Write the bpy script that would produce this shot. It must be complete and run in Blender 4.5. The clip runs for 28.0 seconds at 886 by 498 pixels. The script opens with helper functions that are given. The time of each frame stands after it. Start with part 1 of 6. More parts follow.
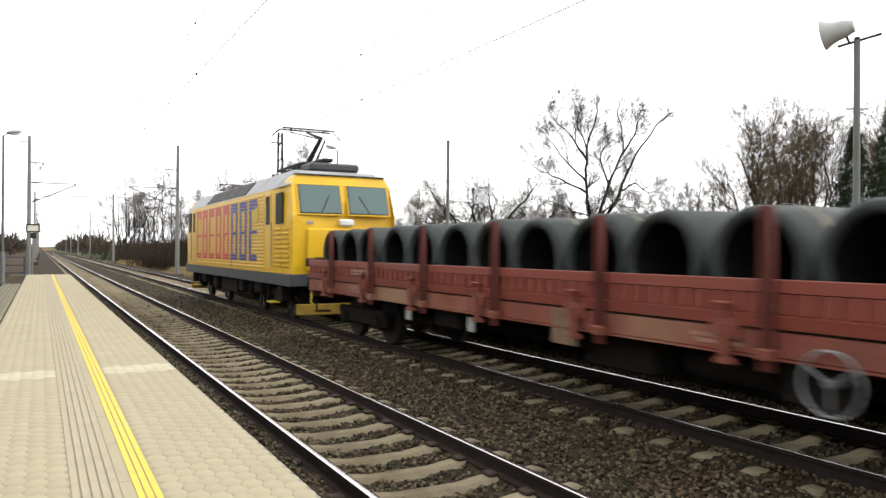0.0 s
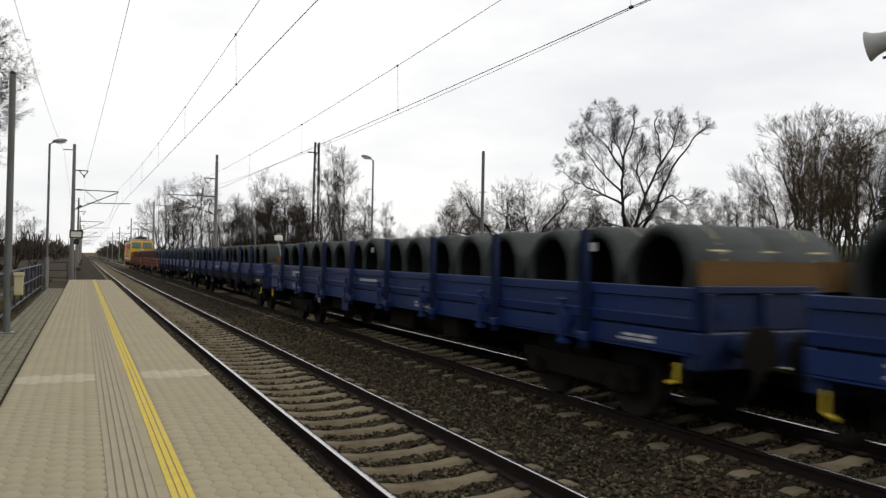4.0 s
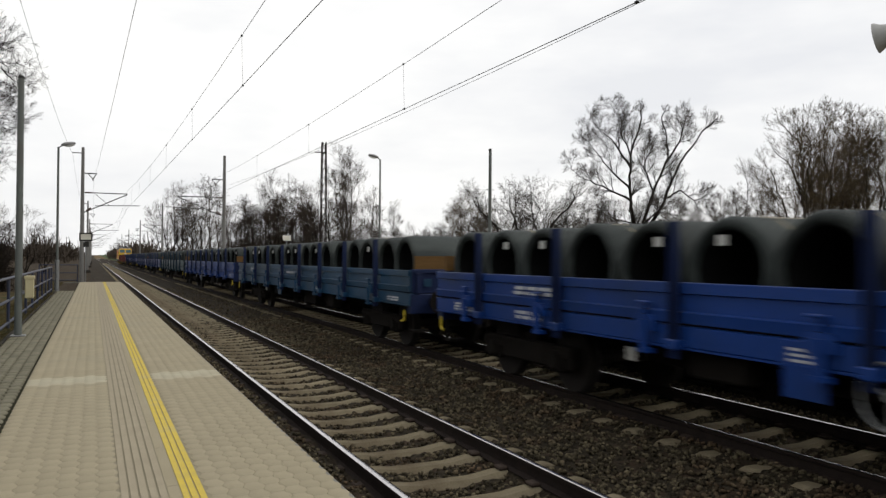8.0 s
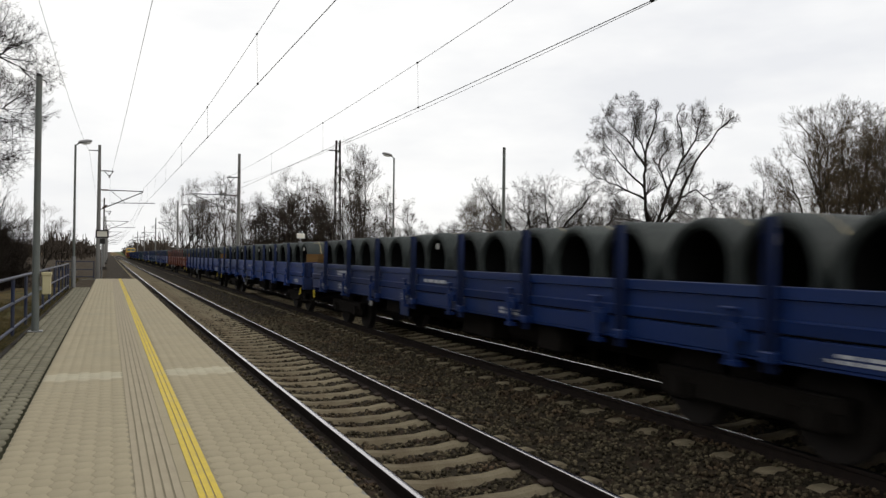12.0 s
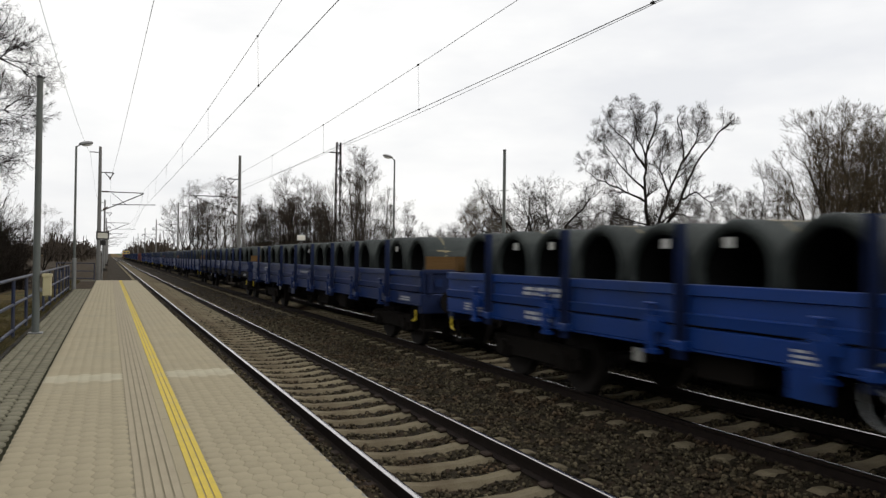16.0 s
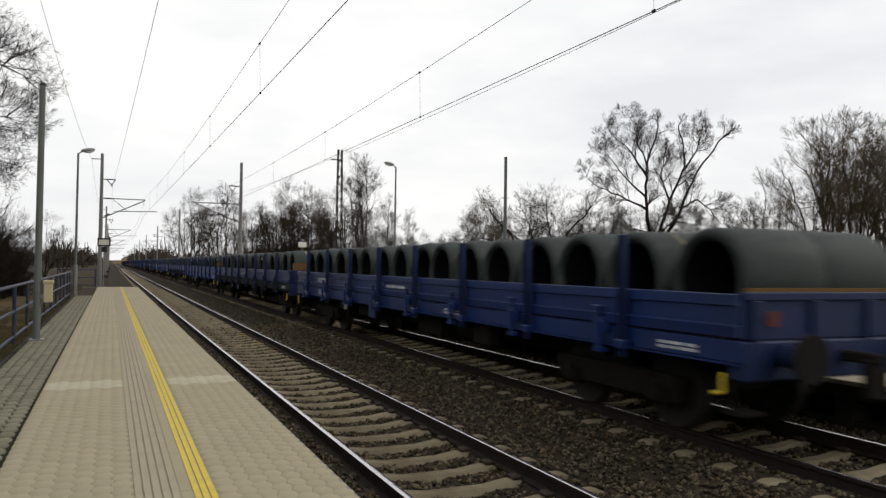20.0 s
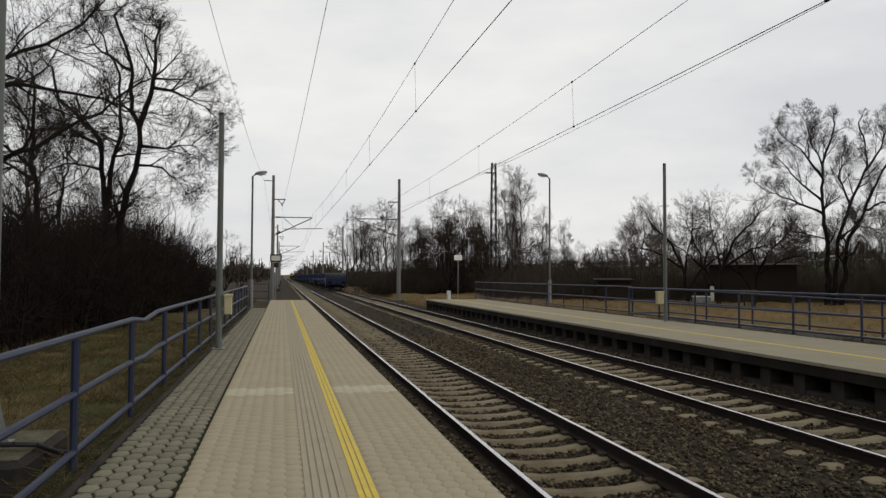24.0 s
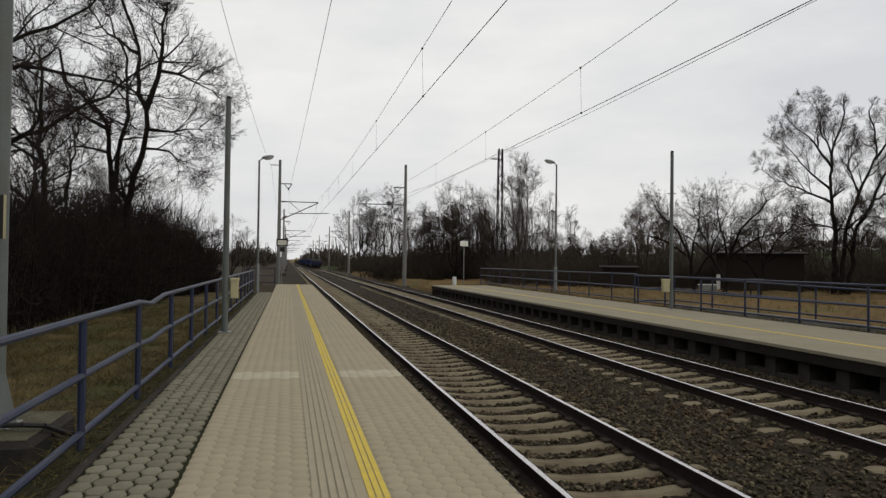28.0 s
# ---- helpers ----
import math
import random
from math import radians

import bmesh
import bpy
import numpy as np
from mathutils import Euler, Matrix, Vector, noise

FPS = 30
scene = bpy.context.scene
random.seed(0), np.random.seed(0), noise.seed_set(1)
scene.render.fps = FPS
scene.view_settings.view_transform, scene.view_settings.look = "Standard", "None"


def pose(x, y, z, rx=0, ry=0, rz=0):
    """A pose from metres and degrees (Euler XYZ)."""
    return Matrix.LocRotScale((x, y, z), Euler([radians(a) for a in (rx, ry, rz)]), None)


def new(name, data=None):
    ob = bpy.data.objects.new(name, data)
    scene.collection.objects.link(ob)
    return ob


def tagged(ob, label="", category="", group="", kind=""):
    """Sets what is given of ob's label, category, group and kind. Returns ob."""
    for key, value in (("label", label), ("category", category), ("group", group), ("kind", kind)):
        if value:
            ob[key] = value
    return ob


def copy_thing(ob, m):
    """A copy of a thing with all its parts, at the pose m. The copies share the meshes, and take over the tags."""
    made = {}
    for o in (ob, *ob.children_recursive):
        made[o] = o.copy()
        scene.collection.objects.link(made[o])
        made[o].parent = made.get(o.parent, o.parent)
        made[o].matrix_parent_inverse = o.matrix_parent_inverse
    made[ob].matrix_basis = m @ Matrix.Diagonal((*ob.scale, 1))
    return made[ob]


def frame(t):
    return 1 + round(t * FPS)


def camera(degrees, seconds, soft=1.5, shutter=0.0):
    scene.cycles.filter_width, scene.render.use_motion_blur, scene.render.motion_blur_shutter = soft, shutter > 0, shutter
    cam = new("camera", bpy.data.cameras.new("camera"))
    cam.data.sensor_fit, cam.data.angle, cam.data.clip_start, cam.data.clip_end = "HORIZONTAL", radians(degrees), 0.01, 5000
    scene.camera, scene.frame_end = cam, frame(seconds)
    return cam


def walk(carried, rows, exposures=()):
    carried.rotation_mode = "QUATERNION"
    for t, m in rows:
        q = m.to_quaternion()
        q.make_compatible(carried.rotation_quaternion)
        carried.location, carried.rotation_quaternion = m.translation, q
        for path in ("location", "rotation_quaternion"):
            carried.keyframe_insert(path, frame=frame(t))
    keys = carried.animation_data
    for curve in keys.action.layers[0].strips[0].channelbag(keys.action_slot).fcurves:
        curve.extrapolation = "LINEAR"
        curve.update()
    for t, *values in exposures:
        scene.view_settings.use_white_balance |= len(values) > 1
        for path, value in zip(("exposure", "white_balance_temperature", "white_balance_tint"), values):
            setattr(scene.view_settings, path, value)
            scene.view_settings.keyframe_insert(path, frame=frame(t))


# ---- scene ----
cam = camera(60.66, 28.0, soft=1.4, shutter=0.2)
PATH = [
    (0, 0.015, 0.1, 1.395, 90.11, -0.31, -27.98),
    (0.5, 0.015, 0.1, 1.395, 90.03, -0.73, -27.29),
    (1, 0.015, 0.1, 1.395, 90.43, -0.86, -26.43),
    (1.5, 0.015, 0.1, 1.395, 90.65, -0.76, -25.87),
    (2, 0.015, 0.1, 1.395, 90.71, -1.02, -25.74),
    (2.5, 0.015, 0.1, 1.395, 90.60, -1.18, -25.66),
    (3, 0.015, 0.1, 1.395, 90.53, -1.13, -25.31),
    (3.5, 0.015, 0.1, 1.395, 90.71, -1.08, -25.44),
    (5.5, 0.015, 0.1, 1.395, 91.01, -0.89, -25.16),
    (6, 0.015, 0.1, 1.395, 90.98, -1.09, -24.86),
    (6.5, 0.015, 0.1, 1.395, 90.87, -0.94, -24.68),
    (7, 0.015, 0.1, 1.395, 90.76, -0.70, -24.65),
    (7.5, 0.015, 0.1, 1.395, 90.79, -0.56, -24.73),
    (8, 0.015, 0.1, 1.395, 90.72, -0.34, -24.80),
    (8.5, 0.015, 0.1, 1.395, 90.72, -0.30, -24.63),
    (9, 0.015, 0.1, 1.395, 90.76, -0.41, -24.51),
    (9.5, 0.015, 0.1, 1.395, 90.87, -0.35, -24.25),
    (10, 0.015, 0.1, 1.395, 90.90, -0.19, -24.20),
    (10.5, 0.015, 0.1, 1.395, 90.93, -0.35, -24.13),
    (11, 0.015, 0.1, 1.395, 90.82, -0.33, -24.00),
    (11.5, 0.015, 0.1, 1.395, 90.68, -0.40, -23.85),
    (12, 0.015, 0.1, 1.395, 90.60, -0.62, -23.79),
    (12.5, 0.015, 0.1, 1.395, 90.61, -0.54, -23.80),
    (14.5, 0.015, 0.1, 1.395, 90.65, -0.33, -23.73),
    (15, 0.015, 0.1, 1.395, 90.64, -0.46, -23.70),
    (15.5, 0.015, 0.1, 1.395, 90.72, -0.67, -23.69),
    (16, 0.015, 0.1, 1.395, 90.75, -0.68, -23.76),
    (16.5, 0.015, 0.1, 1.395, 90.66, -0.65, -23.68),
    (17, 0.015, 0.1, 1.395, 90.48, -0.71, -23.82),
    (17.5, 0.015, 0.1, 1.395, 90.55, -0.74, -23.81),
    (18, 0.015, 0.1, 1.395, 90.64, -0.67, -23.65),
    (18.5, 0.015, 0.1, 1.395, 90.79, -0.53, -23.65),
    (19, 0.015, 0.1, 1.395, 90.94, -0.56, -23.79),
    (19.5, 0.015, 0.1, 1.395, 91.17, -0.69, -23.85),
    (20, 0.015, 0.1, 1.395, 91.30, -0.79, -23.68),
    (20.5, 0.015, 0.1, 1.395, 91.37, -0.28, -21.70),
    (21, 0.015, 0.1, 1.395, 91.58, -0.39, -18.44),
    (21.5, 0.015, 0.1, 1.395, 91.75, -0.49, -14.83),
    (22, 0.015, 0.1, 1.395, 91.85, -0.48, -12.92),
    (22.5, 0.015, 0.1, 1.395, 91.94, -0.30, -12.24),
    (24.5, 0.015, 0.1, 1.395, 92.12, -0.29, -11.91),
    (25, 0.015, 0.1, 1.395, 92.09, -0.45, -11.71),
    (25.5, 0.015, 0.1, 1.395, 91.98, -0.34, -11.66),
    (26, 0.015, 0.1, 1.395, 91.72, -0.44, -11.82),
    (26.5, 0.015, 0.1, 1.395, 91.48, -0.52, -12.02),
    (27, 0.015, 0.1, 1.395, 91.41, -0.59, -11.88),
    (27.5, 0.015, 0.1, 1.395, 91.24, -0.69, -11.79),
    (28, 0.015, 0.1, 1.395, 91.03, -0.72, -11.55),
]
EXPOSURES = [(0.0, 1.58), (0.4, 1.28), (0.8, 0.8), (1.2, 0.5), (1.8, 0.4), (12.0, 0.38), (20.0, 0.36),
             (21.0, 0.21), (22.0, 0.1), (28.0, 0.05)]
walk(cam, [(t, pose(*p)) for t, *p in PATH], EXPOSURES)

# ---------------------------------------------------------------- light
world = bpy.data.worlds.new("overcast_sky")
scene.world = world
world.use_nodes = True
wn, wl = world.node_tree.nodes, world.node_tree.links
wn.clear()
SUN_EL, SUN_ROT = 42.0, 115.0
sky = wn.new("ShaderNodeTexSky")
sky.sky_type, sky.sun_disc = "NISHITA", False
sky.sun_elevation, sky.sun_rotation = radians(SUN_EL), radians(SUN_ROT)
sky.dust_density = 4.0
coord = wn.new("ShaderNodeTexCoord")
mapn = wn.new("ShaderNodeMapping")
mapn.inputs["Scale"].default_value = (1.0, 1.0, 3.2)
cloud = wn.new("ShaderNodeTexNoise")
cloud.inputs["Scale"].default_value = 2.3
cloud.inputs["Detail"].default_value = 5.0
cloud.inputs["Roughness"].default_value = 0.55
ramp = wn.new("ShaderNodeValToRGB")
ramp.color_ramp.elements[0].position, ramp.color_ramp.elements[0].color = 0.30, (0.76, 0.768, 0.79, 1)
ramp.color_ramp.elements[1].position, ramp.color_ramp.elements[1].color = 0.66, (1.0, 0.99, 0.965, 1)
cloudbg = wn.new("ShaderNodeBackground")
cloudbg.inputs["Strength"].default_value = 0.92
skybg = wn.new("ShaderNodeBackground")
skybg.inputs["Strength"].default_value = 0.06
mixs = wn.new("ShaderNodeMixShader")
mixs.inputs[0].default_value = 0.9
wout = wn.new("ShaderNodeOutputWorld")
wl.new(coord.outputs["Generated"], mapn.inputs["Vector"])
wl.new(mapn.outputs[0], cloud.inputs["Vector"])
wl.new(cloud.outputs["Fac"], ramp.inputs[0])
wl.new(ramp.outputs[0], cloudbg.inputs["Color"])
wl.new(sky.outputs[0], skybg.inputs["Color"])
wl.new(skybg.outputs[0], mixs.inputs[1])
wl.new(cloudbg.outputs[0], mixs.inputs[2])
wl.new(mixs.outputs[0], wout.inputs["Surface"])

sun = new("sun", bpy.data.lights.new("sun", "SUN"))
sun.data.energy, sun.data.angle, sun.data.color = 0.7, radians(25), (1.0, 0.97, 0.92)
sun.matrix_basis = pose(0, 0, 40, 90 - SUN_EL, 0, 180 - SUN_ROT)


# ---------------------------------------------------------------- materials
def mat(name, col, rough=0.8, metal=0.0, col2=None, scale=6.0, fine=60.0, amount=0.5, bump=0.0, bump_scale=80.0,
        random_tone=0.0, stretch=(1, 1, 1), col3=None, island=0.0, spec=None):
    """A procedural surface: two colours mixed by a coarse and a fine noise, tone by object or island, fine relief."""
    m = bpy.data.materials.new(name)
    m.use_nodes = True
    nt = m.node_tree
    n, l = nt.nodes, nt.links
    b = n["Principled BSDF"]
    b.inputs["Roughness"].default_value, b.inputs["Metallic"].default_value = rough, metal
    b.inputs["Specular IOR Level"].default_value = spec if spec is not None else (0.08 if rough > 0.78 else 0.3)
    tc = n.new("ShaderNodeTexCoord")
    mp = n.new("ShaderNodeMapping")
    mp.inputs["Scale"].default_value = stretch
    l.new(tc.outputs["Object"], mp.inputs["Vector"])
    col2 = col2 or tuple(c * 0.72 for c in col)
    big = n.new("ShaderNodeTexNoise")
    big.inputs["Scale"].default_value, big.inputs["Detail"].default_value = scale, 6.0
    small = n.new("ShaderNodeTexNoise")
    small.inputs["Scale"].default_value, small.inputs["Detail"].default_value = fine, 4.0
    l.new(mp.outputs[0], big.inputs["Vector"])
    l.new(mp.outputs[0], small.inputs["Vector"])
    add = n.new("ShaderNodeMath")
    add.operation = "MULTIPLY_ADD"
    add.inputs[1].default_value = 0.55
    l.new(small.outputs["Fac"], add.inputs[0])
    half = n.new("ShaderNodeMath")
    half.operation = "MULTIPLY"
    half.inputs[1].default_value = 0.45
    l.new(big.outputs["Fac"], half.inputs[0])
    l.new(half.outputs[0], add.inputs[2])
    rmp = n.new("ShaderNodeMapRange")
    rmp.inputs[1].default_value, rmp.inputs[2].default_value = 0.5 - 0.28 * (1.2 - amount), 0.5 + 0.28 * (1.2 - amount)
    l.new(add.outputs[0], rmp.inputs[0])
    mx = n.new("ShaderNodeMix")
    mx.data_type = "RGBA"
    mx.inputs["A"].default_value, mx.inputs["B"].default_value = (*col, 1), (*col2, 1)
    l.new(rmp.outputs[0], mx.inputs["Factor"])
    out = mx.outputs["Result"]
    if col3:
        patch = n.new("ShaderNodeTexNoise")
        patch.inputs["Scale"].default_value, patch.inputs["Detail"].default_value = scale * 0.37, 7.0
        l.new(mp.outputs[0], patch.inputs["Vector"])
        pr = n.new("ShaderNodeMapRange")
        pr.inputs[1].default_value, pr.inputs[2].default_value = 0.5, 0.68
        l.new(patch.outputs["Fac"], pr.inputs[0])
        m3 = n.new("ShaderNodeMix")
        m3.data_type = "RGBA"
        m3.inputs["B"].default_value = (*col3, 1)
        l.new(out, m3.inputs["A"])
        l.new(pr.outputs[0], m3.inputs["Factor"])
        out = m3.outputs["Result"]
    if random_tone or island:
        if random_tone:
            src = n.new("ShaderNodeObjectInfo").outputs["Random"]
        else:
            src = n.new("ShaderNodeNewGeometry").outputs["Random Per Island"]
        k = random_tone or island
        vr = n.new("ShaderNodeMapRange")
        vr.inputs[3].default_value, vr.inputs[4].default_value = 1 - k, 1 + k
        l.new(src, vr.inputs[0])
        hs = n.new("ShaderNodeHueSaturation")
        l.new(vr.outputs[0], hs.inputs["Value"])
        l.new(out, hs.inputs["Color"])
        out = hs.outputs[0]
    l.new(out, b.inputs["Base Color"])
    if bump:
        bt = n.new("ShaderNodeTexNoise")
        bt.inputs["Scale"].default_value, bt.inputs["Detail"].default_value = bump_scale, 5.0
        l.new(mp.outputs[0], bt.inputs["Vector"])
        bn = n.new("ShaderNodeBump")
        bn.inputs["Strength"].default_value, bn.inputs["Distance"].default_value = bump, 0.02
        l.new(bt.outputs["Fac"], bn.inputs["Height"])
        l.new(bn.outputs[0], b.inputs["Normal"])
    return m


M = {}
M["paver_beige"] = mat("beige_paver", (0.322, 0.283, 0.196), 0.9, col2=(0.266, 0.231, 0.158), scale=2.2, fine=90, amount=0.5, bump=0.3, bump_scale=160, island=0.035, col3=(0.2745, 0.2448, 0.1728))
M["paver_beige_one"] = mat("beige_paver_single", (0.322, 0.283, 0.196), 0.9, col2=(0.266, 0.231, 0.158), scale=2.2, fine=90, amount=0.5, bump=0.3, bump_scale=160, random_tone=0.035, col3=(0.2745, 0.2448, 0.1728))
M["paver_grey"] = mat("grey_paver", (0.19, 0.178, 0.13), 0.92, col2=(0.13, 0.121, 0.086), scale=5, fine=90, amount=0.6, bump=0.4, bump_scale=140, island=0.12)
M["paver_grey_one"] = mat("grey_paver_single", (0.19, 0.178, 0.13), 0.92, col2=(0.13, 0.121, 0.086), scale=5, fine=90, amount=0.6, bump=0.4, bump_scale=140, random_tone=0.12)
M["paver_pale"] = mat("pale_paver", (0.40, 0.365, 0.27), 0.9, col2=(0.34, 0.31, 0.225), scale=2.2, fine=90, bump=0.3, bump_scale=160, island=0.05)
M["block_top"] = mat("mossy_block_top", (0.12, 0.108, 0.078), 0.95, col2=(0.05, 0.048, 0.03), scale=4, fine=40, amount=0.8, bump=0.6, bump_scale=40, col3=(0.04, 0.042, 0.02))
M["far_deck"] = mat("grey_beige_deck", (0.25, 0.225, 0.165), 0.92, col2=(0.195, 0.175, 0.128), scale=1.6, fine=60, amount=0.6, bump=0.3, bump_scale=90, col3=(0.205, 0.185, 0.13))
M["joint_sand"] = mat("joint_sand", (0.27, 0.24, 0.17), 0.95, col2=(0.22, 0.195, 0.138), scale=8, fine=120, bump=0.4)
M["joint_moss"] = mat("mossy_joint", (0.016, 0.017, 0.009), 0.97, col2=(0.032, 0.03, 0.016), scale=6, fine=90, bump=0.6)
M["concrete"] = mat("weathered_concrete", (0.24, 0.232, 0.208), 0.92, col2=(0.16, 0.156, 0.136), scale=2.5, fine=50, amount=0.6, bump=0.3, bump_scale=60, col3=(0.104, 0.1, 0.084))
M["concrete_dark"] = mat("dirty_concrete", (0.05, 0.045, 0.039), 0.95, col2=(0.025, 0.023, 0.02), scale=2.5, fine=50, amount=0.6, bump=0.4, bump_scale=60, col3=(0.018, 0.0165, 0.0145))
# near-black concrete tone for the far platform's edge beam
M["dark_beam_concrete"] = mat("dark_beam_concrete", (0.022, 0.0195, 0.017), 0.95, col2=(0.012, 0.011, 0.0095), scale=2.5, fine=50, amount=0.7, bump=0.4, bump_scale=60, col3=(0.032, 0.028, 0.024))
M["yellow_line"] = mat("yellow_line_paint", (0.56, 0.42, 0.065), 0.8, col2=(0.42, 0.33, 0.09), scale=8, fine=140, amount=0.7, bump=0.2, col3=(0.45, 0.36, 0.13))
M["rib"] = mat("tactile_rib", (0.33, 0.29, 0.21), 0.9, col2=(0.25, 0.215, 0.155), scale=5, fine=120, bump=0.2)
M["sleeper"] = mat("concrete_sleeper", (0.232, 0.202, 0.136), 0.93, col2=(0.138, 0.112, 0.073), scale=3, fine=70, amount=0.6, bump=0.3, random_tone=0.14, col3=(0.1, 0.078, 0.05))
M["rail_side"] = mat("rusty_rail", (0.026, 0.019, 0.016), 0.85, col2=(0.014, 0.011, 0.010), scale=8, fine=120, amount=0.6, bump=0.3)
M["rail_top"] = mat("polished_rail_head", (0.62, 0.60, 0.60), 0.22, 1.0, col2=(0.5, 0.48, 0.48), scale=3, fine=60, stretch=(1, 0.05, 1))
M["clip"] = mat("rail_fastening", (0.03, 0.024, 0.021), 0.8, col2=(0.048, 0.033, 0.024), scale=20)
M["ballast"] = mat("ballast_bed", (0.036, 0.029, 0.019), 0.96, col2=(0.011, 0.009, 0.006), scale=14, fine=45, amount=0.9, bump=1.0, bump_scale=26, col3=(0.04, 0.027, 0.018))
M["stone"] = mat("ballast_stone", (0.1, 0.083, 0.052), 0.95, col2=(0.03, 0.025, 0.0165), scale=5, fine=40, amount=0.6, island=0.7, bump=0.4, bump_scale=50, col3=(0.066, 0.045, 0.028))
M["grass_dry"] = mat("dry_meadow", (0.15, 0.098, 0.04), 0.98, col2=(0.072, 0.047, 0.021), scale=0.5, fine=9, amount=0.7, bump=1.0, bump_scale=7, col3=(0.085, 0.075, 0.028))
M["bank_grass"] = mat("bank_grass", (0.10, 0.074, 0.031), 0.98, col2=(0.034, 0.028, 0.013), scale=1.3, fine=14, amount=0.9, bump=1.0, bump_scale=12, col3=(0.042, 0.05, 0.018))
M["blade_dull"] = mat("dull_grass_blade", (0.12, 0.09, 0.04), 0.95, col2=(0.045, 0.045, 0.018), scale=1.5, fine=20, island=0.5)
M["blade"] = mat("dry_grass_blade", (0.19, 0.14, 0.062), 0.95, col2=(0.09, 0.062, 0.03), scale=1.5, fine=20, island=0.4)
M["leaf_litter"] = mat("leaf_litter", (0.05, 0.036, 0.022), 0.98, col2=(0.022, 0.017, 0.011), scale=2, fine=30, amount=0.8, bump=1.0, bump_scale=22)
M["green_field"] = mat("green_field", (0.062, 0.088, 0.034), 0.98, col2=(0.045, 0.062, 0.026), scale=0.02, fine=0.4)
M["bark"] = mat("dark_bark", (0.0176, 0.0143, 0.01155), 0.95, col2=(0.0088, 0.00715, 0.00605), scale=4, fine=40, amount=0.6, stretch=(1, 1, 0.3), bump=0.6, bump_scale=30)
M["bark_pale"] = mat("greyish_bark", (0.063, 0.0528, 0.042), 0.95, col2=(0.033, 0.027, 0.0222), scale=3, fine=30, amount=0.6, stretch=(1, 1, 0.3))
M["twig"] = mat("dark_twigs", (0.024, 0.0185, 0.015), 0.95, col2=(0.014, 0.011, 0.0092), scale=2, fine=20, island=0.25)
M["twig_pale"] = mat("brown_grey_twigs", (0.068, 0.055, 0.043), 0.95, col2=(0.043, 0.0345, 0.0275), scale=1, fine=20, island=0.3)
M["twig_grey"] = mat("grey_brown_twigs", (0.05, 0.042, 0.034), 0.95, col2=(0.03, 0.025, 0.02), scale=1, fine=20, island=0.3)
M["bramble"] = mat("dark_brown_brushwood", (0.023, 0.018, 0.0137), 0.95, col2=(0.0135, 0.0107, 0.0083), scale=1, fine=20, island=0.35)
M["brush"] = mat("brown_brushwood", (0.055, 0.043, 0.032), 0.95, col2=(0.033, 0.026, 0.02), scale=1, fine=20, island=0.3)
M["twig_ochre"] = mat("ochre_twigs", (0.09, 0.069, 0.042), 0.95, col2=(0.06, 0.046, 0.029), scale=1, fine=20, island=0.3)
M["needle"] = mat("conifer_needles", (0.018, 0.03, 0.015), 0.9, col2=(0.0096, 0.0168, 0.0084), scale=3, fine=30, island=0.3)
M["steel_paint"] = mat("grey_green_pole_paint", (0.12, 0.132, 0.123), 0.6, 0.1, col2=(0.084, 0.093, 0.087), scale=3, fine=60, bump=0.1, col3=(0.096, 0.09, 0.078))
M["galv"] = mat("galvanised_steel", (0.231, 0.238, 0.238), 0.5, 0.5, col2=(0.154, 0.1575, 0.1575), scale=6, fine=60)
M["bracket_steel"] = mat("weathered_bracket_steel", (0.09, 0.088, 0.085), 0.7, 0.3, col2=(0.055, 0.052, 0.05), scale=6, fine=60)
M["mast_concrete"] = mat("mast_concrete", (0.189, 0.1855, 0.175), 0.92, col2=(0.126, 0.1225, 0.1155), scale=1.2, fine=30, amount=0.6, stretch=(1, 1, 0.3))
M["lattice_rust"] = mat("rusty_lattice_steel", (0.042, 0.035, 0.031), 0.8, 0.2, col2=(0.024, 0.02, 0.018), scale=4)
M["wire"] = mat("catenary_wire", (0.035, 0.035, 0.035), 0.6, 0.3, scale=4)
M["insulator"] = mat("brown_insulator", (0.07, 0.04, 0.03), 0.3, scale=10)
M["blue_rail"] = mat("blue_rail_paint", (0.016, 0.023, 0.055), 0.5, col2=(0.011, 0.016, 0.036), scale=5, fine=80, bump=0.1, col3=(0.03, 0.032, 0.045))
M["cream_box"] = mat("cream_plastic", (0.4125, 0.375, 0.225), 0.6, col2=(0.3375, 0.3, 0.18), scale=5, fine=60)
M["lamp_grey"] = mat("lamp_housing", (0.25, 0.25, 0.25), 0.5, col2=(0.18, 0.18, 0.18), scale=8)
M["lamp_glass"] = mat("lamp_lens", (0.6, 0.6, 0.58), 0.2, col2=(0.5, 0.5, 0.48), scale=8)
M["horn"] = mat("grey_loudspeaker", (0.34, 0.34, 0.33), 0.5, col2=(0.26, 0.26, 0.25), scale=6)
M["sign_white"] = mat("sign_face", (0.62, 0.60, 0.52), 0.5, col2=(0.54, 0.52, 0.45), scale=6)
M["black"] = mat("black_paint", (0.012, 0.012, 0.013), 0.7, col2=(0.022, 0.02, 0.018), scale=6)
M["shed_wood"] = mat("dark_shed_boards", (0.036, 0.027, 0.0216), 0.9, col2=(0.021, 0.0162, 0.0132), scale=2, fine=20, stretch=(4, 4, 0.4))
M["shed_roof"] = mat("shed_roofing", (0.018, 0.0165, 0.0155), 0.9, col2=(0.028, 0.026, 0.024), scale=2)
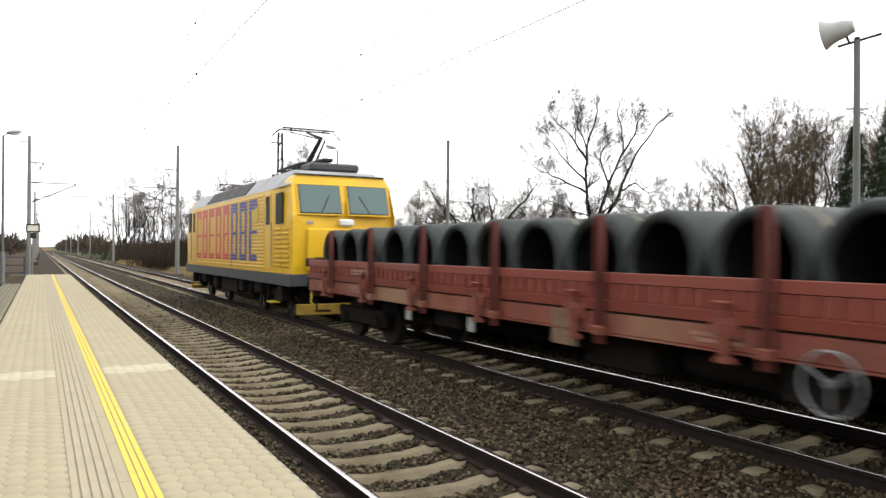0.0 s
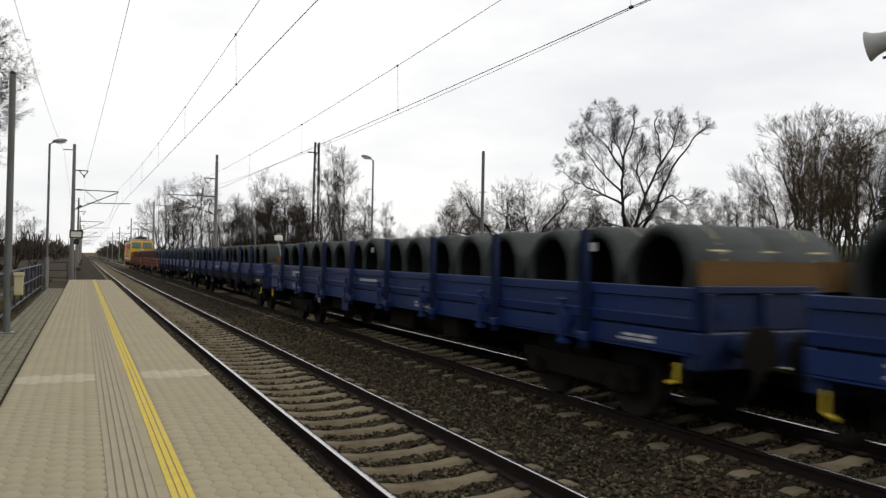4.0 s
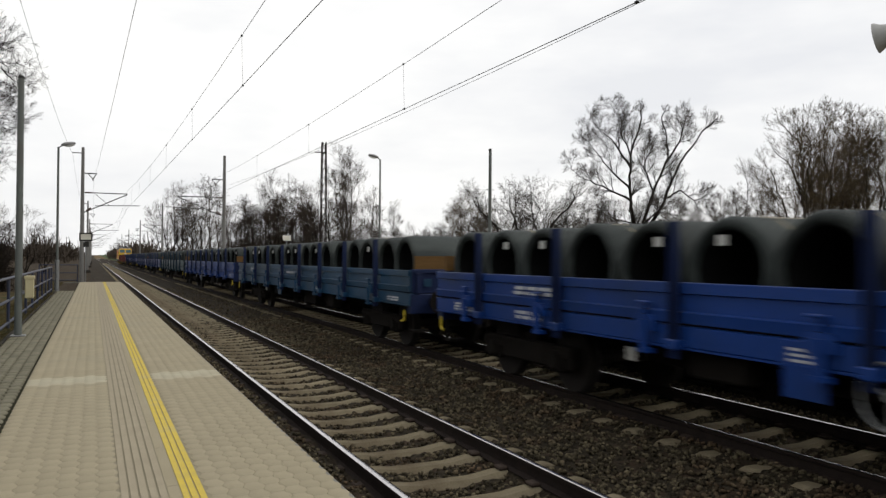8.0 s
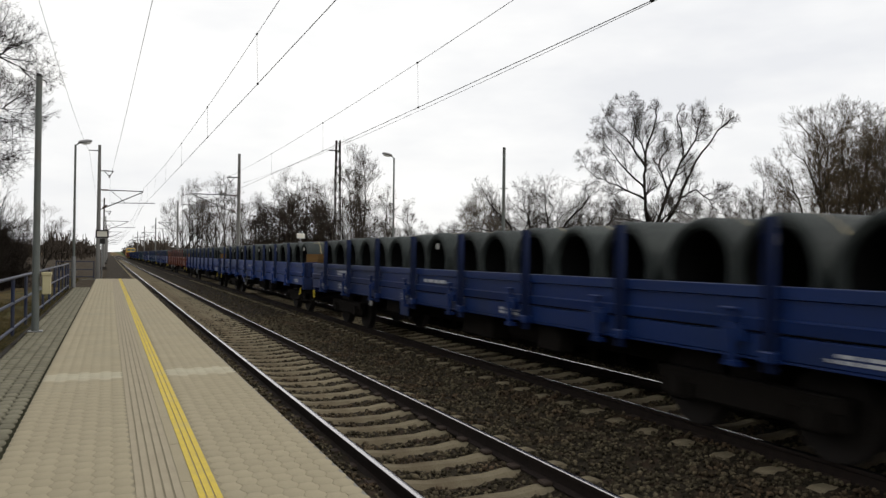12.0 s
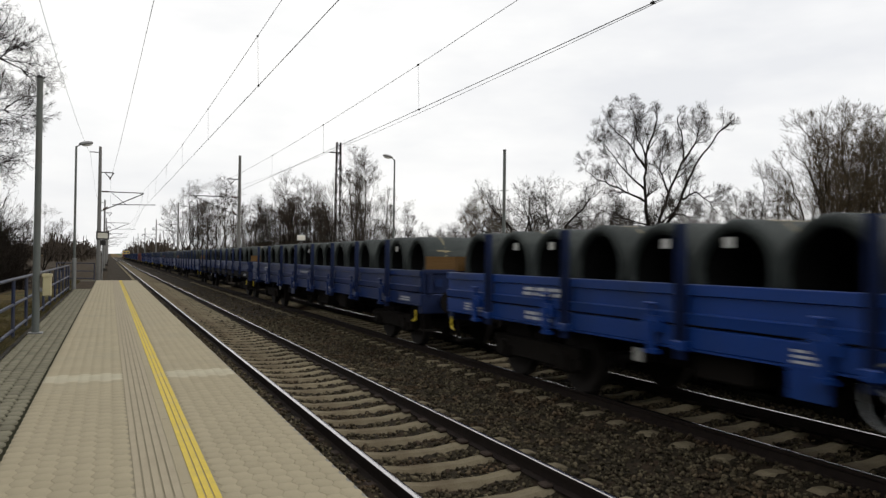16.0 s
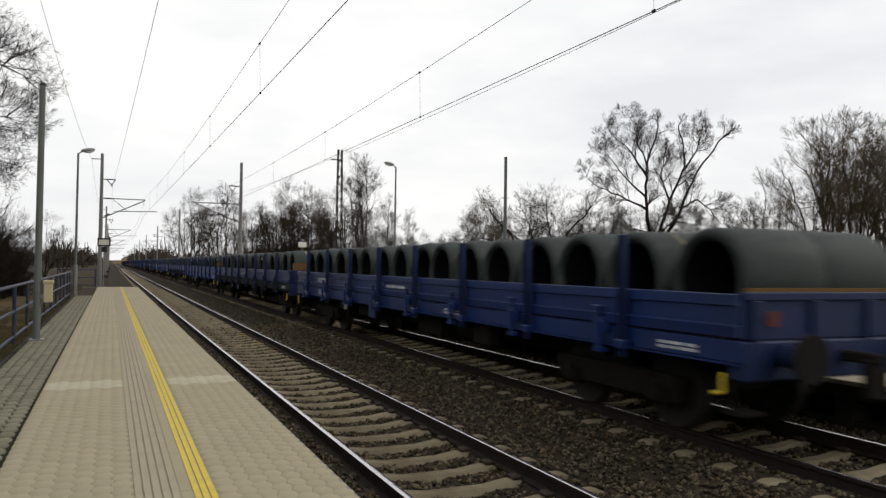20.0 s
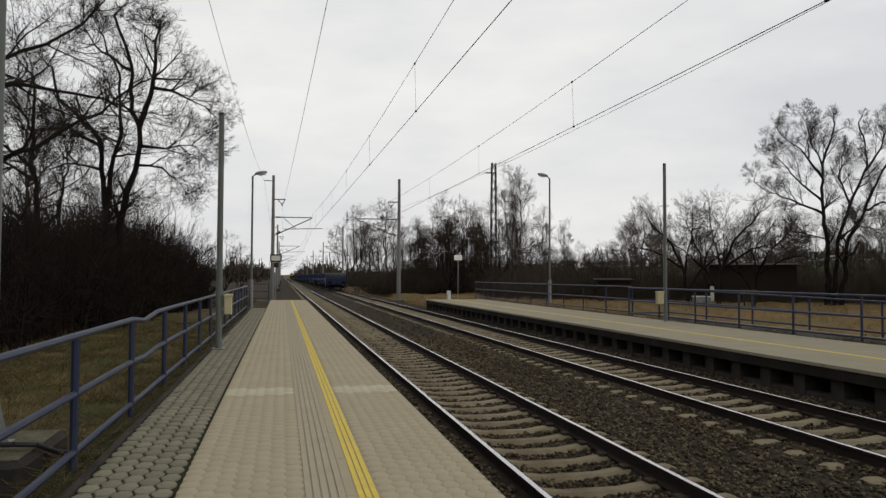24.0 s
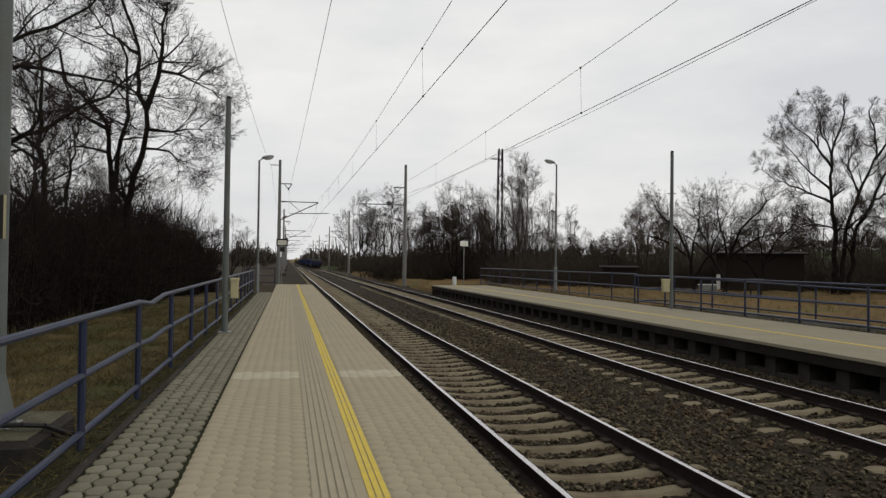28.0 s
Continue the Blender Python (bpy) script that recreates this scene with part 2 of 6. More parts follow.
M["white_paint"] = mat("white_paint", (0.62, 0.62, 0.60), 0.6, col2=(0.45, 0.45, 0.43), scale=8, fine=60)
# rolling stock
M["wagon_red"] = mat("faded_red_wagon_paint", (0.2, 0.046, 0.03), 0.45, col2=(0.15, 0.038, 0.026), scale=1.2, fine=25, amount=0.5, bump=0.1, col3=(0.16, 0.058, 0.042))
M["wagon_rust"] = mat("orange_brown_wagon_paint", (0.17, 0.042, 0.014), 0.45, col2=(0.12, 0.032, 0.013), scale=1.2, fine=25, amount=0.5, bump=0.1, col3=(0.12, 0.042, 0.02))
M["wagon_blue"] = mat("blue_wagon_paint", (0.003, 0.02, 0.15), 0.4, col2=(0.003, 0.017, 0.11), scale=1.2, fine=25, amount=0.5, bump=0.05, col3=(0.005, 0.017, 0.085), spec=0.4)
M["wagon_navy"] = mat("dusty_blue_wagon_paint", (0.004, 0.021, 0.11), 0.4, col2=(0.005, 0.019, 0.078), scale=1.2, fine=25, amount=0.5, bump=0.05, col3=(0.009, 0.019, 0.06), spec=0.4)
M["wagon_sky"] = mat("bright_blue_wagon_paint", (0.005, 0.038, 0.2), 0.4, col2=(0.005, 0.03, 0.15), scale=1.2, fine=25, amount=0.5, bump=0.05, col3=(0.01, 0.03, 0.11), spec=0.4)
M["wagon_green"] = mat("teal_wagon_paint", (0.009, 0.042, 0.052), 0.4, col2=(0.008, 0.03, 0.038), scale=1.2, fine=25, amount=0.5, bump=0.05, col3=(0.016, 0.03, 0.033), spec=0.4)
# dirty stake paints, darker than the boards: the open channel's shade mixed in
M["stake_red"] = mat("dirty_shaded_red_stake", (0.115, 0.03, 0.022), 0.6, col2=(0.07, 0.022, 0.017), scale=2, fine=30, amount=0.7, bump=0.1)
M["stake_green"] = mat("dirty_shaded_teal_stake", (0.006, 0.022, 0.045), 0.6, col2=(0.005, 0.014, 0.026), scale=2, fine=30, amount=0.7, bump=0.1)
M["stake_blue"] = mat("dirty_shaded_blue_stake", (0.003, 0.012, 0.06), 0.6, col2=(0.003, 0.009, 0.034), scale=2, fine=30, amount=0.7, bump=0.1)
M["under"] = mat("grimy_underframe", (0.009, 0.008, 0.0072), 0.92, col2=(0.015, 0.0125, 0.0105), scale=4, fine=40, bump=0.2)
M["wheel"] = mat("wheel_steel", (0.022, 0.018, 0.016), 0.75, 0.2, col2=(0.013, 0.011, 0.0098), scale=8)
M["coil"] = mat("grey_wire_rod_coil", (0.027, 0.0345, 0.0325), 0.68, 0.1, col2=(0.0165, 0.0215, 0.0205), scale=2.5, fine=40, amount=0.6, stretch=(0.6, 3, 3), bump=0.5, bump_scale=50, col3=(0.037, 0.044, 0.041), random_tone=0.16)
# bore far darker than the coil's outside: its shade put into the colour
M["coil_bore_shade"] = mat("shaded_coil_bore", (0.007875, 0.008325, 0.008325), 0.85, 0.2, col2=(0.0045, 0.004725, 0.004725), scale=3, fine=40, stretch=(0.6, 3, 3))
M["band"] = mat("steel_strapping", (0.30, 0.25, 0.14), 0.5, 0.4, scale=8)
M["tag"] = mat("paper_tag", (0.5, 0.5, 0.48), 0.8, col2=(0.4, 0.4, 0.38), scale=10)
M["plank"] = mat("brown_end_plank", (0.14, 0.0805, 0.0315), 0.85, col2=(0.091, 0.0525, 0.021), scale=3, fine=30, stretch=(0.2, 3, 3))
M["sill_dark"] = mat("sooty_sill_paint", (0.02, 0.021, 0.026), 0.8, col2=(0.011, 0.011, 0.012), scale=2, fine=30, amount=0.7, bump=0.1, col3=(0.028, 0.026, 0.025))
M["sill_worn"] = mat("worn_red_sill_paint", (0.19, 0.052, 0.033), 0.6, col2=(0.13, 0.042, 0.028), scale=1.6, fine=25, amount=0.8, bump=0.1, col3=(0.23, 0.13, 0.075))
M["wagon_teal"] = mat("blue_teal_wagon_paint", (0.009, 0.055, 0.12), 0.4, col2=(0.008, 0.04, 0.085), scale=1.2, fine=25, amount=0.5, bump=0.05, col3=(0.016, 0.038, 0.06), spec=0.4)
M["label_card"] = mat("grimy_label_card", (0.33, 0.33, 0.31), 0.7, col2=(0.18, 0.175, 0.16), scale=14, fine=90, amount=0.8)
M["stencil"] = mat("white_stencil", (0.5, 0.51, 0.53), 0.8, col2=(0.33, 0.34, 0.36), scale=12, fine=90, amount=0.8)
M["stencil_tan"] = mat("faded_tan_stencil", (0.30, 0.2, 0.14), 0.8, col2=(0.2, 0.1, 0.065), scale=12, fine=90, amount=0.9)
M["hand_yellow"] = mat("yellow_lever_paint", (0.62, 0.47, 0.03), 0.6, col2=(0.4, 0.3, 0.03), scale=10)
M["plough"] = mat("dirty_yellow_plough", (0.30, 0.19, 0.02), 0.7, col2=(0.16, 0.10, 0.02), scale=4)
M["worn_plate"] = mat("worn_tan_plate", (0.20, 0.14, 0.095), 0.8, col2=(0.12, 0.07, 0.045), scale=6, fine=60, amount=0.8)
M["tail_red"] = mat("red_tail_plate", (0.1, 0.012, 0.01), 0.5, col2=(0.07, 0.012, 0.01), scale=10)
M["loco_yellow"] = mat("yellow_loco_paint", (0.6, 0.372, 0.012), 0.4, col2=(0.52, 0.31, 0.012), scale=1.2, fine=25, amount=0.4, col3=(0.49, 0.3, 0.02))
M["loco_red"] = mat("red_livery_stripe", (0.52, 0.045, 0.02), 0.45, col2=(0.42, 0.045, 0.025), scale=3)
M["loco_blue"] = mat("blue_livery_stripe", (0.03, 0.035, 0.20), 0.45, col2=(0.03, 0.03, 0.15), scale=3)
M["loco_grey"] = mat("grey_loco_frame", (0.051, 0.054, 0.057), 0.6, col2=(0.033, 0.0348, 0.036), scale=3, fine=30)
M["loco_roof"] = mat("light_grey_roof", (0.32, 0.33, 0.34), 0.6, col2=(0.22, 0.225, 0.23), scale=2, fine=25, col3=(0.17, 0.17, 0.165))


def glass(name, tint, rough):
    m = bpy.data.materials.new(name)
    m.use_nodes = True
    b = m.node_tree.nodes["Principled BSDF"]
    b.inputs["Base Color"].default_value = (*tint, 1)
    b.inputs["Roughness"].default_value = rough
    b.inputs["Transmission Weight"].default_value = 0.3
    b.inputs["IOR"].default_value = 1.45
    return m


M["glass"] = glass("cab_glass", (0.09, 0.145, 0.145), 0.04)


# ---------------------------------------------------------------- mesh helpers
def solid(bm, name):
    me = bpy.data.meshes.new(name)
    bm.to_mesh(me)
    bm.free()
    return me


def part(name, bm, material, parent=None, label=""):
    """Links a bmesh, or ready mesh data, as one object under a thing or a part."""
    me = bm if isinstance(bm, bpy.types.Mesh) else solid(bm, name)
    if not me.materials:
        me.materials.append(material)
    ob = new(name, me)
    if parent:
        ob.parent = parent
    if label:
        tagged(ob, label)
    return ob


def box(bm, x0, x1, y0, y1, z0, z1, chamfer=0.0):
    g = bmesh.ops.create_cube(bm, size=1.0, matrix=Matrix.LocRotScale(((x0 + x1) / 2, (y0 + y1) / 2, (z0 + z1) / 2), None, (abs(x1 - x0), abs(y1 - y0), abs(z1 - z0))))
    if chamfer:
        ed = list({e for v in g["verts"] for e in v.link_edges})
        bmesh.ops.bevel(bm, geom=ed, offset=chamfer, segments=1, affect="EDGES", profile=0.7)
    return bm


def boxes(*items, chamfer=0.0):
    bm = bmesh.new()
    for it in items:
        box(bm, *it, chamfer=chamfer)
    return bm


def rod(bm, a, b, r0, r1=None, n=8, caps=True):
    a, b = Vector(a), Vector(b)
    r1 = r0 if r1 is None else r1
    q = (b - a).to_track_quat("Z", "Y")
    m = Matrix.Translation((a + b) / 2) @ q.to_matrix().to_4x4()
    bmesh.ops.create_cone(bm, cap_ends=caps, segments=n, radius1=r0, radius2=r1, depth=(b - a).length, matrix=m)
    return bm


def rods(*items, n=8):
    bm = bmesh.new()
    for it in items:
        rod(bm, *it, n=n)
    return bm


def smooth(ob, angle=40):
    for p in ob.data.polygons:
        p.use_smooth = True
    ob.data.set_sharp_from_angle(angle=radians(angle))
    return ob


def prism(name, outline, y0, y1):
    """An outline in x and z, drawn out along y."""
    bm = bmesh.new()
    a = [bm.verts.new((x, y0, z)) for x, z in outline]
    b = [bm.verts.new((x, y1, z)) for x, z in outline]
    k = len(outline)
    for i in range(k):
        bm.faces.new((a[i], a[(i + 1) % k], b[(i + 1) % k], b[i]))
    bm.faces.new(list(reversed(a)))
    bm.faces.new(b)
    bmesh.ops.recalc_face_normals(bm, faces=bm.faces)
    return bm


def tubes(name, segs, sides=4):
    """One mesh of many tapered sticks: rows of x0 y0 z0 x1 y1 z1 r0 r1."""
    s = np.asarray(segs, float)
    a, b = s[:, :3], s[:, 3:6]
    d = b - a
    d /= np.linalg.norm(d, axis=1)[:, None] + 1e-9
    ref = np.where(np.abs(d[:, 2:3]) > 0.9, np.array([[1.0, 0, 0]]), np.array([[0, 0, 1.0]]))
    u = np.cross(d, ref)
    u /= np.linalg.norm(u, axis=1)[:, None] + 1e-9
    v = np.cross(d, u)
    an = np.arange(sides) * 2 * np.pi / sides
    ring = u[:, None, :] * np.cos(an)[None, :, None] + v[:, None, :] * np.sin(an)[None, :, None]
    lo = a[:, None, :] + ring * s[:, 6][:, None, None]
    hi = b[:, None, :] + ring * s[:, 7][:, None, None]
    verts = np.concatenate([lo, hi], 1).reshape(-1, 3)
    base = (np.arange(len(s)) * 2 * sides)[:, None, None]
    i = np.arange(sides)
    quad = np.stack([i, (i + 1) % sides, sides + (i + 1) % sides, sides + i], 1)[None]
    faces = (base + quad).reshape(-1, 4)
    me = bpy.data.meshes.new(name)
    me.vertices.add(len(verts))
    me.vertices.foreach_set("co", verts.ravel())
    me.loops.add(faces.size)
    me.loops.foreach_set("vertex_index", faces.ravel().astype(np.int32))
    me.polygons.add(len(faces))
    me.polygons.foreach_set("loop_start", np.arange(0, faces.size, 4, dtype=np.int32))
    me.update(calc_edges=True)
    return me


def joined(name, verts, faces, copies):
    """One mesh of many copies of a small shape. copies: arrays k x (4 x 4)."""
    v = np.asarray(verts, float)
    m = np.asarray(copies, float)
    allv = np.einsum("kij,nj->kni", m[:, :3, :3], v) + m[:, None, :3, 3]
    tri = np.asarray(faces)
    allf = (tri[None] + (np.arange(len(m)) * len(v))[:, None, None]).reshape(-1, tri.shape[1])
    me = bpy.data.meshes.new(name)
    me.vertices.add(len(m) * len(v))
    me.vertices.foreach_set("co", allv.ravel())
    me.loops.add(allf.size)
    me.loops.foreach_set("vertex_index", allf.ravel().astype(np.int32))
    me.polygons.add(len(allf))
    me.polygons.foreach_set("loop_start", np.arange(0, allf.size, tri.shape[1], dtype=np.int32))
    me.update(calc_edges=True)
    return me


def thing(name, m=None):
    e = new(name)
    if m is not None:
        e.matrix_basis = m
    return e


RNG = np.random.default_rng(7)

# ---------------------------------------------------------------- plan
CAM_H = 1.395          # platform top is z = 0
EDGE = 1.42            # near platform's edge
T1, T2 = 3.10, 7.00    # track centres
R1, R2 = -0.55, -0.475  # rail heads
P2 = 8.68              # far platform's edge
END1, END2 = 45.7, 46.0
START = -24.0


# ---------------------------------------------------------------- ground
def ground_height(x, y):
    """The land: flat formation, a shallow bank at either side, a low rise far to the east."""
    z = np.full_like(x, -1.1)
    z = np.where(x < -1.6, -0.35 - 0.35 * np.clip((-1.6 - x) / 5, 0, 1), z)
    z = np.where((x < -1.6) & (y > END1), -0.9, z)
    z = np.where(x > 12.9, -0.62, z)
    rise = np.clip((x - 72) / 230, 0, 1)
    z = z + 13.0 * rise ** 1.1
    z = z + 6 * np.clip((np.abs(y) - 700) / 1500, 0, 1)
    bumpy = 0.06 * np.sin(x * 1.7 + y * 0.9) + 0.05 * np.sin(y * 2.3 - x * 0.6) + 0.04 * np.sin(x * 4.1)
    mask = ((x < -2.2) | (x > 13.5)).astype(float)
    return z + bumpy * mask


def build_ground():
    xs = np.unique(np.concatenate([np.linspace(-2500, -60, 14), np.linspace(-60, -8, 30), np.linspace(-8, 22, 91), np.linspace(22, 90, 50), np.linspace(90, 2500, 30)]))
    ys = np.unique(np.concatenate([np.linspace(-1500, -30, 10), np.linspace(-30, 80, 130), np.linspace(80, 300, 40), np.linspace(300, 3500, 20)]))
    gx, gy = np.meshgrid(xs, ys, indexing="ij")
    gz = ground_height(gx, gy)
    nx, ny = len(xs), len(ys)
    idx = np.arange(nx * ny).reshape(nx, ny)
    f = np.stack([idx[:-1, :-1], idx[1:, :-1], idx[1:, 1:], idx[:-1, 1:]], -1).reshape(-1, 4)
    me = joined("ground", np.stack([gx, gy, gz], -1).reshape(-1, 3), f, [np.eye(4)])
    for p in me.polygons:
        p.use_smooth = True
    me.materials.append(M["grass_dry"])
    me.materials.append(M["leaf_litter"])
    me.materials.append(M["green_field"])
    me.materials.append(M["bank_grass"])
    cx = gx[:-1, :-1].ravel()
    cy = gy[:-1, :-1].ravel()
    slot = np.zeros(len(f), np.int32)
    slot[(cx < -7.6) & (cx > -60) & (cy > 5)] = 1
    slot[(cx >= -7.6) & (cx < 0)] = 3
    slot[(cx >= -7.6) & (cx < 1.5) & (cy > 44)] = 1
    slot[(cx > 70)] = 2
    slot[(cy > 170) & (cx > 12)] = 2
    me.polygons.foreach_set("material_index", slot)
    tagged(new("ground", me), "dry winter meadow with yellowed grass beside the tracks", "ground", kind="structure")


build_ground()


def build_ballast():
    """The stone bed of both tracks: one sheet with shoulders."""
    xs = np.linspace(1.5, 9.5, 120)
    prof = np.interp(xs, [1.5, 1.75, 1.92, 2.05, 2.12, 2.24, 2.46, 3.1, 3.74, 3.96, 4.08, 4.15, 4.3, 4.6, 5.05, 5.6, 5.82, 5.95, 6.02, 6.14, 6.34, 7.0, 7.66, 7.86, 7.98, 8.05, 8.2, 8.45, 8.75, 9.5],
                     [-0.80, -0.765, -0.745, -0.73, -0.69, -0.69, -0.745, -0.80, -0.745, -0.69, -0.69, -0.715, -0.722, -0.735, -0.725, -0.665, -0.648, -0.64, -0.615, -0.615, -0.67, -0.725, -0.67, -0.615, -0.615, -0.65, -0.66, -0.645, -0.63, -0.63])
    ys = np.concatenate([np.linspace(START, 40, 170), np.linspace(41, 120, 50), np.linspace(125, 900, 30)])
    gx, gy = np.meshgrid(xs, ys, indexing="ij")
    gz = np.repeat(prof[:, None], len(ys), 1) + RNG.normal(0, 0.012, gx.shape)
    nx, ny = gx.shape
    idx = np.arange(nx * ny).reshape(nx, ny)
    f = np.stack([idx[:-1, :-1], idx[1:, :-1], idx[1:, 1:], idx[:-1, 1:]], -1).reshape(-1, 4)
    me = joined("ballast_bed", np.stack([gx, gy, gz], -1).reshape(-1, 3), f, [np.eye(4)])
    for p in me.polygons:
        p.use_smooth = True
    me.materials.append(M["ballast"])
    tagged(new("ballast_bed", me), "brown-grey crushed stone bed of two tracks", "ballast", kind="structure")
    # beyond the platforms the bed falls off to the meadow
    for nm, o in (("ballast_shoulder", [(1.5, -0.80), (-0.2, -0.86), (-0.2, -1.3), (1.5, -1.3)]), ("ballast_shoulder", [(8.75, -0.70), (10.4, -0.8), (10.4, -1.3), (8.75, -1.3)])):
        tagged(part(nm, prism(nm, o, END1 + 0.4, 900), M["ballast"]), "sloping edge of the stone bed", "ballast", kind="structure")
    # loose stones
    ico = bmesh.new()
    bmesh.ops.create_icosphere(ico, subdivisions=1, radius=1.0)
    bmesh.ops.triangulate(ico, faces=ico.faces)
    v = np.array([tuple(q.co) for q in ico.verts]) * (1 + RNG.uniform(-0.38, 0.34, (len(ico.verts), 1)))
    fc = [[q.index for q in p.verts] for p in ico.faces]
    ico.free()

    def scatter(k, y0, y1, dense):
        x = RNG.uniform(1.55, 8.85, k)
        u = RNG.uniform(0, 1, k)
        y = y0 + (y1 - y0) * u ** dense
        z = np.interp(x, xs, prof)
        s = RNG.uniform(0.012, 0.029, k) * (1 + 0.35 * (y > 18))
        on = np.zeros(k, bool)
        for c in (T1, T2):
            ph = np.mod(y, 0.6)
            off = np.abs(x - c)
            on |= ((off < 0.86) | ((off > 1.0) & (off < 1.24))) & (ph < 0.30)
            on |= np.abs(np.abs(x - c) - 0.75) < 0.10
        x, y, z, s = x[~on], y[~on], z[~on], s[~on]
        n = len(x)
        an = RNG.uniform(0, 6.28, (n, 3))
        m = np.zeros((n, 4, 4))
        ca, sa = np.cos(an[:, 0]), np.sin(an[:, 0])
        cb, sb = np.cos(an[:, 1]), np.sin(an[:, 1])
        rz = np.zeros((n, 3, 3))
        rz[:, 0, 0], rz[:, 0, 1], rz[:, 1, 0], rz[:, 1, 1], rz[:, 2, 2] = ca, -sa, sa, ca, 1
        rx = np.zeros((n, 3, 3))
        rx[:, 1, 1], rx[:, 1, 2], rx[:, 2, 1], rx[:, 2, 2], rx[:, 0, 0] = cb, -sb, sb, cb, 1
        sc = np.zeros((n, 3, 3))
        sc[:, 0, 0], sc[:, 1, 1], sc[:, 2, 2] = s * RNG.uniform(0.8, 1.4, n), s, s * RNG.uniform(0.6, 1.0, n)
        m[:, :3, :3] = rz @ rx @ sc
        m[:, 0, 3], m[:, 1, 3], m[:, 2, 3] = x, y, z + 0.008 + RNG.uniform(0, 0.016, n)
        me2 = joined("ballast_stones", v, fc, m)
        me2.materials.append(M["stone"])
        tagged(new("ballast_stones", me2), "loose angular grey-brown ballast stones between the sleepers", "ballast", kind="stuff")

    scatter(42000, 2.5, 26, 1.5)
    scatter(4000, 26, 55, 1.3)
    scatter(9000, -5, 2.5, 1.0)


build_ballast()


# ---------------------------------------------------------------- tracks
def rail_outline(c, top):
    pts = [(-0.036, 0.0), (-0.036, -0.030), (-0.010, -0.044), (-0.010, -0.130), (-0.07, -0.146), (-0.07, -0.159),
           (0.07, -0.159), (0.07, -0.146), (0.010, -0.130), (0.010, -0.044), (0.036, -0.030), (0.036, 0.0)]
    return [(c + x, top + z - 0.003) for x, z in pts]


def build_track(centre, top, label):
    for side in (-0.75, 0.75):
        c = centre + side
        rail = tagged(thing("rail"), "dark rusty steel rail with a polished running surface", "rail", group=label)
        part("rail_web", prism("rail_web", rail_outline(c, top), START, 1500), M["rail_side"], rail)
        part("running_surface", prism("running_surface", [(c - 0.035, top - 0.0045), (c - 0.018, top + 0.0005), (c, top + 0.002), (c + 0.018, top + 0.0005), (c + 0.035, top - 0.0045)], START, 1500), M["rail_top"], rail, "polished steel rail head")
    # a sleeper: deep ends under the rails, slimmer in the middle
    prof = [(-1.23, -0.165), (-1.16, -0.145), (-0.55, -0.160), (-0.3, -0.195), (0.3, -0.195), (0.55, -0.160), (1.16, -0.145), (1.23, -0.165), (1.23, -0.32), (-1.23, -0.32)]
    bm = bmesh.new()
    k = len(prof)
    rings = []
    for y, inset in ((-0.13, 0.05), (-0.07, 0.0), (0.07, 0.0), (0.13, 0.05)):
        rings.append([bm.verts.new((x, y, z - (inset if z > -0.3 else 0))) for x, z in prof])
    for a, b in zip(rings, rings[1:]):
        for i in range(k):
            bm.faces.new((a[i], a[(i + 1) % k], b[(i + 1) % k], b[i]))
    bm.faces.new(list(reversed(rings[0])))
    bm.faces.new(rings[-1])
    bmesh.ops.recalc_face_normals(bm, faces=bm.faces)
    me = solid(bm, "sleeper")
    me.materials.append(M["sleeper"])
    clip = solid(boxes((-0.05, 0.05, -0.07, 0.07, -0.155, -0.118), chamfer=0.012), "rail_clip")
    clip.materials.append(M["clip"])
    y = START + 0.15
    while y < 62:
        s = tagged(new("sleeper", me), "pale concrete sleeper with dished middle under the rails", "sleeper", group=label)
        s.matrix_basis = pose(centre, y, top)
        if 2 < y < 24:
            for o in (-0.86, -0.64, 0.64, 0.86):
                c = new("rail_clip", clip)
                c.parent = s
                c.matrix_basis = pose(o, 0, 0)
        y += 0.6
    far = boxes(*[(centre - 1.25, centre + 1.25, q - 0.12, q + 0.12, top - 0.3, top - 0.17) for q in np.arange(y, 260, 0.6)])
    tagged(part("far_sleepers", far, M["sleeper"]), "distant run of concrete sleepers", "sleeper", kind="stuff")


build_track(T1, R1, "sleepers of the near track")
build_track(T2, R2, "sleepers of the far track")


# ---------------------------------------------------------------- platforms
def paver_shape(p, l, h, gap, edge):
    """An interlocking paver, longer along the platform: broad in the middle, narrow at both ends, with an eased top edge."""
    a, b = 0.60 * p - gap, 0.40 * p - gap
    e = l / 2 - gap
    o = [(-b, -e), (b, -e), (b, -0.37 * l), (a, -0.13 * l), (a, 0.13 * l), (b, 0.37 * l), (b, e), (-b, e), (-b, 0.37 * l), (-a, 0.13 * l), (-a, -0.13 * l), (-b, -0.37 * l)]
    k = len(o)
    v = [(x, y, -h) for x, y in o] + [(x, y, -edge) for x, y in o] + [(x * (1 - 1.2 * edge / b), y * (1 - 1.2 * edge / e), 0.0) for x, y in o]
    tri = []
    for r in (0, k):
        for i in range(k):
            j = (i + 1) % k
            tri += [(r + i, r + j, r + k + j), (r + i, r + k + j, r + k + i)]
    t = 2 * k
    for q in ((0, 1, 2, 11), (11, 2, 3, 10), (10, 3, 4, 9), (9, 4, 5, 8), (8, 5, 6, 7)):
        w = [t + i for i in q]
        tri += [(w[0], w[1], w[2]), (w[0], w[2], w[3])]
    return v, tri


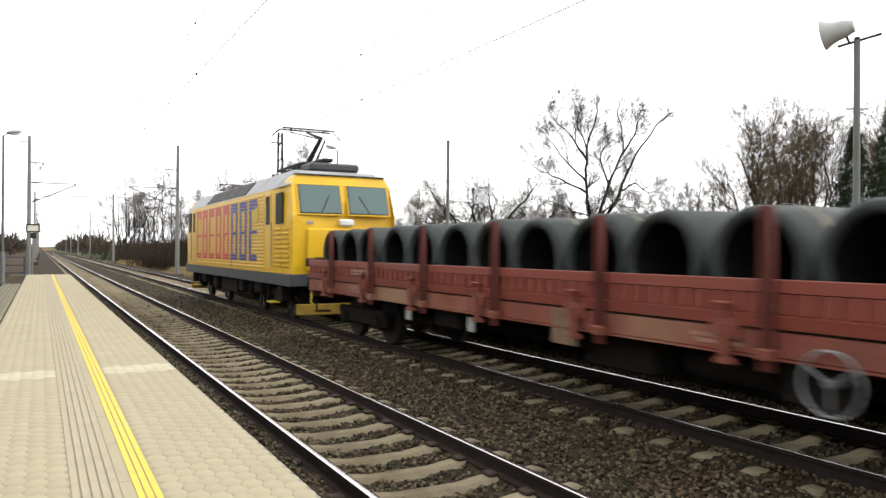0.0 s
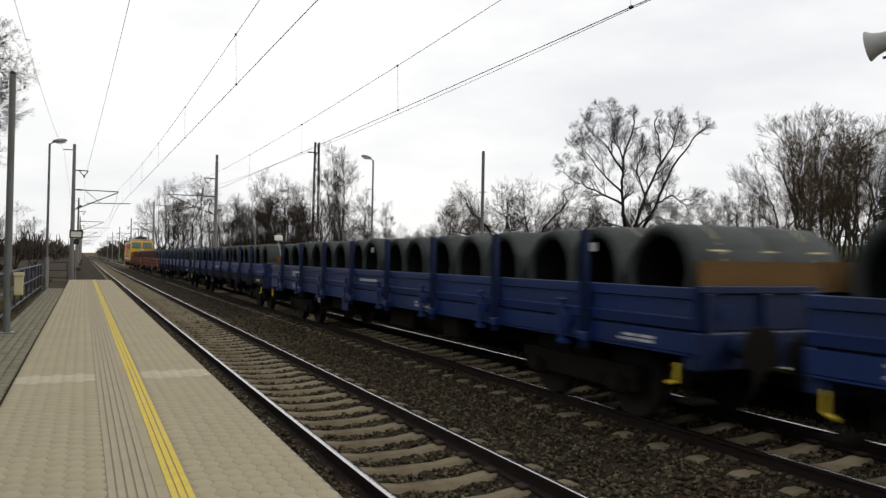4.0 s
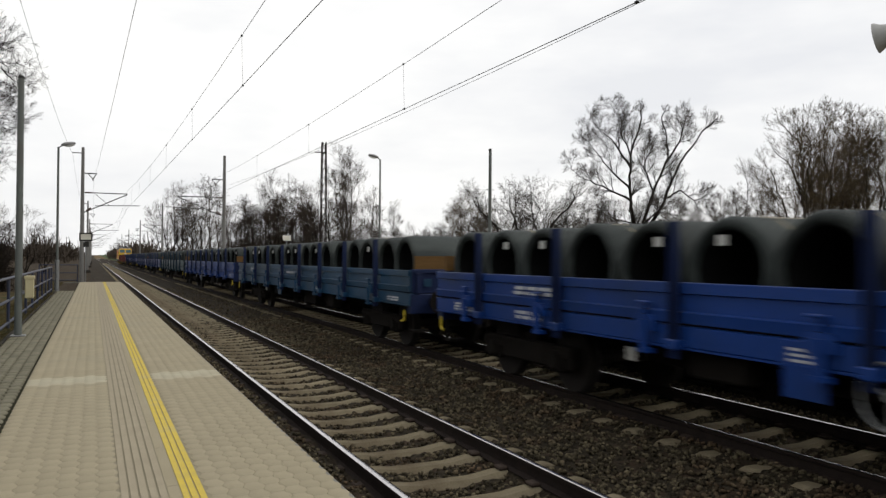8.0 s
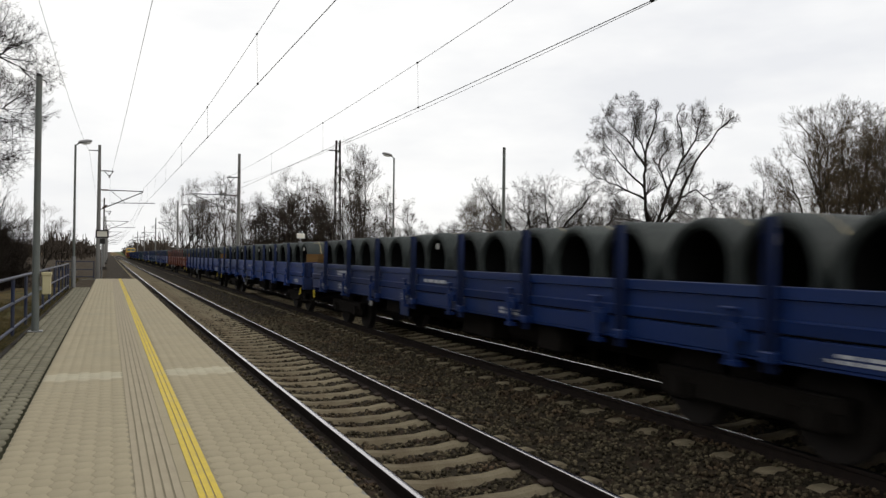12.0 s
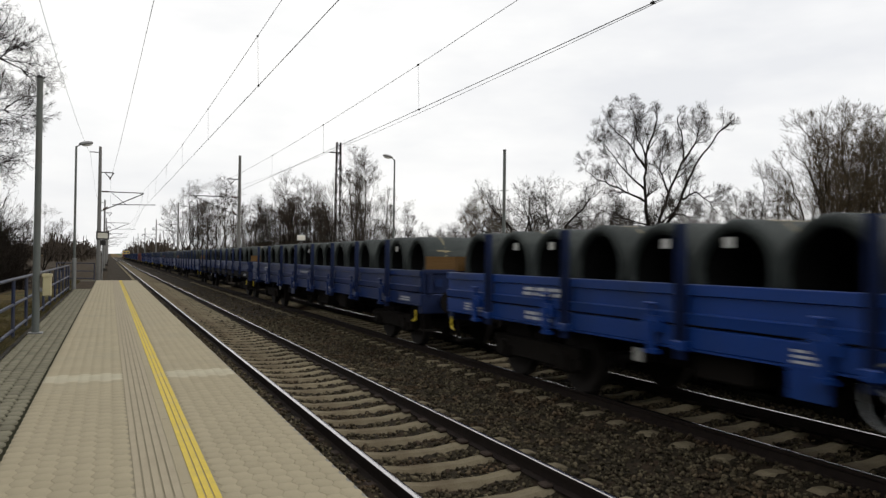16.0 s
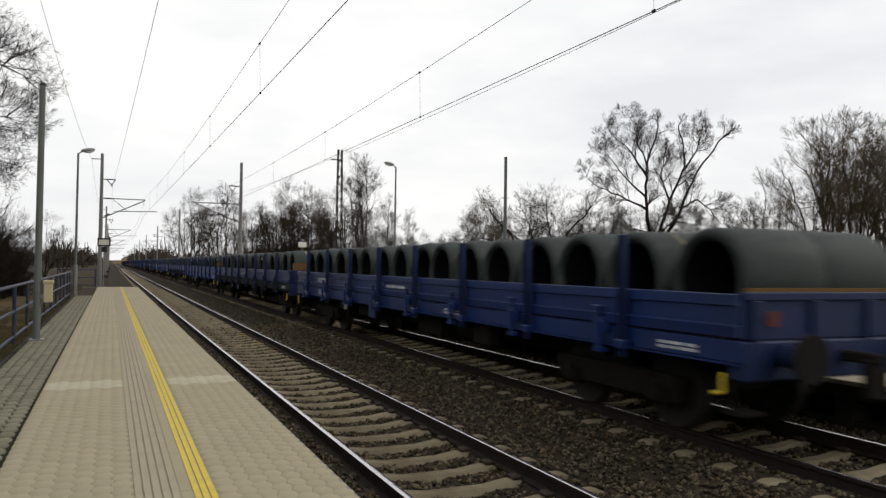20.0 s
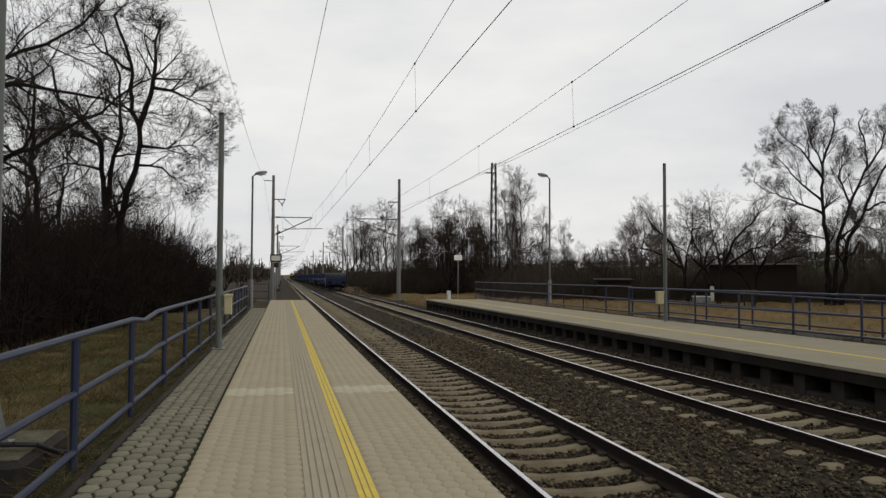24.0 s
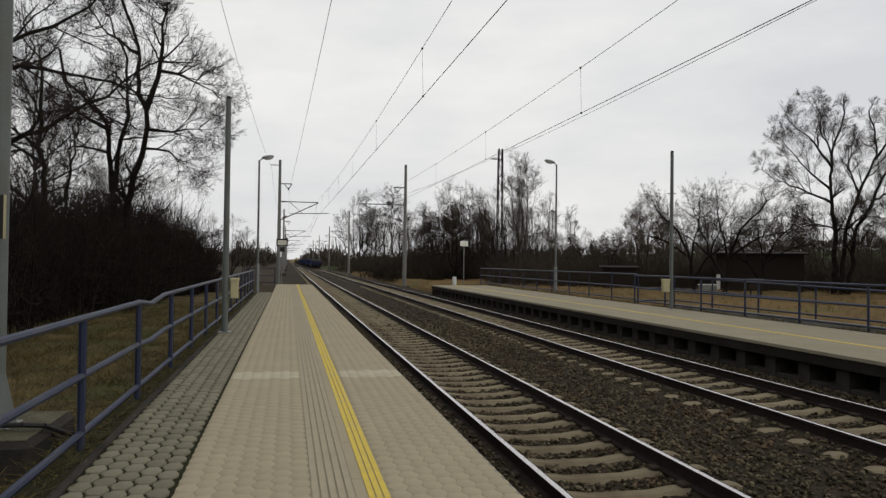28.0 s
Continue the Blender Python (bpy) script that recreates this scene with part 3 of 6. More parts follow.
def pave(host, x0, x1, y0, y1, p, l, gap, edge, tilt, single, many, near, dz):
    v, tri = paver_shape(p, l, 0.03, gap, edge)
    me = joined("paver", v, tri, [np.eye(4)])
    me.materials.append(single)
    nx = max(2, int(round((x1 - x0) / p)))
    px = (x1 - x0 - 0.2 * p) / nx
    rest, band, cells = [], [], []
    for i in range(nx):
        x = x0 + 0.1 * p + (i + 0.5) * px
        for j in range(int((y1 - y0) / l) - 1):
            cells.append((x, y0 + (j + 0.5 + 0.5 * (i % 2)) * l))
    cells.sort(key=lambda c: abs(c[1] - near))
    for n, (x, y) in enumerate(cells):
        m = pose(x, y, dz + RNG.uniform(-1, 1) * tilt * 0.004, RNG.uniform(-tilt, tilt), RNG.uniform(-tilt, tilt), RNG.uniform(-tilt, tilt)) @ Matrix.Diagonal((px / p, 1, 1, 1))
        if n < 290:
            o = new("paver", me)
            o.parent = host
            o.matrix_basis = m
        elif single is M["paver_beige_one"] and 9.3 < y < 9.85:
            band.append(np.array(m))
        else:
            rest.append(np.array(m))
    if band:
        bm_ = joined("pale_pavers", v, tri, band)
        bm_.materials.append(M["paver_pale"])
        o = new("pale_pavers", bm_)
        o.parent = host
        tagged(o, "paler band of pavers", kind="stuff")
    jm = joined("paver_field", v, tri, rest)
    jm.materials.append(many)
    o = new("paver_field", jm)
    o.parent = host
    tagged(o, "many small interlocking concrete pavers", kind="stuff")


def build_near_platform():
    p = tagged(thing("pavement_near"), "beige paved platform with a yellow safety line", "platform", kind="structure")
    part("bedding", boxes((-0.63, EDGE - 0.02, START, END1, -0.10, -0.003)), M["joint_sand"], p)
    part("edge_slab", boxes((EDGE - 0.34, EDGE, START, END1, -0.14, -0.0045)), M["concrete"], p)
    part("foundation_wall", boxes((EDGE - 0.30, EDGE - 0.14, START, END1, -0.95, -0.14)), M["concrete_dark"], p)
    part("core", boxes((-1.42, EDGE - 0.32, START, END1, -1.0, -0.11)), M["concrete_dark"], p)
    part("end_face", boxes((-1.42, EDGE, END1, END1 + 0.12, -0.95, -0.012)), M["concrete"], p)
    part("yellow_band", boxes((0.507, 0.543, START, END1, -0.02, 0.004), (0.552, 0.588, START, END1, -0.02, 0.004), (0.597, 0.633, START, END1, -0.02, 0.004)), M["yellow_line"], p, "worn yellow safety line in three ribs")
    part("yellow_base", boxes((0.51, 0.631, START, END1, -0.02, -0.002)), M["rib"], p)
    part("tactile_ribs", boxes(*[(0.178 + 0.052 * i, 0.218 + 0.052 * i, START, END1, -0.02, 0.003) for i in range(5)]), M["rib"], p, "grooved guiding strip for the blind")
    part("tactile_base", boxes((0.175, 0.435, START, END1, -0.03, -0.004)), M["joint_sand"], p)
    q = tagged(thing("pavement_side"), "grey interlocking pavers with mossy joints beside the railing", "pavement", kind="structure")
    part("bedding", boxes((-1.30, -0.652, START, 34.5, -0.09, -0.018)), M["joint_moss"], q)
    part("kerb", boxes((-0.652, -0.63, START, END1, -0.09, -0.012)), M["joint_moss"], q)
    part("kerb", boxes((-1.345, -1.285, START, 34.5, -0.16, 0.004), chamfer=0.006), M["concrete_dark"], q)
    part("moss_strip", boxes((-1.62, -1.345, START, 34.5, -0.4, -0.03)), M["joint_moss"], q)
    part("grass_verge", boxes((-1.42, -0.66, 34.5, END1, -0.12, -0.05)), M["leaf_litter"], q)
    pave(p, -0.635, 0.178, START, END1 - 0.02, 0.112, 0.165, 0.001, 0.0012, 0.06, M["paver_beige_one"], M["paver_beige"], 5.2, 0.0)
    pave(p, 0.64, EDGE, START, END1 - 0.02, 0.112, 0.165, 0.001, 0.0012, 0.06, M["paver_beige_one"], M["paver_beige"], 5.6, 0.0)
    part("middle_slabs", boxes(*[(0.436, 0.508, y, y + 0.995, -0.02, -0.001) for y in np.arange(START, END1 - 1, 1.0)]), M["paver_beige"], p)
    pave(q, -1.285, -0.652, START, 34.4, 0.127, 0.2, 0.0105, 0.0035, 0.6, M["paver_grey_one"], M["paver_grey"], 5.6, -0.002)


def build_far_platform():
    p = tagged(thing("pavement_far"), "concrete side platform on open supports with a yellow line", "platform", kind="structure")
    part("deck", boxes((P2 + 0.3, 12.3, START, END2, -0.09, 0.0)), M["far_deck"], p)
    part("edge_slab", boxes(*[(P2, P2 + 0.296, y, y + 0.992, -0.06, 0.002) for y in np.arange(START, END2 - 0.5, 1.0)], chamfer=0.006), M["far_deck"], p)
    part("edge_beam", boxes((P2 + 0.02, P2 + 0.26, START, END2, -0.235, -0.062)), M["dark_beam_concrete"], p)
    part("yellow_band", boxes((10.11, 10.22, START, END2, -0.01, 0.005)), M["yellow_line"], p)
    # black block under the deck paints in the shade of the openings
    part("opening_shade", boxes((P2 + 0.75, 11.4, START, END2, -0.95, -0.09)), M["black"], p)
    part("end_face", boxes((P2 + 0.05, 11.4, END2 - 0.12, END2 - 0.004, -0.95, -0.09)), M["concrete_dark"], p)
    part("base_wall", boxes((P2 + 0.13, P2 + 0.42, START, END2 - 0.13, -0.95, -0.53), chamfer=0.01), M["concrete_dark"], p)
    sup = boxes((P2 + 0.10, P2 + 0.45, -0.15, 0.15, -0.95, -0.235), chamfer=0.012)
    me = solid(sup, "support_block")
    me.materials.append(M["concrete_dark"])
    y = 7.99 - 0.932 * 20
    while y < END2:
        o = new("support_block", me)
        o.parent = p
        o.matrix_basis = pose(0, y, 0)
        y += 0.932
    # the paved strip and ramp behind
    part("rear_kerb", boxes((12.3, 12.36, START, END2, -0.6, 0.012), chamfer=0.008), M["concrete_dark"], p)
    part("ramp_wall", boxes((12.55, 12.75, START, 26.0, -0.7, -0.12)), M["concrete"], p)
    part("ramp_kerb", boxes(*[(13.05, 13.25, y, y + 1.985, -0.6, 0.06) for y in np.arange(-10, 24, 2.0)], chamfer=0.012), M["concrete"], p)


build_near_platform()
build_far_platform()


# ---------------------------------------------------------------- railings
def railing(label, runs, post_y, levels, foot, xfun, zfun, r=0.027):
    rail = tagged(thing("railing"), label, "railing")
    for y in post_y:
        part("post", rods(((xfun(y), y, foot), (xfun(y), y, zfun(y) - 0.02), 0.03), n=8), M["blue_rail"], rail)
    for lv in levels:
        bm = bmesh.new()
        for a, b in runs:
            rod(bm, (xfun(a), a, zfun(a) * lv), (xfun(b), b, zfun(b) * lv), r, n=8)
        smooth(part("rail_tube", bm, M["blue_rail"], rail))
    return rail


def rail_z(y):
    return float(np.interp(y, [-20, 8.3, 9.0, 9.9, 40], [0.92, 0.95, 0.90, 0.96, 0.96]))


railing("blue-painted three-tube steel railing with dents along the platform", list(zip([-12, -4, 4.0, 8.3, 9.0, 9.9, 20], [-4, 4.0, 8.3, 9.0, 9.9, 20, 33.8])),
        [-8.9, -6.75, -4.6, -2.45, -0.3, 1.85, 4.0, 6.15, 8.3, 10.5, 12.65, 14.8, 17, 19.1, 21.2, 23.4, 25.5, 27.7, 29.8, 32, 33.8], (1.0, 0.55, 0.10), -0.42, lambda y: -1.47, rail_z)
# end fence across the path
ef = tagged(thing("fence"), "blue steel fence closing the platform's end", "fence")
for x in (-2.6, -1.7, -0.75):
    part("post", rods(((x, END1 + 0.3, -0.9), (x, END1 + 0.3, 0.95), 0.03)), M["blue_rail"], ef)
for z in (0.93, 0.5, 0.1):
    part("rail_tube", rods(((-2.6, END1 + 0.3, z), (-0.75, END1 + 0.3, z), 0.026)), M["blue_rail"], ef)

FARZ = lambda y: 1.05
railing("long blue steel railing behind the far platform", [(26.4, 50.0)], list(np.arange(26.4, 50.1, 2.36)), (1.0, 0.55, 0.1), -0.6, lambda y: 12.85, FARZ)
railing("blue steel railing along the ramp, nearer run", [(-10, 25.9)], list(np.arange(-10.6, 26, 2.28)), (1.0, 0.55, 0.1), -0.3, lambda y: 12.46, lambda y: 1.02)
railing("blue steel railing on the ramp's outer side", [(-10, 10.0), (10.0, 25.9)], list(np.arange(-9.9, 26, 2.55)), (1.0, 0.55, 0.12), -0.7, lambda y: 14.0, lambda y: float(np.interp(y, [-10, 10, 25.9], [0.56, 0.76, 0.98])))
bm = rods(*[((12.46, 25.9, z), (14.0, 25.9, z), 0.026) for z in (1.0, 0.55, 0.1)])
tagged(part("cross_rail", bm, M["blue_rail"]), "short blue cross rails closing the ramp", "railing")
tagged(part("ramp_surface", boxes((13.25, 13.95, -10, 26, -0.75, -0.42)), M["concrete"]), "sloping concrete ramp behind the platform", "ramp", kind="structure")


# ---------------------------------------------------------------- poles, lamps, signs
def steel_pole(x, y, h, r, label, name="pole", foot=0.0):
    p = tagged(thing(name, pose(x, y, foot)), label, "pole")
    smooth(part("shaft", rods(((0, 0, 0), (0, 0, h), r, r * 0.82), n=14), M["steel_paint"], p))
    part("cap", rods(((0, 0, h), (0, 0, h + 0.05), r * 0.9, r * 0.7), n=14), M["black"], p)
    part("base_plate", boxes((-r * 1.9, r * 1.9, -r * 1.9, r * 1.9, 0, 0.02), chamfer=0.005), M["galv"], p)
    return p


def post_box(p, w=0.22, d=0.16, z0=0.82, z1=1.17, dx=0.13):
    b = part("switch_box", boxes((dx, dx + w, -d / 2, d / 2, z0, z1), chamfer=0.012), M["cream_box"], p, "cream plastic switch box")
    part("lid", boxes((dx - 0.012, dx + w + 0.012, -d / 2 - 0.012, d / 2 + 0.012, z1 - 0.05, z1 + 0.012), chamfer=0.008), M["cream_box"], b)
    part("bracket", boxes((0.03, dx, -0.03, 0.03, z0 + 0.1, z0 + 0.14)), M["galv"], p)


def street_lamp(x, y, h, turn, label):
    p = tagged(thing("platform_lamp", pose(x, y, 0, 0, 0, turn)), label, "lamp")
    smooth(part("lower_shaft", rods(((0, 0, 0), (0, 0, 1.25), 0.085, 0.085), n=14), M["galv"], p))
    smooth(part("shaft", rods(((0, 0, 1.25), (0, 0, h - 0.1), 0.05, 0.04), n=12), M["steel_paint"], p))
    part("arm", rods(((0, 0, h - 0.12), (0.18, 0, h + 0.0), 0.025), n=10), M["steel_paint"], p)
    bm = bmesh.new()
    bmesh.ops.create_uvsphere(bm, u_segments=14, v_segments=8, radius=1, matrix=Matrix.LocRotScale((0.36, 0, h + 0.05), Euler((0, radians(-10), 0)), (0.28, 0.12, 0.085)))
    hd = smooth(part("lamp_head", bm, M["lamp_grey"], p, "grey lamp housing"))
    bm = bmesh.new()
    bmesh.ops.create_uvsphere(bm, u_segments=14, v_segments=8, radius=1, matrix=Matrix.LocRotScale((0.40, 0, h - 0.005), Euler((0, radians(-10), 0)), (0.20, 0.09, 0.06)))
    smooth(part("lens", bm, M["lamp_glass"], hd))
    return p


p = steel_pole(-1.16, 15.2, 4.5, 0.062, "grey-green steel post with a cream box beside the railing", "post")
post_box(p, 0.14, 0.14, 0.66, 1.04, 0.10)
p = steel_pole(-2.435, 7.2, 9.0, 0.1, "tall grey steel pole on a concrete foot behind the railing", "pole", -0.05)
part("base_cone", rods(((0, 0, 0.02), (0, 0, 0.45), 0.19, 0.1), n=14), M["steel_paint"], p)
part("notice_plate", boxes((-0.11, 0.115, -0.125, -0.112, 1.60, 1.97)), M["black"], p, "dark notice plate")
part("plate_edge", boxes((0.098, 0.118, -0.13, -0.125, 1.60, 1.97)), M["cream_box"], p, "cream edge of the plate")
street_lamp(-1.30, 34.3, 5.9, 0, "slim steel platform lamp with a curved head")
street_lamp(13.05, 35.9, 6.45, 180, "slim steel platform lamp on the far platform")
p = steel_pole(12.02, 22.37, 5.02, 0.062, "grey-green steel post with a cream box on the far platform", "post")
post_box(p, 0.22, 0.16, 0.55, 0.95, -0.30)
part("cross_pin", rods(((-0.15, 0, 3.7), (0.15, 0, 3.7), 0.012)), M["galv"], p)

# loudspeaker mast on the far platform
p = steel_pole(12.3, 8.2, 5.02, 0.062, "grey steel mast carrying a horn loudspeaker", "loudspeaker_mast")
part("crossbar", rods(((-0.25, 0.18, 4.92), (0.32, -0.22, 5.12), 0.022)), M["black"], p)
part("cross_pin", rods(((-0.16, 0.1, 3.85), (0.16, -0.1, 3.85), 0.014)), M["galv"], p)
bm = bmesh.new()
prof = [(0.0, 0.08), (0.02, 0.13), (0.10, 0.155), (0.20, 0.165), (0.32, 0.20), (0.41, 0.255), (0.43, 0.26)]
rows_ = [[bm.verts.new((a, r * math.cos(t), r * math.sin(t))) for t in np.linspace(0, 2 * math.pi, 20, endpoint=False)] for a, r in prof]
for a, b in zip(rows_, rows_[1:]):
    for i in range(20):
        bm.faces.new((a[i], a[(i + 1) % 20], b[(i + 1) % 20], b[i]))
bm.faces.new(rows_[0])
bmesh.ops.recalc_face_normals(bm, faces=bm.faces)
hn = part("horn", bm, M["horn"], p, "grey flared horn loudspeaker")
hn.matrix_basis = pose(-0.10, 0.06, 5.25, 0, 10, 112)
smooth(hn, 60)
part("driver", rods(((-0.06, 0, 0), (0.03, 0, 0), 0.10, 0.13), n=16), M["horn"], hn)
part("bracket", rods(((0.08, 0, -0.15), (0.06, 0, -0.27), 0.02), ((0.0, 0, -0.27), (0.14, 0, -0.27), 0.02)), M["black"], hn)


def sign_board(x, y, zc, w, h, label, post_foot, framed):
    p = tagged(thing("platform_sign", pose(x, y, 0)), label, "sign")
    part("post", rods(((0, 0, post_foot), (0, 0, zc + h / 2), 0.03)), M["galv"], p)
    part("board", boxes((-w / 2, w / 2, -0.05, -0.03, zc - h / 2, zc + h / 2), chamfer=0.004), M["sign_white"], p)
    if framed:
        t = 0.075
        part("frame", boxes((-w / 2 - t, w / 2 + t, -0.06, -0.02, zc + h / 2, zc + h / 2 + t), (-w / 2 - t, w / 2 + t, -0.06, -0.02, zc - h / 2 - t, zc - h / 2),
                            (-w / 2 - t, -w / 2, -0.06, -0.02, zc - h / 2, zc + h / 2), (w / 2, w / 2 + t, -0.06, -0.02, zc - h / 2, zc + h / 2)), M["black"], p)
        part("small_box", boxes((-0.12, 0.16, -0.1, 0.06, zc - 0.55, zc - 0.25), chamfer=0.01), M["black"], p)
    return p


sign_board(-0.36, 46.3, 2.47, 0.52, 0.30, "white board in a black frame at the platform's end", -0.95, True)
sign_board(11.3, 48.5, 2.65, 0.52, 0.32, "small pale board on a post beyond the far platform", -0.95, False)
tagged(part("marker_post", boxes((10.35, 10.58, 47.4, 47.6, -0.9, 0.5), chamfer=0.03), M["white_paint"]), "white concrete marker post in the grass", "post")


# ---------------------------------------------------------------- catenary
def catenary_mast(x, y, side, top, label, arm_z=6.75, wire_x=0.0):
    """side: +1 when the arms reach to +x."""
    p = tagged(thing("catenary_mast", pose(x, y, 0)), label, "mast", group="catenary masts")
    smooth(part("column", rods(((0, 0, -1.1), (0, 0, top), 0.185, 0.11), n=14), M["mast_concrete"], p))
    part("footing", boxes((-0.45, 0.45, -0.45, 0.45, -1.2, -0.65), chamfer=0.05), M["concrete_dark"], p)
    a = part("cantilever", rods(((0, 0, 6.35), (side * wire_x, 0, 6.35), 0.038), ((0, 0, 4.75), (side * wire_x, 0, 6.3), 0.04), ((side * 0.9, 0, 5.35), (side * (wire_x + 0.9), 0, 5.45), 0.03), n=8), M["bracket_steel"], p)
    part("insulator", rods(((side * 0.2, 0, 6.35), (side * 0.65, 0, 6.35), 0.06), n=10), M["insulator"], a)
    part("insulator", rods(((side * 0.25, 0, 4.93), (side * 0.6, 0, 5.17), 0.06), n=10), M["insulator"], a)
    part("stay", rods(((side * 0.8, 0, 6.35), (side * 1.9, 0, 5.4), 0.02), n=6), M["wire"], a)
    b = part("feeder_bracket", rods(((-side * 0.12, 0, 7.85), (side * 1.0, 0, 7.85), 0.042), ((side * 0.35, 0, 7.85), (side * 0.72, 0, 7.42), 0.034), ((side * 1.0, 0, 7.85), (side * 0.72, 0, 7.42), 0.034), n=8), M["bracket_steel"], p)
    part("insulator", rods(((side * 0.72, 0, 7.52), (side * 0.72, 0, 7.3), 0.05), n=10), M["insulator"], b)
    return p


MASTS = [3.0, 65.0, 127.0, 189.0, 251.0, 313.0, 375.0]
for y in MASTS[1:]:
    m = catenary_mast(-0.78, y, 1, 9.85, "grey concrete catenary mast with steel cantilever beside the near track", wire_x=3.5 if y > 70 else 3.2)
    part("top_bracket", rods(((0, 0, 9.4), (-0.75, 0, 9.4), 0.035)), M["bracket_steel"], m)
    catenary_mast(9.88, y, -1, 9.85, "grey concrete catenary mast with steel cantilever beside the far track", wire_x=2.9 if y > 70 else 3.7)


def span_points(a, b, sag, k=14):
    t = np.linspace(0, 1, k + 1)
    p = np.outer(1 - t, a) + np.outer(t, b)
    p[:, 2] -= sag * 4 * t * (1 - t)
    return p


def cable_mesh(name, pts, r, sides=5):
    """One unbroken round wire through the given points, running along y."""
    p = np.asarray(pts, float)
    an = np.arange(sides) * 2 * np.pi / sides
    ring = np.stack([np.cos(an), np.zeros(sides), np.sin(an)], 1) * r
    v = (p[:, None, :] + ring[None]).reshape(-1, 3)
    base = (np.arange(len(p) - 1) * sides)[:, None, None]
    i = np.arange(sides)
    quad = np.stack([i, (i + 1) % sides, sides + (i + 1) % sides, sides + i], 1)[None]
    return joined(name, v, (base + quad).reshape(-1, 4), [np.eye(4)])


def wire_run(name, label, pts, r):
    me = cable_mesh(name, pts, r)
    me.materials.append(M["wire"])
    return tagged(new(name, me), label, "wire")


def wires(c, zc, zm, off, label):
    mess, cont, drop = [], [], []
    zig = 0.06
    ys = [-59.0] + MASTS
    for i, (y0, y1) in enumerate(zip(ys, ys[1:])):
        s0, s1 = (zig, -zig) if i % 2 else (-zig, zig)
        d0, d1 = (0.0 if y0 < 10 else -off if y0 < 70 else 0.0), (0.0 if y1 < 10 else -off if y1 < 70 else 0.0)
        s0, s1 = s0 + d0, s1 + d1
        m = span_points(np.array((c + d0, y0, zm)), np.array((c + d1, y1, zm)), 0.55)
        k = span_points(np.array((c + s0, y0, zc)), np.array((c + s1, y1, zc)), 0.03)
        mess += list(m if not mess else m[1:])
        cont += list(k if not cont else k[1:])
        for f in np.linspace(0.09, 0.91, 7):
            j = f * 14
            a, b = int(j), j - int(j)
            pm = m[a] * (1 - b) + m[a + 1] * b
            pk = k[a] * (1 - b) + k[a + 1] * b
            drop.append((*pm, *pk, 0.003, 0.003))
    line = tagged(thing("contact_line"), label, "wire")
    for nm, pts, r in (("contact_wire", cont, 0.0075), ("messenger_wire", mess, 0.006)):
        me = cable_mesh(nm, pts, r)
        me.materials.append(M["wire"])
        w = new(nm, me)
        w.parent = line
    me = tubes("droppers", drop, 4)
    me.materials.append(M["wire"])
    o = tagged(new("droppers", me), kind="stuff")
    o.parent = line
    cl = joined("wire_clamps", [(x * 0.018, y * 0.03, z * 0.018) for x, y, z in ((-1, -1, -1), (1, -1, -1), (1, 1, -1), (-1, 1, -1), (-1, -1, 1), (1, -1, 1), (1, 1, 1), (-1, 1, 1))],
                [(0, 3, 2, 1), (4, 5, 6, 7), (0, 1, 5, 4), (1, 2, 6, 5), (2, 3, 7, 6), (3, 0, 4, 7)],
                [np.array(pose(*d[3:6])) for d in drop] + [np.array(pose(*d[:3])) for d in drop])
    cl.materials.append(M["black"])
    o = tagged(new("wire_clamps", cl), kind="stuff")
    o.parent = line


wires(T1 - 0.03, 5.20, 6.66, 0.6, "overhead contact line of the near track with droppers")
wires(T2 - 0.08, 5.02, 6.46, 0.7, "overhead contact line of the far track with droppers")


def feeder(label, x0, x1, z, sag, r=0.007):
    pts = []
    ys = [-59.0] + MASTS
    for y0, y1 in zip(ys, ys[1:]):
        xa = x1 + (x0 - x1) * max(0.0, (65 - y0) / 62)
        xb = x1 + (x0 - x1) * max(0.0, (65 - y1) / 62)
        q = span_points(np.array((xa, y0, z)), np.array((xb, y1, z)), sag)
        pts += list(q if not pts else q[1:])
    wire_run("feeder_wire", label, pts, r)


feeder("single feeder wire strung along the near masts' tops", -2.1, -1.5, 9.3, 0.9)
feeder("single feeder wire under the near masts' brackets", 1.1, 0.0, 7.3, 0.25)
feeder("single feeder wire under the far masts' brackets", 10.9, 9.6, 7.2, 0.45)

# lattice pole beyond the far platform
lp = tagged(thing("lattice_mast", pose(19.05, 67.35, -0.7)), "rust-grey steel lattice mast behind the platform", "mast")
H_ = 12.65
segs = []
for sx in (-1, 1):
    for sy in (-1, 1):
        segs.append((sx * 0.30, sy * 0.30, 0, sx * 0.17, sy * 0.17, H_, 0.048, 0.048))
legs = tubes("legs", segs, 4)
br = []
for i in range(18):
    z0, z1 = H_ * i / 18, H_ * (i + 1) / 18
    w0, w1 = 0.30 - 0.13 * i / 18, 0.30 - 0.13 * (i + 1) / 18
    s = 1 if i % 2 else -1
    for a in (-1, 1):
        br.append((s * w0, a * w0, z0, -s * w1, a * w1, z1, 0.028, 0.028))
        br.append((a * w0, s * w0, z0, a * w1, -s * w1, z1, 0.028, 0.028))
part("leg_angles", legs, M["lattice_rust"], lp)
part("bracing", tubes("bracing", br, 4), M["lattice_rust"], lp)
part("crossarm", boxes((-0.85, 0.2, -0.05, 0.05, H_ - 1.0, H_ - 0.9)), M["lattice_rust"], lp)


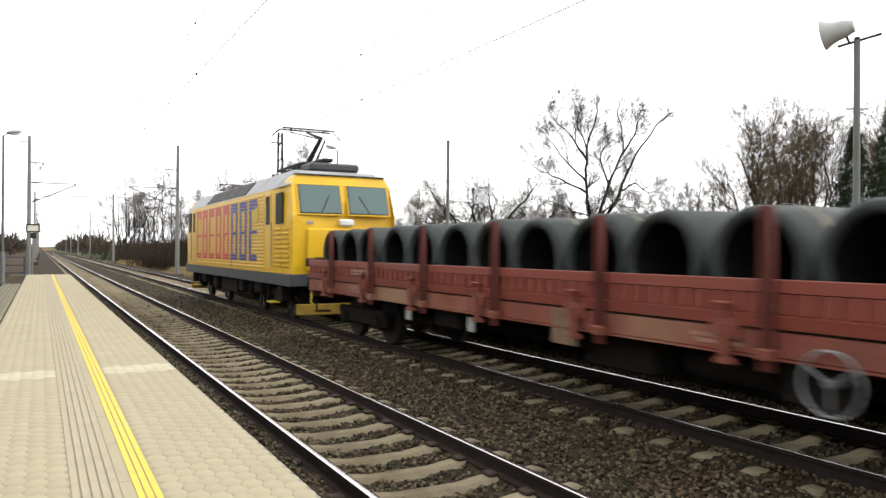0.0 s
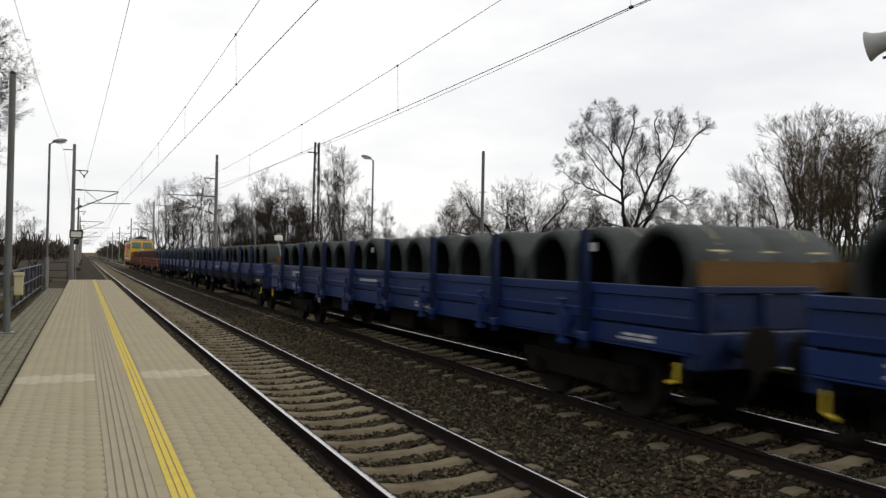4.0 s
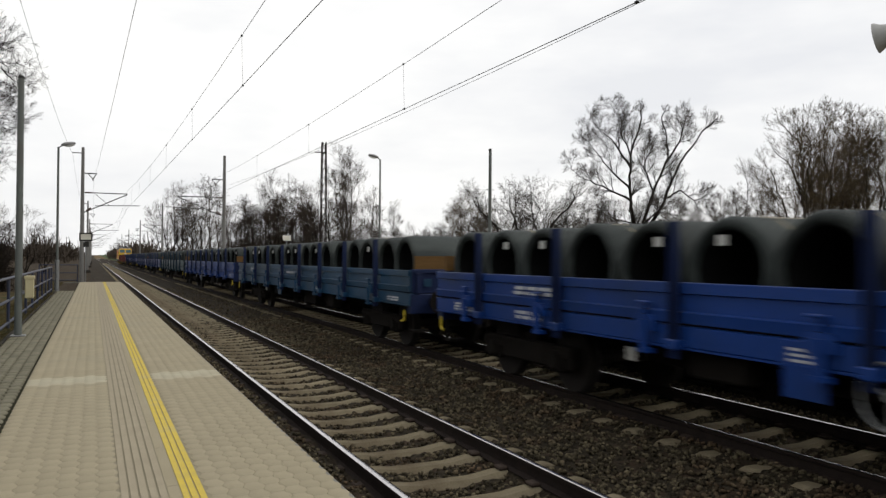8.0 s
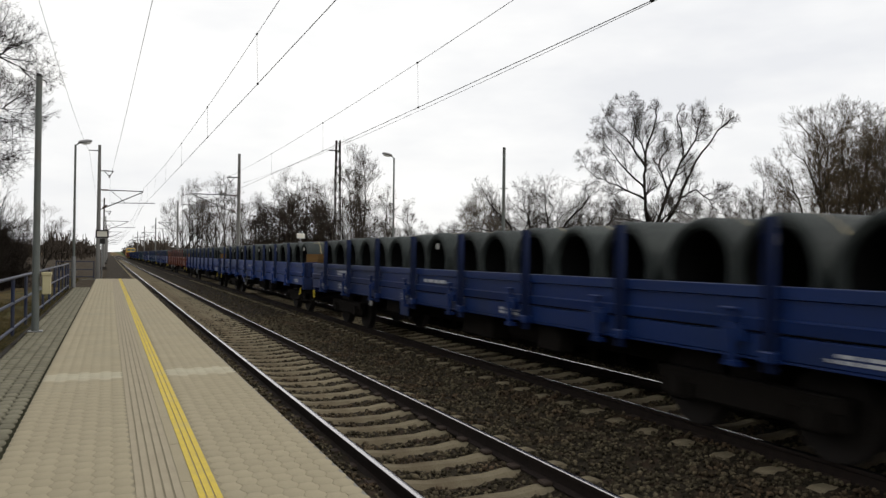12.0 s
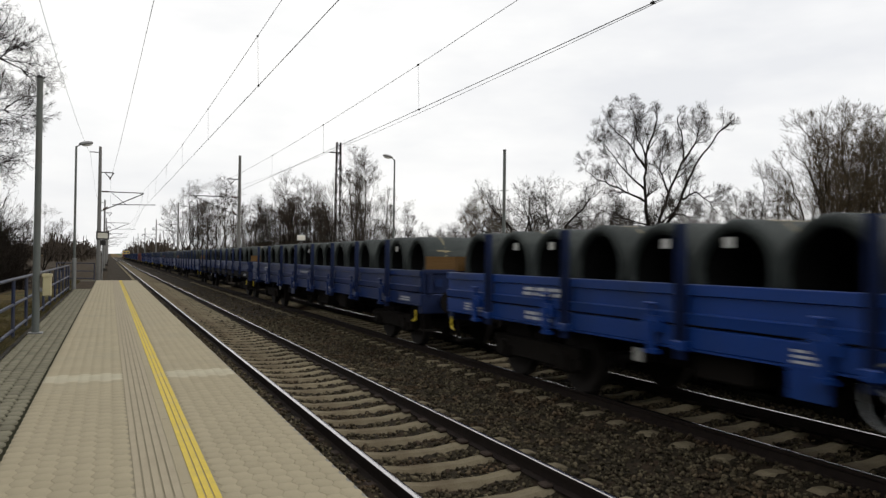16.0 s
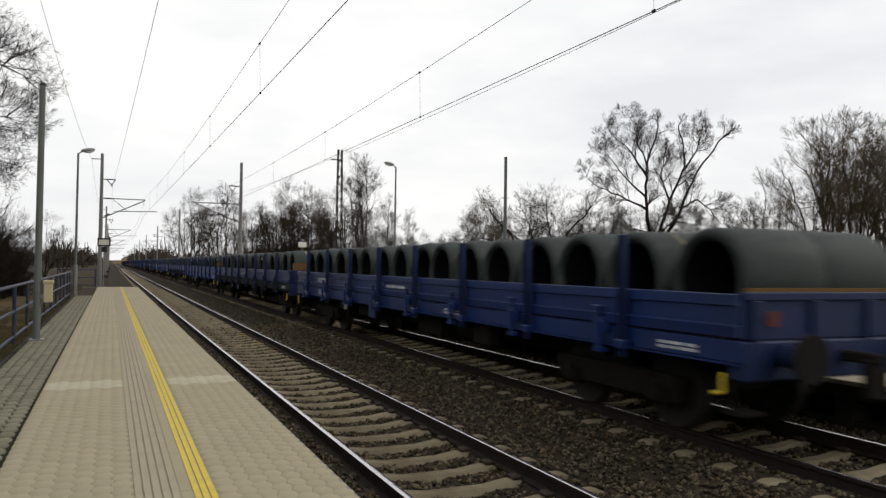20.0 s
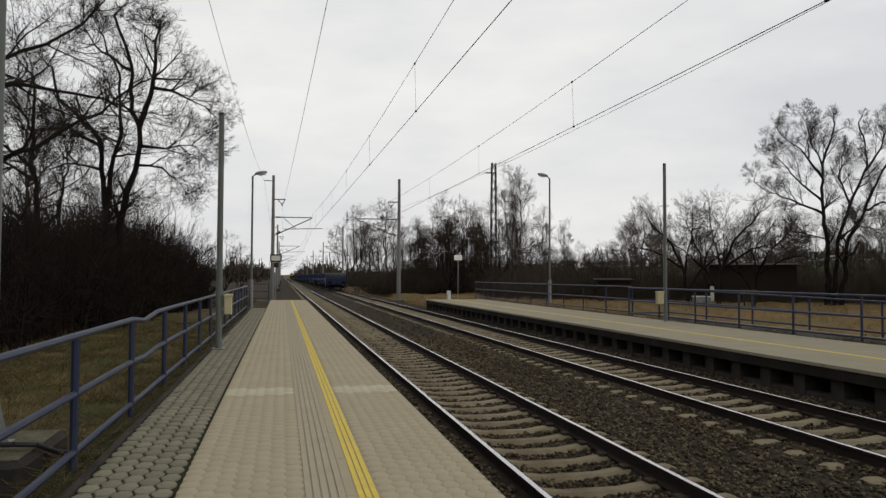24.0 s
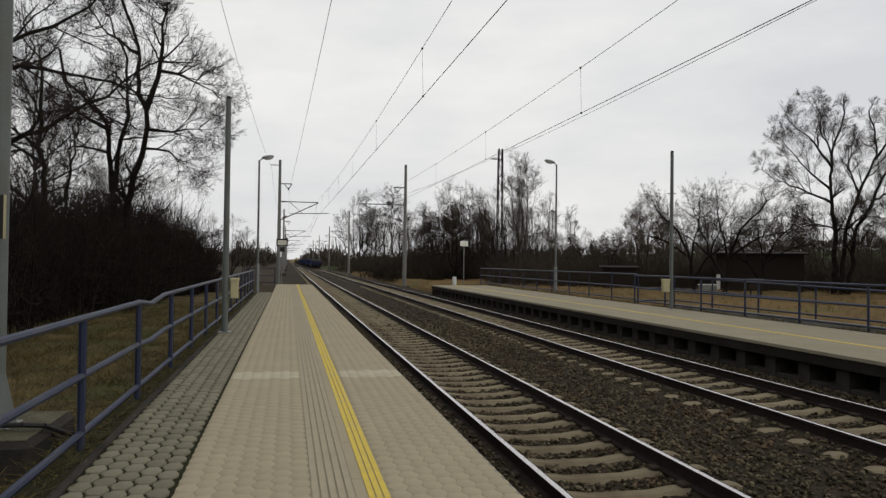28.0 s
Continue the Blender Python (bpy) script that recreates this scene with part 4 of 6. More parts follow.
# ---------------------------------------------------------------- trees and scrub
def grow(seed, stems, levels, r0, tip=0.008, wander=0.2, low=0.34, reach=0.0):
    """A bare tree. stems: polylines from the ground; levels: children, length share, spread in degrees, lift of each order
    of branching; reach: length of the first branches where it does not follow the stem's."""
    g = np.random.default_rng(seed)
    limbs, fine = [], []
    P, D, L, R = [], [], [], []
    n0, share0, ang0, _ = levels[0]
    for si, line in enumerate(stems):
        thick = 1.0 if si == 0 else 0.8
        if isinstance(line[0], float):
            thick, line = line[0], line[1:]
        pts = [np.array(line[0], float)]
        for a, b in zip(line, line[1:]):
            a, b = np.array(a, float), np.array(b, float)
            k = max(1, int(np.linalg.norm(b - a) / 0.5))
            for i in range(1, k + 1):
                pts.append(a + (b - a) * i / k + (g.normal(0, 0.06, 3) if i < k else 0))
        m = len(pts)
        full = sum(np.linalg.norm(b - a) for a, b in zip(pts, pts[1:]))
        rr = r0 * thick * (1 - 0.78 * np.linspace(0, 1, m) ** 0.7)
        limbs += [(*pts[i], *pts[i + 1], rr[i], rr[i + 1]) for i in range(m - 1)]
        for c in range(n0):
            t = 1.0 if c == 0 else g.uniform(low, 1.0)
            i = min(m - 2, int(t * (m - 1)))
            d = pts[i + 1] - pts[i]
            P.append(pts[min(i + 1, m - 1)])
            D.append(d / np.linalg.norm(d))
            L.append((reach or full * share0) * (1.15 - 0.55 * t) * g.uniform(0.75, 1.2))
            R.append(rr[i] * (0.85 if c == 0 else 0.46))
    P, D, L, R = np.array(P), np.array(D), np.array(L), np.array(R)
    spread = np.full(len(P), ang0) * g.uniform(0.5, 1.2, len(P))
    for q in range(len(levels)):
        lift = levels[q][3]
        v = g.normal(0, 1, D.shape)
        v -= D * (v * D).sum(1)[:, None]
        v /= np.linalg.norm(v, axis=1)[:, None] + 1e-6
        a = np.radians(spread)[:, None]
        d = D * np.cos(a) + v * np.sin(a)
        seg = (6, 4, 3, 2, 2)[q] if len(levels) > 3 else (5, 3, 2)[q]
        way, dirs, rads = [P], [], []
        p = P
        for k in range(seg):
            d = d + g.normal(0, wander, d.shape) + np.array([0, 0, lift])
            d /= np.linalg.norm(d, axis=1)[:, None]
            e = p + d * (L / seg)[:, None]
            ra, rb = R * (1 - 0.65 * k / seg), R * (1 - 0.65 * (k + 1) / seg)
            row = np.concatenate([p, e, np.maximum(ra, tip * 0.6)[:, None], np.maximum(rb, tip * 0.5)[:, None]], 1)
            (limbs if q == 0 else fine).extend(row)
            p = e
            way.append(p)
            dirs.append(d)
            rads.append(rb)
        if q + 1 == len(levels):
            break
        n, share, ang, _ = levels[q + 1]
        nP, nD, nL, nR, nS = [], [], [], [], []
        for c in range(n):
            t = np.full(len(P), 0.999) if c == 0 else g.uniform(0.22, 0.999, len(P))
            k = (t * seg).astype(int)
            f = (t * seg - k)[:, None]
            idx = np.arange(len(P))
            W, Q = np.stack(way), np.stack(dirs)
            nP.append(W[k, idx] * (1 - f) + W[k + 1, idx] * f)
            nD.append(Q[k, idx])
            nL.append(L * share * (1.2 - 0.6 * t) * g.uniform(0.7, 1.25, len(P)))
            nR.append(np.stack(rads)[k, idx] * (0.82 if c == 0 else 0.52))
            nS.append(np.full(len(P), ang * (0.5 if c == 0 else 1)) * g.uniform(0.6, 1.25, len(P)))
        P, D, L, R, spread = np.concatenate(nP), np.concatenate(nD), np.concatenate(nL), np.concatenate(nR), np.concatenate(nS)
        R = np.maximum(R, tip)
    return np.array(limbs), np.array(fine)


TREES = {}


def tree_kind(key, bark, twigm, *a, **kw):
    limbs, twigs = grow(*a, **kw)
    la, lb = tubes("trunk", limbs, 6), tubes("crown", twigs, 3)
    for p in la.polygons:
        p.use_smooth = True
    la.materials.append(M[bark])
    lb.materials.append(M[twigm])
    top = float(twigs[:, 5].max())
    TREES[key] = (la, lb, top, len(limbs), len(twigs))


def plant(key, x, y, h, turn, label, name="tree", group="", z=None):
    la, lb, top, _, _ = TREES[key]
    s = h / top
    gz = float(ground_height(np.array([x]), np.array([y]))[0]) - 0.12 if z is None else z
    t = tagged(thing(name, Matrix.Translation((x, y, gz)) @ Matrix.Rotation(radians(turn), 4, "Z") @ Matrix.Scale(s, 4)), label, "tree" if name == "tree" else name, group=group)
    part("trunk", la, None, t)
    part("crown", lb, None, t)
    return t


# old ash on the bank: two stout stems from one stool, each forking high, with long level limbs to the track side
tree_kind("ash", "bark", "twig", 11, [
    [(0.1, 0, 0), (0.36, 0, 5.2), (0.66, 0, 6.5), (1.0, 0.1, 8.2), (0.93, 0.1, 9.1), (0.6, 0.2, 9.7), (0.55, 0.3, 11.9), (0.28, 0.3, 12.8), (-0.2, 0.4, 14.1)],
    [0.6, (0.93, 0.1, 9.0), (1.2, 0, 9.85), (1.5, -0.2, 11.2), (1.57, -0.3, 12.3), (1.76, -0.4, 13.9)],
    [0.9, (-0.1, 0, 0), (-0.47, 0, 5.6), (-0.6, 0, 6.9), (-0.7, 0, 8.2), (-1.0, 0.1, 8.7), (-1.76, 0.3, 9.5), (-2.4, 0.5, 10.0), (-2.7, 0.7, 11.5)],
    [0.55, (-0.4, 0, 5.2), (-0.1, -0.3, 7.5), (0.2, -0.5, 8.6), (0.1, -0.9, 11.0), (-0.6, -1.2, 12.6)],
    [0.32, (1.5, -0.1, 10.8), (2.3, 0.1, 10.8), (3.05, 0.2, 10.5), (3.9, 0.3, 10.2)],
    [0.32, (1.0, 0.1, 8.1), (2.1, -0.3, 8.0), (3.2, -0.5, 8.2)],
    [0.28, (0.8, 0, 7.2), (2.0, 0.5, 7.2), (2.8, 0.9, 6.6)],
    [0.34, (-0.7, 0, 8.0), (-1.9, -0.6, 8.6), (-3.6, -0.9, 8.3)],
    [0.3, (-0.6, 0, 6.9), (-2.0, 0.6, 7.2), (-3.3, 0.9, 6.7)],
    [0.34, (0.55, 0.3, 11.6), (-0.7, 0.6, 12.4), (-1.6, 0.8, 13.6)]],
    [(12, 0.33, 66, 0.05), (8, 0.64, 54, 0.05), (6, 0.64, 48, 0.06), (4, 0.64, 42, 0.06)], 0.28, tip=0.0062, wander=0.16, low=0.2, reach=1.85)
# a tree whose level limbs reach far out to one side
tree_kind("ash_b", "bark", "twig", 23, [
    [(0, 0, 0), (0.1, 0, 3.4), (0.2, 0.2, 7.0), (0.5, 0.1, 11.5)],
    [0.5, (0.1, 0, 4.2), (1.9, 0.2, 5.6), (2.9, 0.2, 6.2), (4.0, 0, 6.9), (5.0, -0.2, 7.9)],
    [0.45, (0.15, 0, 6.6), (1.8, -0.2, 7.4), (3.3, -0.3, 7.3), (4.6, -0.2, 7.0)],
    [0.42, (0.2, 0.1, 7.2), (2.0, 0.3, 8.4), (3.2, 0.4, 9.2), (4.2, 0.4, 10.4)],
    [0.4, (0.3, 0.2, 8.6), (1.6, -0.4, 10.0), (2.8, -0.6, 11.4)],
    [0.45, (0.1, 0, 4.0), (-1.6, 0.5, 5.5), (-2.6, 0.8, 8.6)]],
    [(8, 0.36, 60, 0.04), (7, 0.62, 50, 0.05), (6, 0.64, 46, 0.05), (3, 0.66, 40, 0.05)], 0.23, tip=0.006, wander=0.16, low=0.2, reach=2.2)
# huge willow: three leaning trunks, brooms of fine upswept twigs
tree_kind("willow", "bark", "twig_grey", 5, [
    [(0.1, 0, 0), (0.18, 0, 4.2), (-0.1, 0, 7.2), (-0.1, 0.2, 10.6), (0.75, 0.2, 13.6)],
    [0.85, (0.5, 0, 0), (0.8, 0, 4.6), (1.5, 0, 6.9), (1.9, 0, 8.2), (2.8, 0.2, 10.3), (2.7, 0.2, 12.0), (2.3, 0.1, 13.6)],
    [0.85, (0.9, -0.2, 0), (1.4, 0, 4.6), (2.4, 0, 6.6), (3.1, -0.2, 8.5), (4.2, -0.3, 10.6), (5.3, -0.2, 12.2), (6.1, 0, 12.9)],
    [0.45, (-0.1, 0, 6.9), (-2.3, 0.2, 8.1), (-3.9, 0.3, 8.7), (-4.9, 0.3, 9.6)],
    [0.45, (-0.1, 0.1, 9.6), (-1.3, 0.3, 11.5), (-3.1, 0.5, 13.4)],
    [0.4, (-0.1, 0, 7.8), (-1.9, -0.5, 9.6), (-3.4, -0.8, 11.6)],
    [0.34, (-0.1, 0, 10.4), (-0.9, -0.4, 12.4), (-1.4, -0.6, 14.2)],
    [0.4, (1.7, 0, 7.6), (0.9, -0.5, 9.4), (1.3, -0.8, 11.4)],
    [0.4, (2.7, 0.2, 10.0), (3.7, 0.6, 11.6), (4.2, 0.8, 13.6)],
    [0.4, (2.4, 0, 7.0), (3.8, 0.4, 7.7), (4.8, 0.5, 6.9), (5.6, 0.5, 5.8)],
    [0.34, (1.0, 0, 5.0), (2.0, -0.6, 5.9), (3.4, -0.8, 5.6)],
    [0.3, (0.1, 0, 5.0), (-1.4, 0.4, 5.5), (-2.2, 0.5, 5.0)]],
    [(13, 0.30, 56, 0.08), (8, 0.64, 48, 0.08), (7, 0.64, 44, 0.08), (4, 0.66, 38, 0.08)], 0.27, tip=0.0062, wander=0.11, low=0.2, reach=1.7)
tree_kind("orchard", "bark", "twig_grey", 31, [[(0, 0, 0), (-0.2, 0, 1.8), (-0.9, 0.2, 3.6), (-2.2, 0.2, 5.0)], [0.7, (0, 0, 1.0), (0.9, 0, 2.4), (1.7, 0, 4.6)], [0.6, (-0.2, 0, 1.8), (0.3, 0.4, 4.8)], [0.5, (-0.4, 0, 2.2), (-2.0, 0.2, 3.2), (-3.2, 0.3, 3.4), (-3.9, 0.3, 2.7)], [0.5, (0.7, 0, 2.1), (2.0, -0.2, 3.2), (3.2, -0.3, 3.9)]],
          [(8, 0.42, 62, 0.05), (6, 0.62, 52, 0.05), (5, 0.66, 46, 0.05), (3, 0.7, 40, 0.04)], 0.15, tip=0.006, wander=0.17, reach=1.8)
tree_kind("birch", "bark_pale", "twig_pale", 41, [[(0, 0, 0), (0.1, 0, 4), (0.0, 0.1, 8), (0.1, 0, 11.0)], [0.7, (0.05, 0, 2.6), (0.6, 0.2, 6.0), (0.9, 0.3, 9.0)]],
          [(18, 0.22, 46, 0.10), (7, 0.6, 40, 0.09), (5, 0.66, 36, 0.08), (3, 0.7, 32, 0.06)], 0.11, tip=0.0055, wander=0.11, low=0.2)
tree_kind("alder", "bark", "twig_pale", 47, [[(0, 0, 0), (0.2, 0, 3.0), (0.1, 0.1, 7.5)], [(0.1, 0, 0.6), (-0.8, 0.3, 2.6), (-1.6, 0.2, 6.0)], [(0.1, 0, 0.9), (0.9, -0.3, 2.6), (1.5, -0.2, 6.2)]],
          [(11, 0.36, 46, 0.09), (7, 0.6, 42, 0.07), (5, 0.64, 38, 0.06), (3, 0.7, 32, 0.05)], 0.12, tip=0.006, wander=0.12, low=0.12)
tree_kind("dark_alder", "bark", "brush", 67, [[(0, 0, 0), (0.1, 0, 3.0), (0.0, 0.1, 8.0)], [0.8, (0.1, 0, 0.6), (-0.7, 0.3, 2.6), (-1.3, 0.2, 6.6)], [0.8, (0.1, 0, 0.9), (0.8, -0.3, 2.6), (1.3, -0.2, 6.4)]],
          [(12, 0.34, 52, 0.07), (7, 0.6, 46, 0.06), (6, 0.64, 42, 0.05), (3, 0.72, 36, 0.04)], 0.12, tip=0.0065, wander=0.14, low=0.05)
tree_kind("poplar", "bark_pale", "twig_ochre", 53, [[(0, 0, 0), (0, 0, 3.0), (0.6, 0, 9.0)], [(0, 0, 1.2), (-0.6, 0, 2.6), (-2.4, 0.2, 8.0)], [(0, 0, 1.4), (0.7, 0, 2.4), (2.9, 0.2, 7.5)], [0.7, (0, 0, 1.6), (-0.3, 0.3, 4.0), (-0.9, 0.5, 8.8)]],
          [(12, 0.32, 50, 0.09), (7, 0.62, 44, 0.09), (6, 0.64, 40, 0.08), (4, 0.68, 36, 0.06)], 0.15, tip=0.006, wander=0.11)


def thicket(key, seed, twigm, stems, rad, h, side, thick):
    """A dense clump of thin arching stems with side twigs."""
    g = np.random.default_rng(seed)
    segs, fine = [], []
    for _ in range(stems):
        a, q = g.uniform(0, 6.283), rad * math.sqrt(g.uniform())
        p = np.array([q * math.cos(a), q * math.sin(a), -0.1])
        d = np.array([g.normal(0, 0.3), g.normal(0, 0.3), 1.0])
        L = h * g.uniform(0.4, 1.0) * (1 - 0.35 * (q / rad) ** 2)
        r = thick * g.uniform(0.7, 1.3)
        for i in range(4):
            d = d + g.normal(0, 0.2, 3)
            d /= np.linalg.norm(d)
            e = p + d * L / 4
            segs.append((*p, *e, r, r * 0.85))
            for _ in range(side):
                sd = d + g.normal(0, 0.8, 3)
                sd /= np.linalg.norm(sd)
                ln = L * g.uniform(0.12, 0.34)
                mid = p + (e - p) * g.uniform()
                fine.append((*mid, *(mid + sd * ln), r * 0.7, r * 0.3))
                s2 = sd + g.normal(0, 0.6, 3)
                s2 /= np.linalg.norm(s2)
                b = mid + sd * ln * g.uniform(0.3, 1)
                fine.append((*b, *(b + s2 * ln * 0.7), r * 0.5, r * 0.25))
            p, r = e, r * 0.8
    TREES[key] = tubes("brushwood", segs, 3), tubes("twiggery", fine, 3)
    for me in TREES[key]:
        me.materials.append(M[twigm])


def bush(key, x, y, s, turn, label, group, sz=None):
    gz = float(ground_height(np.array([x]), np.array([y]))[0]) - 0.05
    b = tagged(thing("bush", Matrix.Translation((x, y, gz)) @ Matrix.Rotation(radians(turn), 4, "Z") @ Matrix.Diagonal((s, s, sz or s, 1))), label, "bush", group=group)
    tagged(part("brushwood", TREES[key][0], None, b), kind="stuff")
    tagged(part("twiggery", TREES[key][1], None, b), kind="stuff")
    return b


thicket("dense", 3, "bramble", 170, 2.4, 4.2, 4, 0.022)
thicket("dense_b", 9, "bramble", 170, 2.6, 3.8, 4, 0.022)
thicket("scrub", 15, "twig_pale", 80, 2.8, 3.4, 4, 0.014)
thicket("hedge", 19, "brush", 100, 3.2, 3.4, 4, 0.018)

G = np.random.default_rng(99)
# bank beside the near platform
for i in range(39):
    row = i % 3
    y = 11 + (i // 3) * 3.7 + G.uniform(-0.7, 0.7)
    x = -9.4 - row * 2.7 + 0.035 * max(0, y - 20) + G.uniform(-0.5, 0.5)
    bush("dense" if i % 2 else "dense_b", x, y, G.uniform(1.0, 1.2), G.uniform(0, 360), "dense leafless dark thicket on the bank", "thicket on the bank", G.uniform(1.4, 1.85))
for i in range(9):
    bush("dense", -8.4 + G.uniform(-0.6, 0.4), 32 + 4.2 * i, 1.1, G.uniform(0, 360), "dense leafless dark thicket on the bank", "thicket on the bank", G.uniform(1.3, 1.6))
# unseen thicket behind the viewpoint, added to block low western sky light
for i in range(14):
    bush("dense" if i % 2 else "dense_b", -10.5 - 2.6 * (i % 2) + G.uniform(-0.6, 0.6), 8.0 - 2.6 * i, 1.15, G.uniform(0, 360), "dense leafless dark thicket on the bank", "thicket on the bank", G.uniform(1.5, 1.9))
for i in range(7):
    bush("dense_b", -7.5 - 2.4 * i + G.uniform(-1, 1), 58 + G.uniform(-4, 8), 1.1, G.uniform(0, 360), "dense leafless dark thicket on the bank", "thicket on the bank")
BANK = "tall bare ash with dark limbs on the bank"
plant("ash", -7.3, 36.1, 15.2, 11.4, BANK)
plant("ash_b", -8.35, 20.4, 13.0, 22.3, BANK)
plant("ash_b", -9.6, 33.4, 12.2, 150, BANK)
plant("birch", -10.6, 35.0, 12.5, 40, BANK)
plant("ash", -17.0, 33.0, 14.5, 250, BANK)
plant("ash_b", -13.5, 44.0, 11.0, 10, BANK)
plant("alder", -10.5, 46.0, 8.5, 90, BANK)
plant("alder", -9.2, 52.0, 8.0, 200, BANK)
for x, y, h, a in ((-6.5, 92, 8.0, 0), (-9, 98, 8.5, 80), (-12, 104, 8.0, 140), (-17, 100, 9, 200), (-22, 96, 8, 260), (-5.6, 108, 7.2, 33)):
    plant("alder", x, y, h, a, "bare grey-brown tree in the distance", group="far trees by the near track")

EAST = "bare tree at the meadow's edge"


def spot(az, d):
    return d * math.sin(radians(az)), d * math.cos(radians(az))


# azimuth from the tracks, distance, height, kind, turn
EAST_TREES = [
    (4.7, 176, 17.5, "alder", 0), (5.2, 170, 18.5, "alder", 30), (5.8, 172, 19.0, "alder", 70), (7.2, 166, 19.0, "alder", 140), (7.7, 164, 19.5, "birch", 100), (8.2, 168, 18.0, "alder", 40), (6.5, 180, 16.0, "alder", 100),
    (8.9, 112, 9.6, "dark_alder", 20), (9.5, 104, 9.4, "alder", 60), (10.1, 100, 10.4, "dark_alder", 250), (10.7, 98, 9.6, "dark_alder", 300), (11.2, 98, 11.6, "dark_alder", 30), (11.8, 96, 11.0, "dark_alder", 75),
    (12.3, 96, 13.4, "alder", 95), (12.9, 98, 13.0, "dark_alder", 130), (13.5, 96, 11.4, "dark_alder", 170), (14.2, 96, 10.6, "dark_alder", 190), (12.5, 92, 10.0, "dark_alder", 10),
    (14.9, 94, 10.2, "alder", 110), (15.5, 92, 11.6, "alder", 160), (16.1, 90, 13.2, "alder", 10), (14.4, 98, 12.0, "alder", 70), (13.7, 100, 12.6, "alder", 10), (11.5, 102, 12.2, "alder", 10), (10.3, 104, 10.8, "alder", 80), (17.5, 90, 12.0, "alder", 60), (15.2, 88, 8.6, "dark_alder", 250),
    (17.3, 86, 15.6, "birch", 120), (17.8, 86, 14.8, "birch", 200), (16.8, 88, 10.5, "alder", 40), (18.5, 88, 9.0, "alder", 300), (19.5, 86, 10.6, "birch", 20), (21.0, 90, 9.4, "birch", 300),
    (22.4, 78, 5.6, "orchard", 0), (24.0, 74, 5.4, "orchard", 90), (20.0, 84, 6.0, "orchard", 200),
    (26.6, 72, 8.8, "poplar", 10), (27.5, 74, 7.4, "poplar", 130), (29.9, 60, 8.9, "orchard", -30), (31.9, 60, 9.4, "orchard", 130), (34.2, 62, 7.8, "orchard", 160), (35.6, 84, 9.6, "alder", 15),
    (38.75, 62, 15.3, "willow", -38.75), (36.6, 92, 9.0, "alder", 44), (43.6, 84, 8.6, "alder", 99), (44.9, 80, 9.2, "birch", 150), (46.6, 76, 11.8, "alder", 200),
    (50.4, 60, 13.6, "poplar", 80), (52.0, 62, 14.2, "poplar", 160), (53.8, 62, 13.4, "poplar", 240), (51.2, 72, 12.6, "poplar", 30), (53.0, 74, 13.0, "poplar", 200), (55.2, 66, 13.0, "poplar", 120), (48.6, 80, 9.0, "alder", 60), (47.6, 86, 10.5, "alder", 160), (42.2, 88, 9.5, "alder", 10), (41.0, 86, 8.0, "alder", 220), (57.0, 72, 12.0, "poplar", 300), (58.4, 64, 14.0, "poplar", 20), (61.0, 70, 14.0, "poplar", 99)]
for az, d, h, kind, turn in EAST_TREES:
    x, y = spot(az, d)
    plant(kind, x, y, h, turn, {"willow": "huge old bare willow with several leaning trunks", "orchard": "gnarled bare fruit tree with crooked limbs", "birch": "slender bare birch with fine twigs",
                                "poplar": "bare ochre-twigged poplar with a rounded crown"}.get(kind, EAST), group="trees along the meadow")
for i in range(24):
    az = 5.2 + 12.5 * i / 23 + G.uniform(-0.2, 0.2)
    x, y = spot(az, (150 if az < 7.6 else 94) + G.uniform(0, 10))
    bush("hedge", x, y, G.uniform(1.3, 1.8), G.uniform(0, 360), "tall brown leafless scrub beside the tracks", "scrub along the meadow", G.uniform(1.2, 1.7))
for i in range(76):
    az = 8.4 + 54 * i / 75 + G.uniform(-0.5, 0.5)
    d = G.uniform(84, 104) if az > 16 else G.uniform(100, 116)
    x, y = spot(az, d)
    bush("hedge" if az < 16 and i % 2 == 0 else "scrub", x, y, G.uniform(1.2, 1.7), G.uniform(0, 360), "leafless scrub at the meadow's edge", "scrub along the meadow", G.uniform(1.2, 1.8) if az < 16 else G.uniform(1.0, 1.5))


for i in range(46):
    az = 19.5 + 33 * i / 45 + G.uniform(-0.5, 0.5)
    x, y = spot(az, G.uniform(96, 124))
    plant("birch" if i % 3 == 0 else "alder", x, y, G.uniform(8.0, 12.0) if az > 25 else G.uniform(5.0, 8.0), G.uniform(0, 360), EAST, group="trees along the meadow")
for i in range(66):
    az = 17 + 46 * i / 65 + G.uniform(-0.4, 0.4)
    x, y = spot(az, G.uniform(69, 82))
    bush("hedge" if i % 3 else "scrub", x, y, G.uniform(1.0, 1.3), G.uniform(0, 360), "dark leafless hedge behind the meadow", "hedge behind the meadow", G.uniform(1.0, 1.6))


def conifer(x, y, h, label):
    g = np.random.default_rng(int(h * 100))
    t = tagged(thing("conifer", pose(x, y, -0.7)), label, "tree")
    part("trunk", rods(((0, 0, 0), (0, 0, h * 0.97), 0.16, 0.02), n=8), M["bark"], t)
    segs = []
    for _ in range(900):
        f = g.uniform(0.06, 1) ** 0.9
        z = h * f
        rad = 0.26 * h * (1 - f) ** 0.85 + 0.1
        a = g.uniform(0, 6.283)
        e = np.array([rad * math.cos(a), rad * math.sin(a), z - 0.25 * rad])
        s = np.array([0, 0, z])
        segs.append((*s, *e, 0.012, 0.006))
        for _ in range(7):
            q = s + (e - s) * g.uniform(0.3, 1)
            w = g.normal(0, 0.16, 3)
            segs.append((*q, *(q + w), 0.025, 0.004))
    part("foliage", tubes("foliage", segs, 3), M["needle"], t)


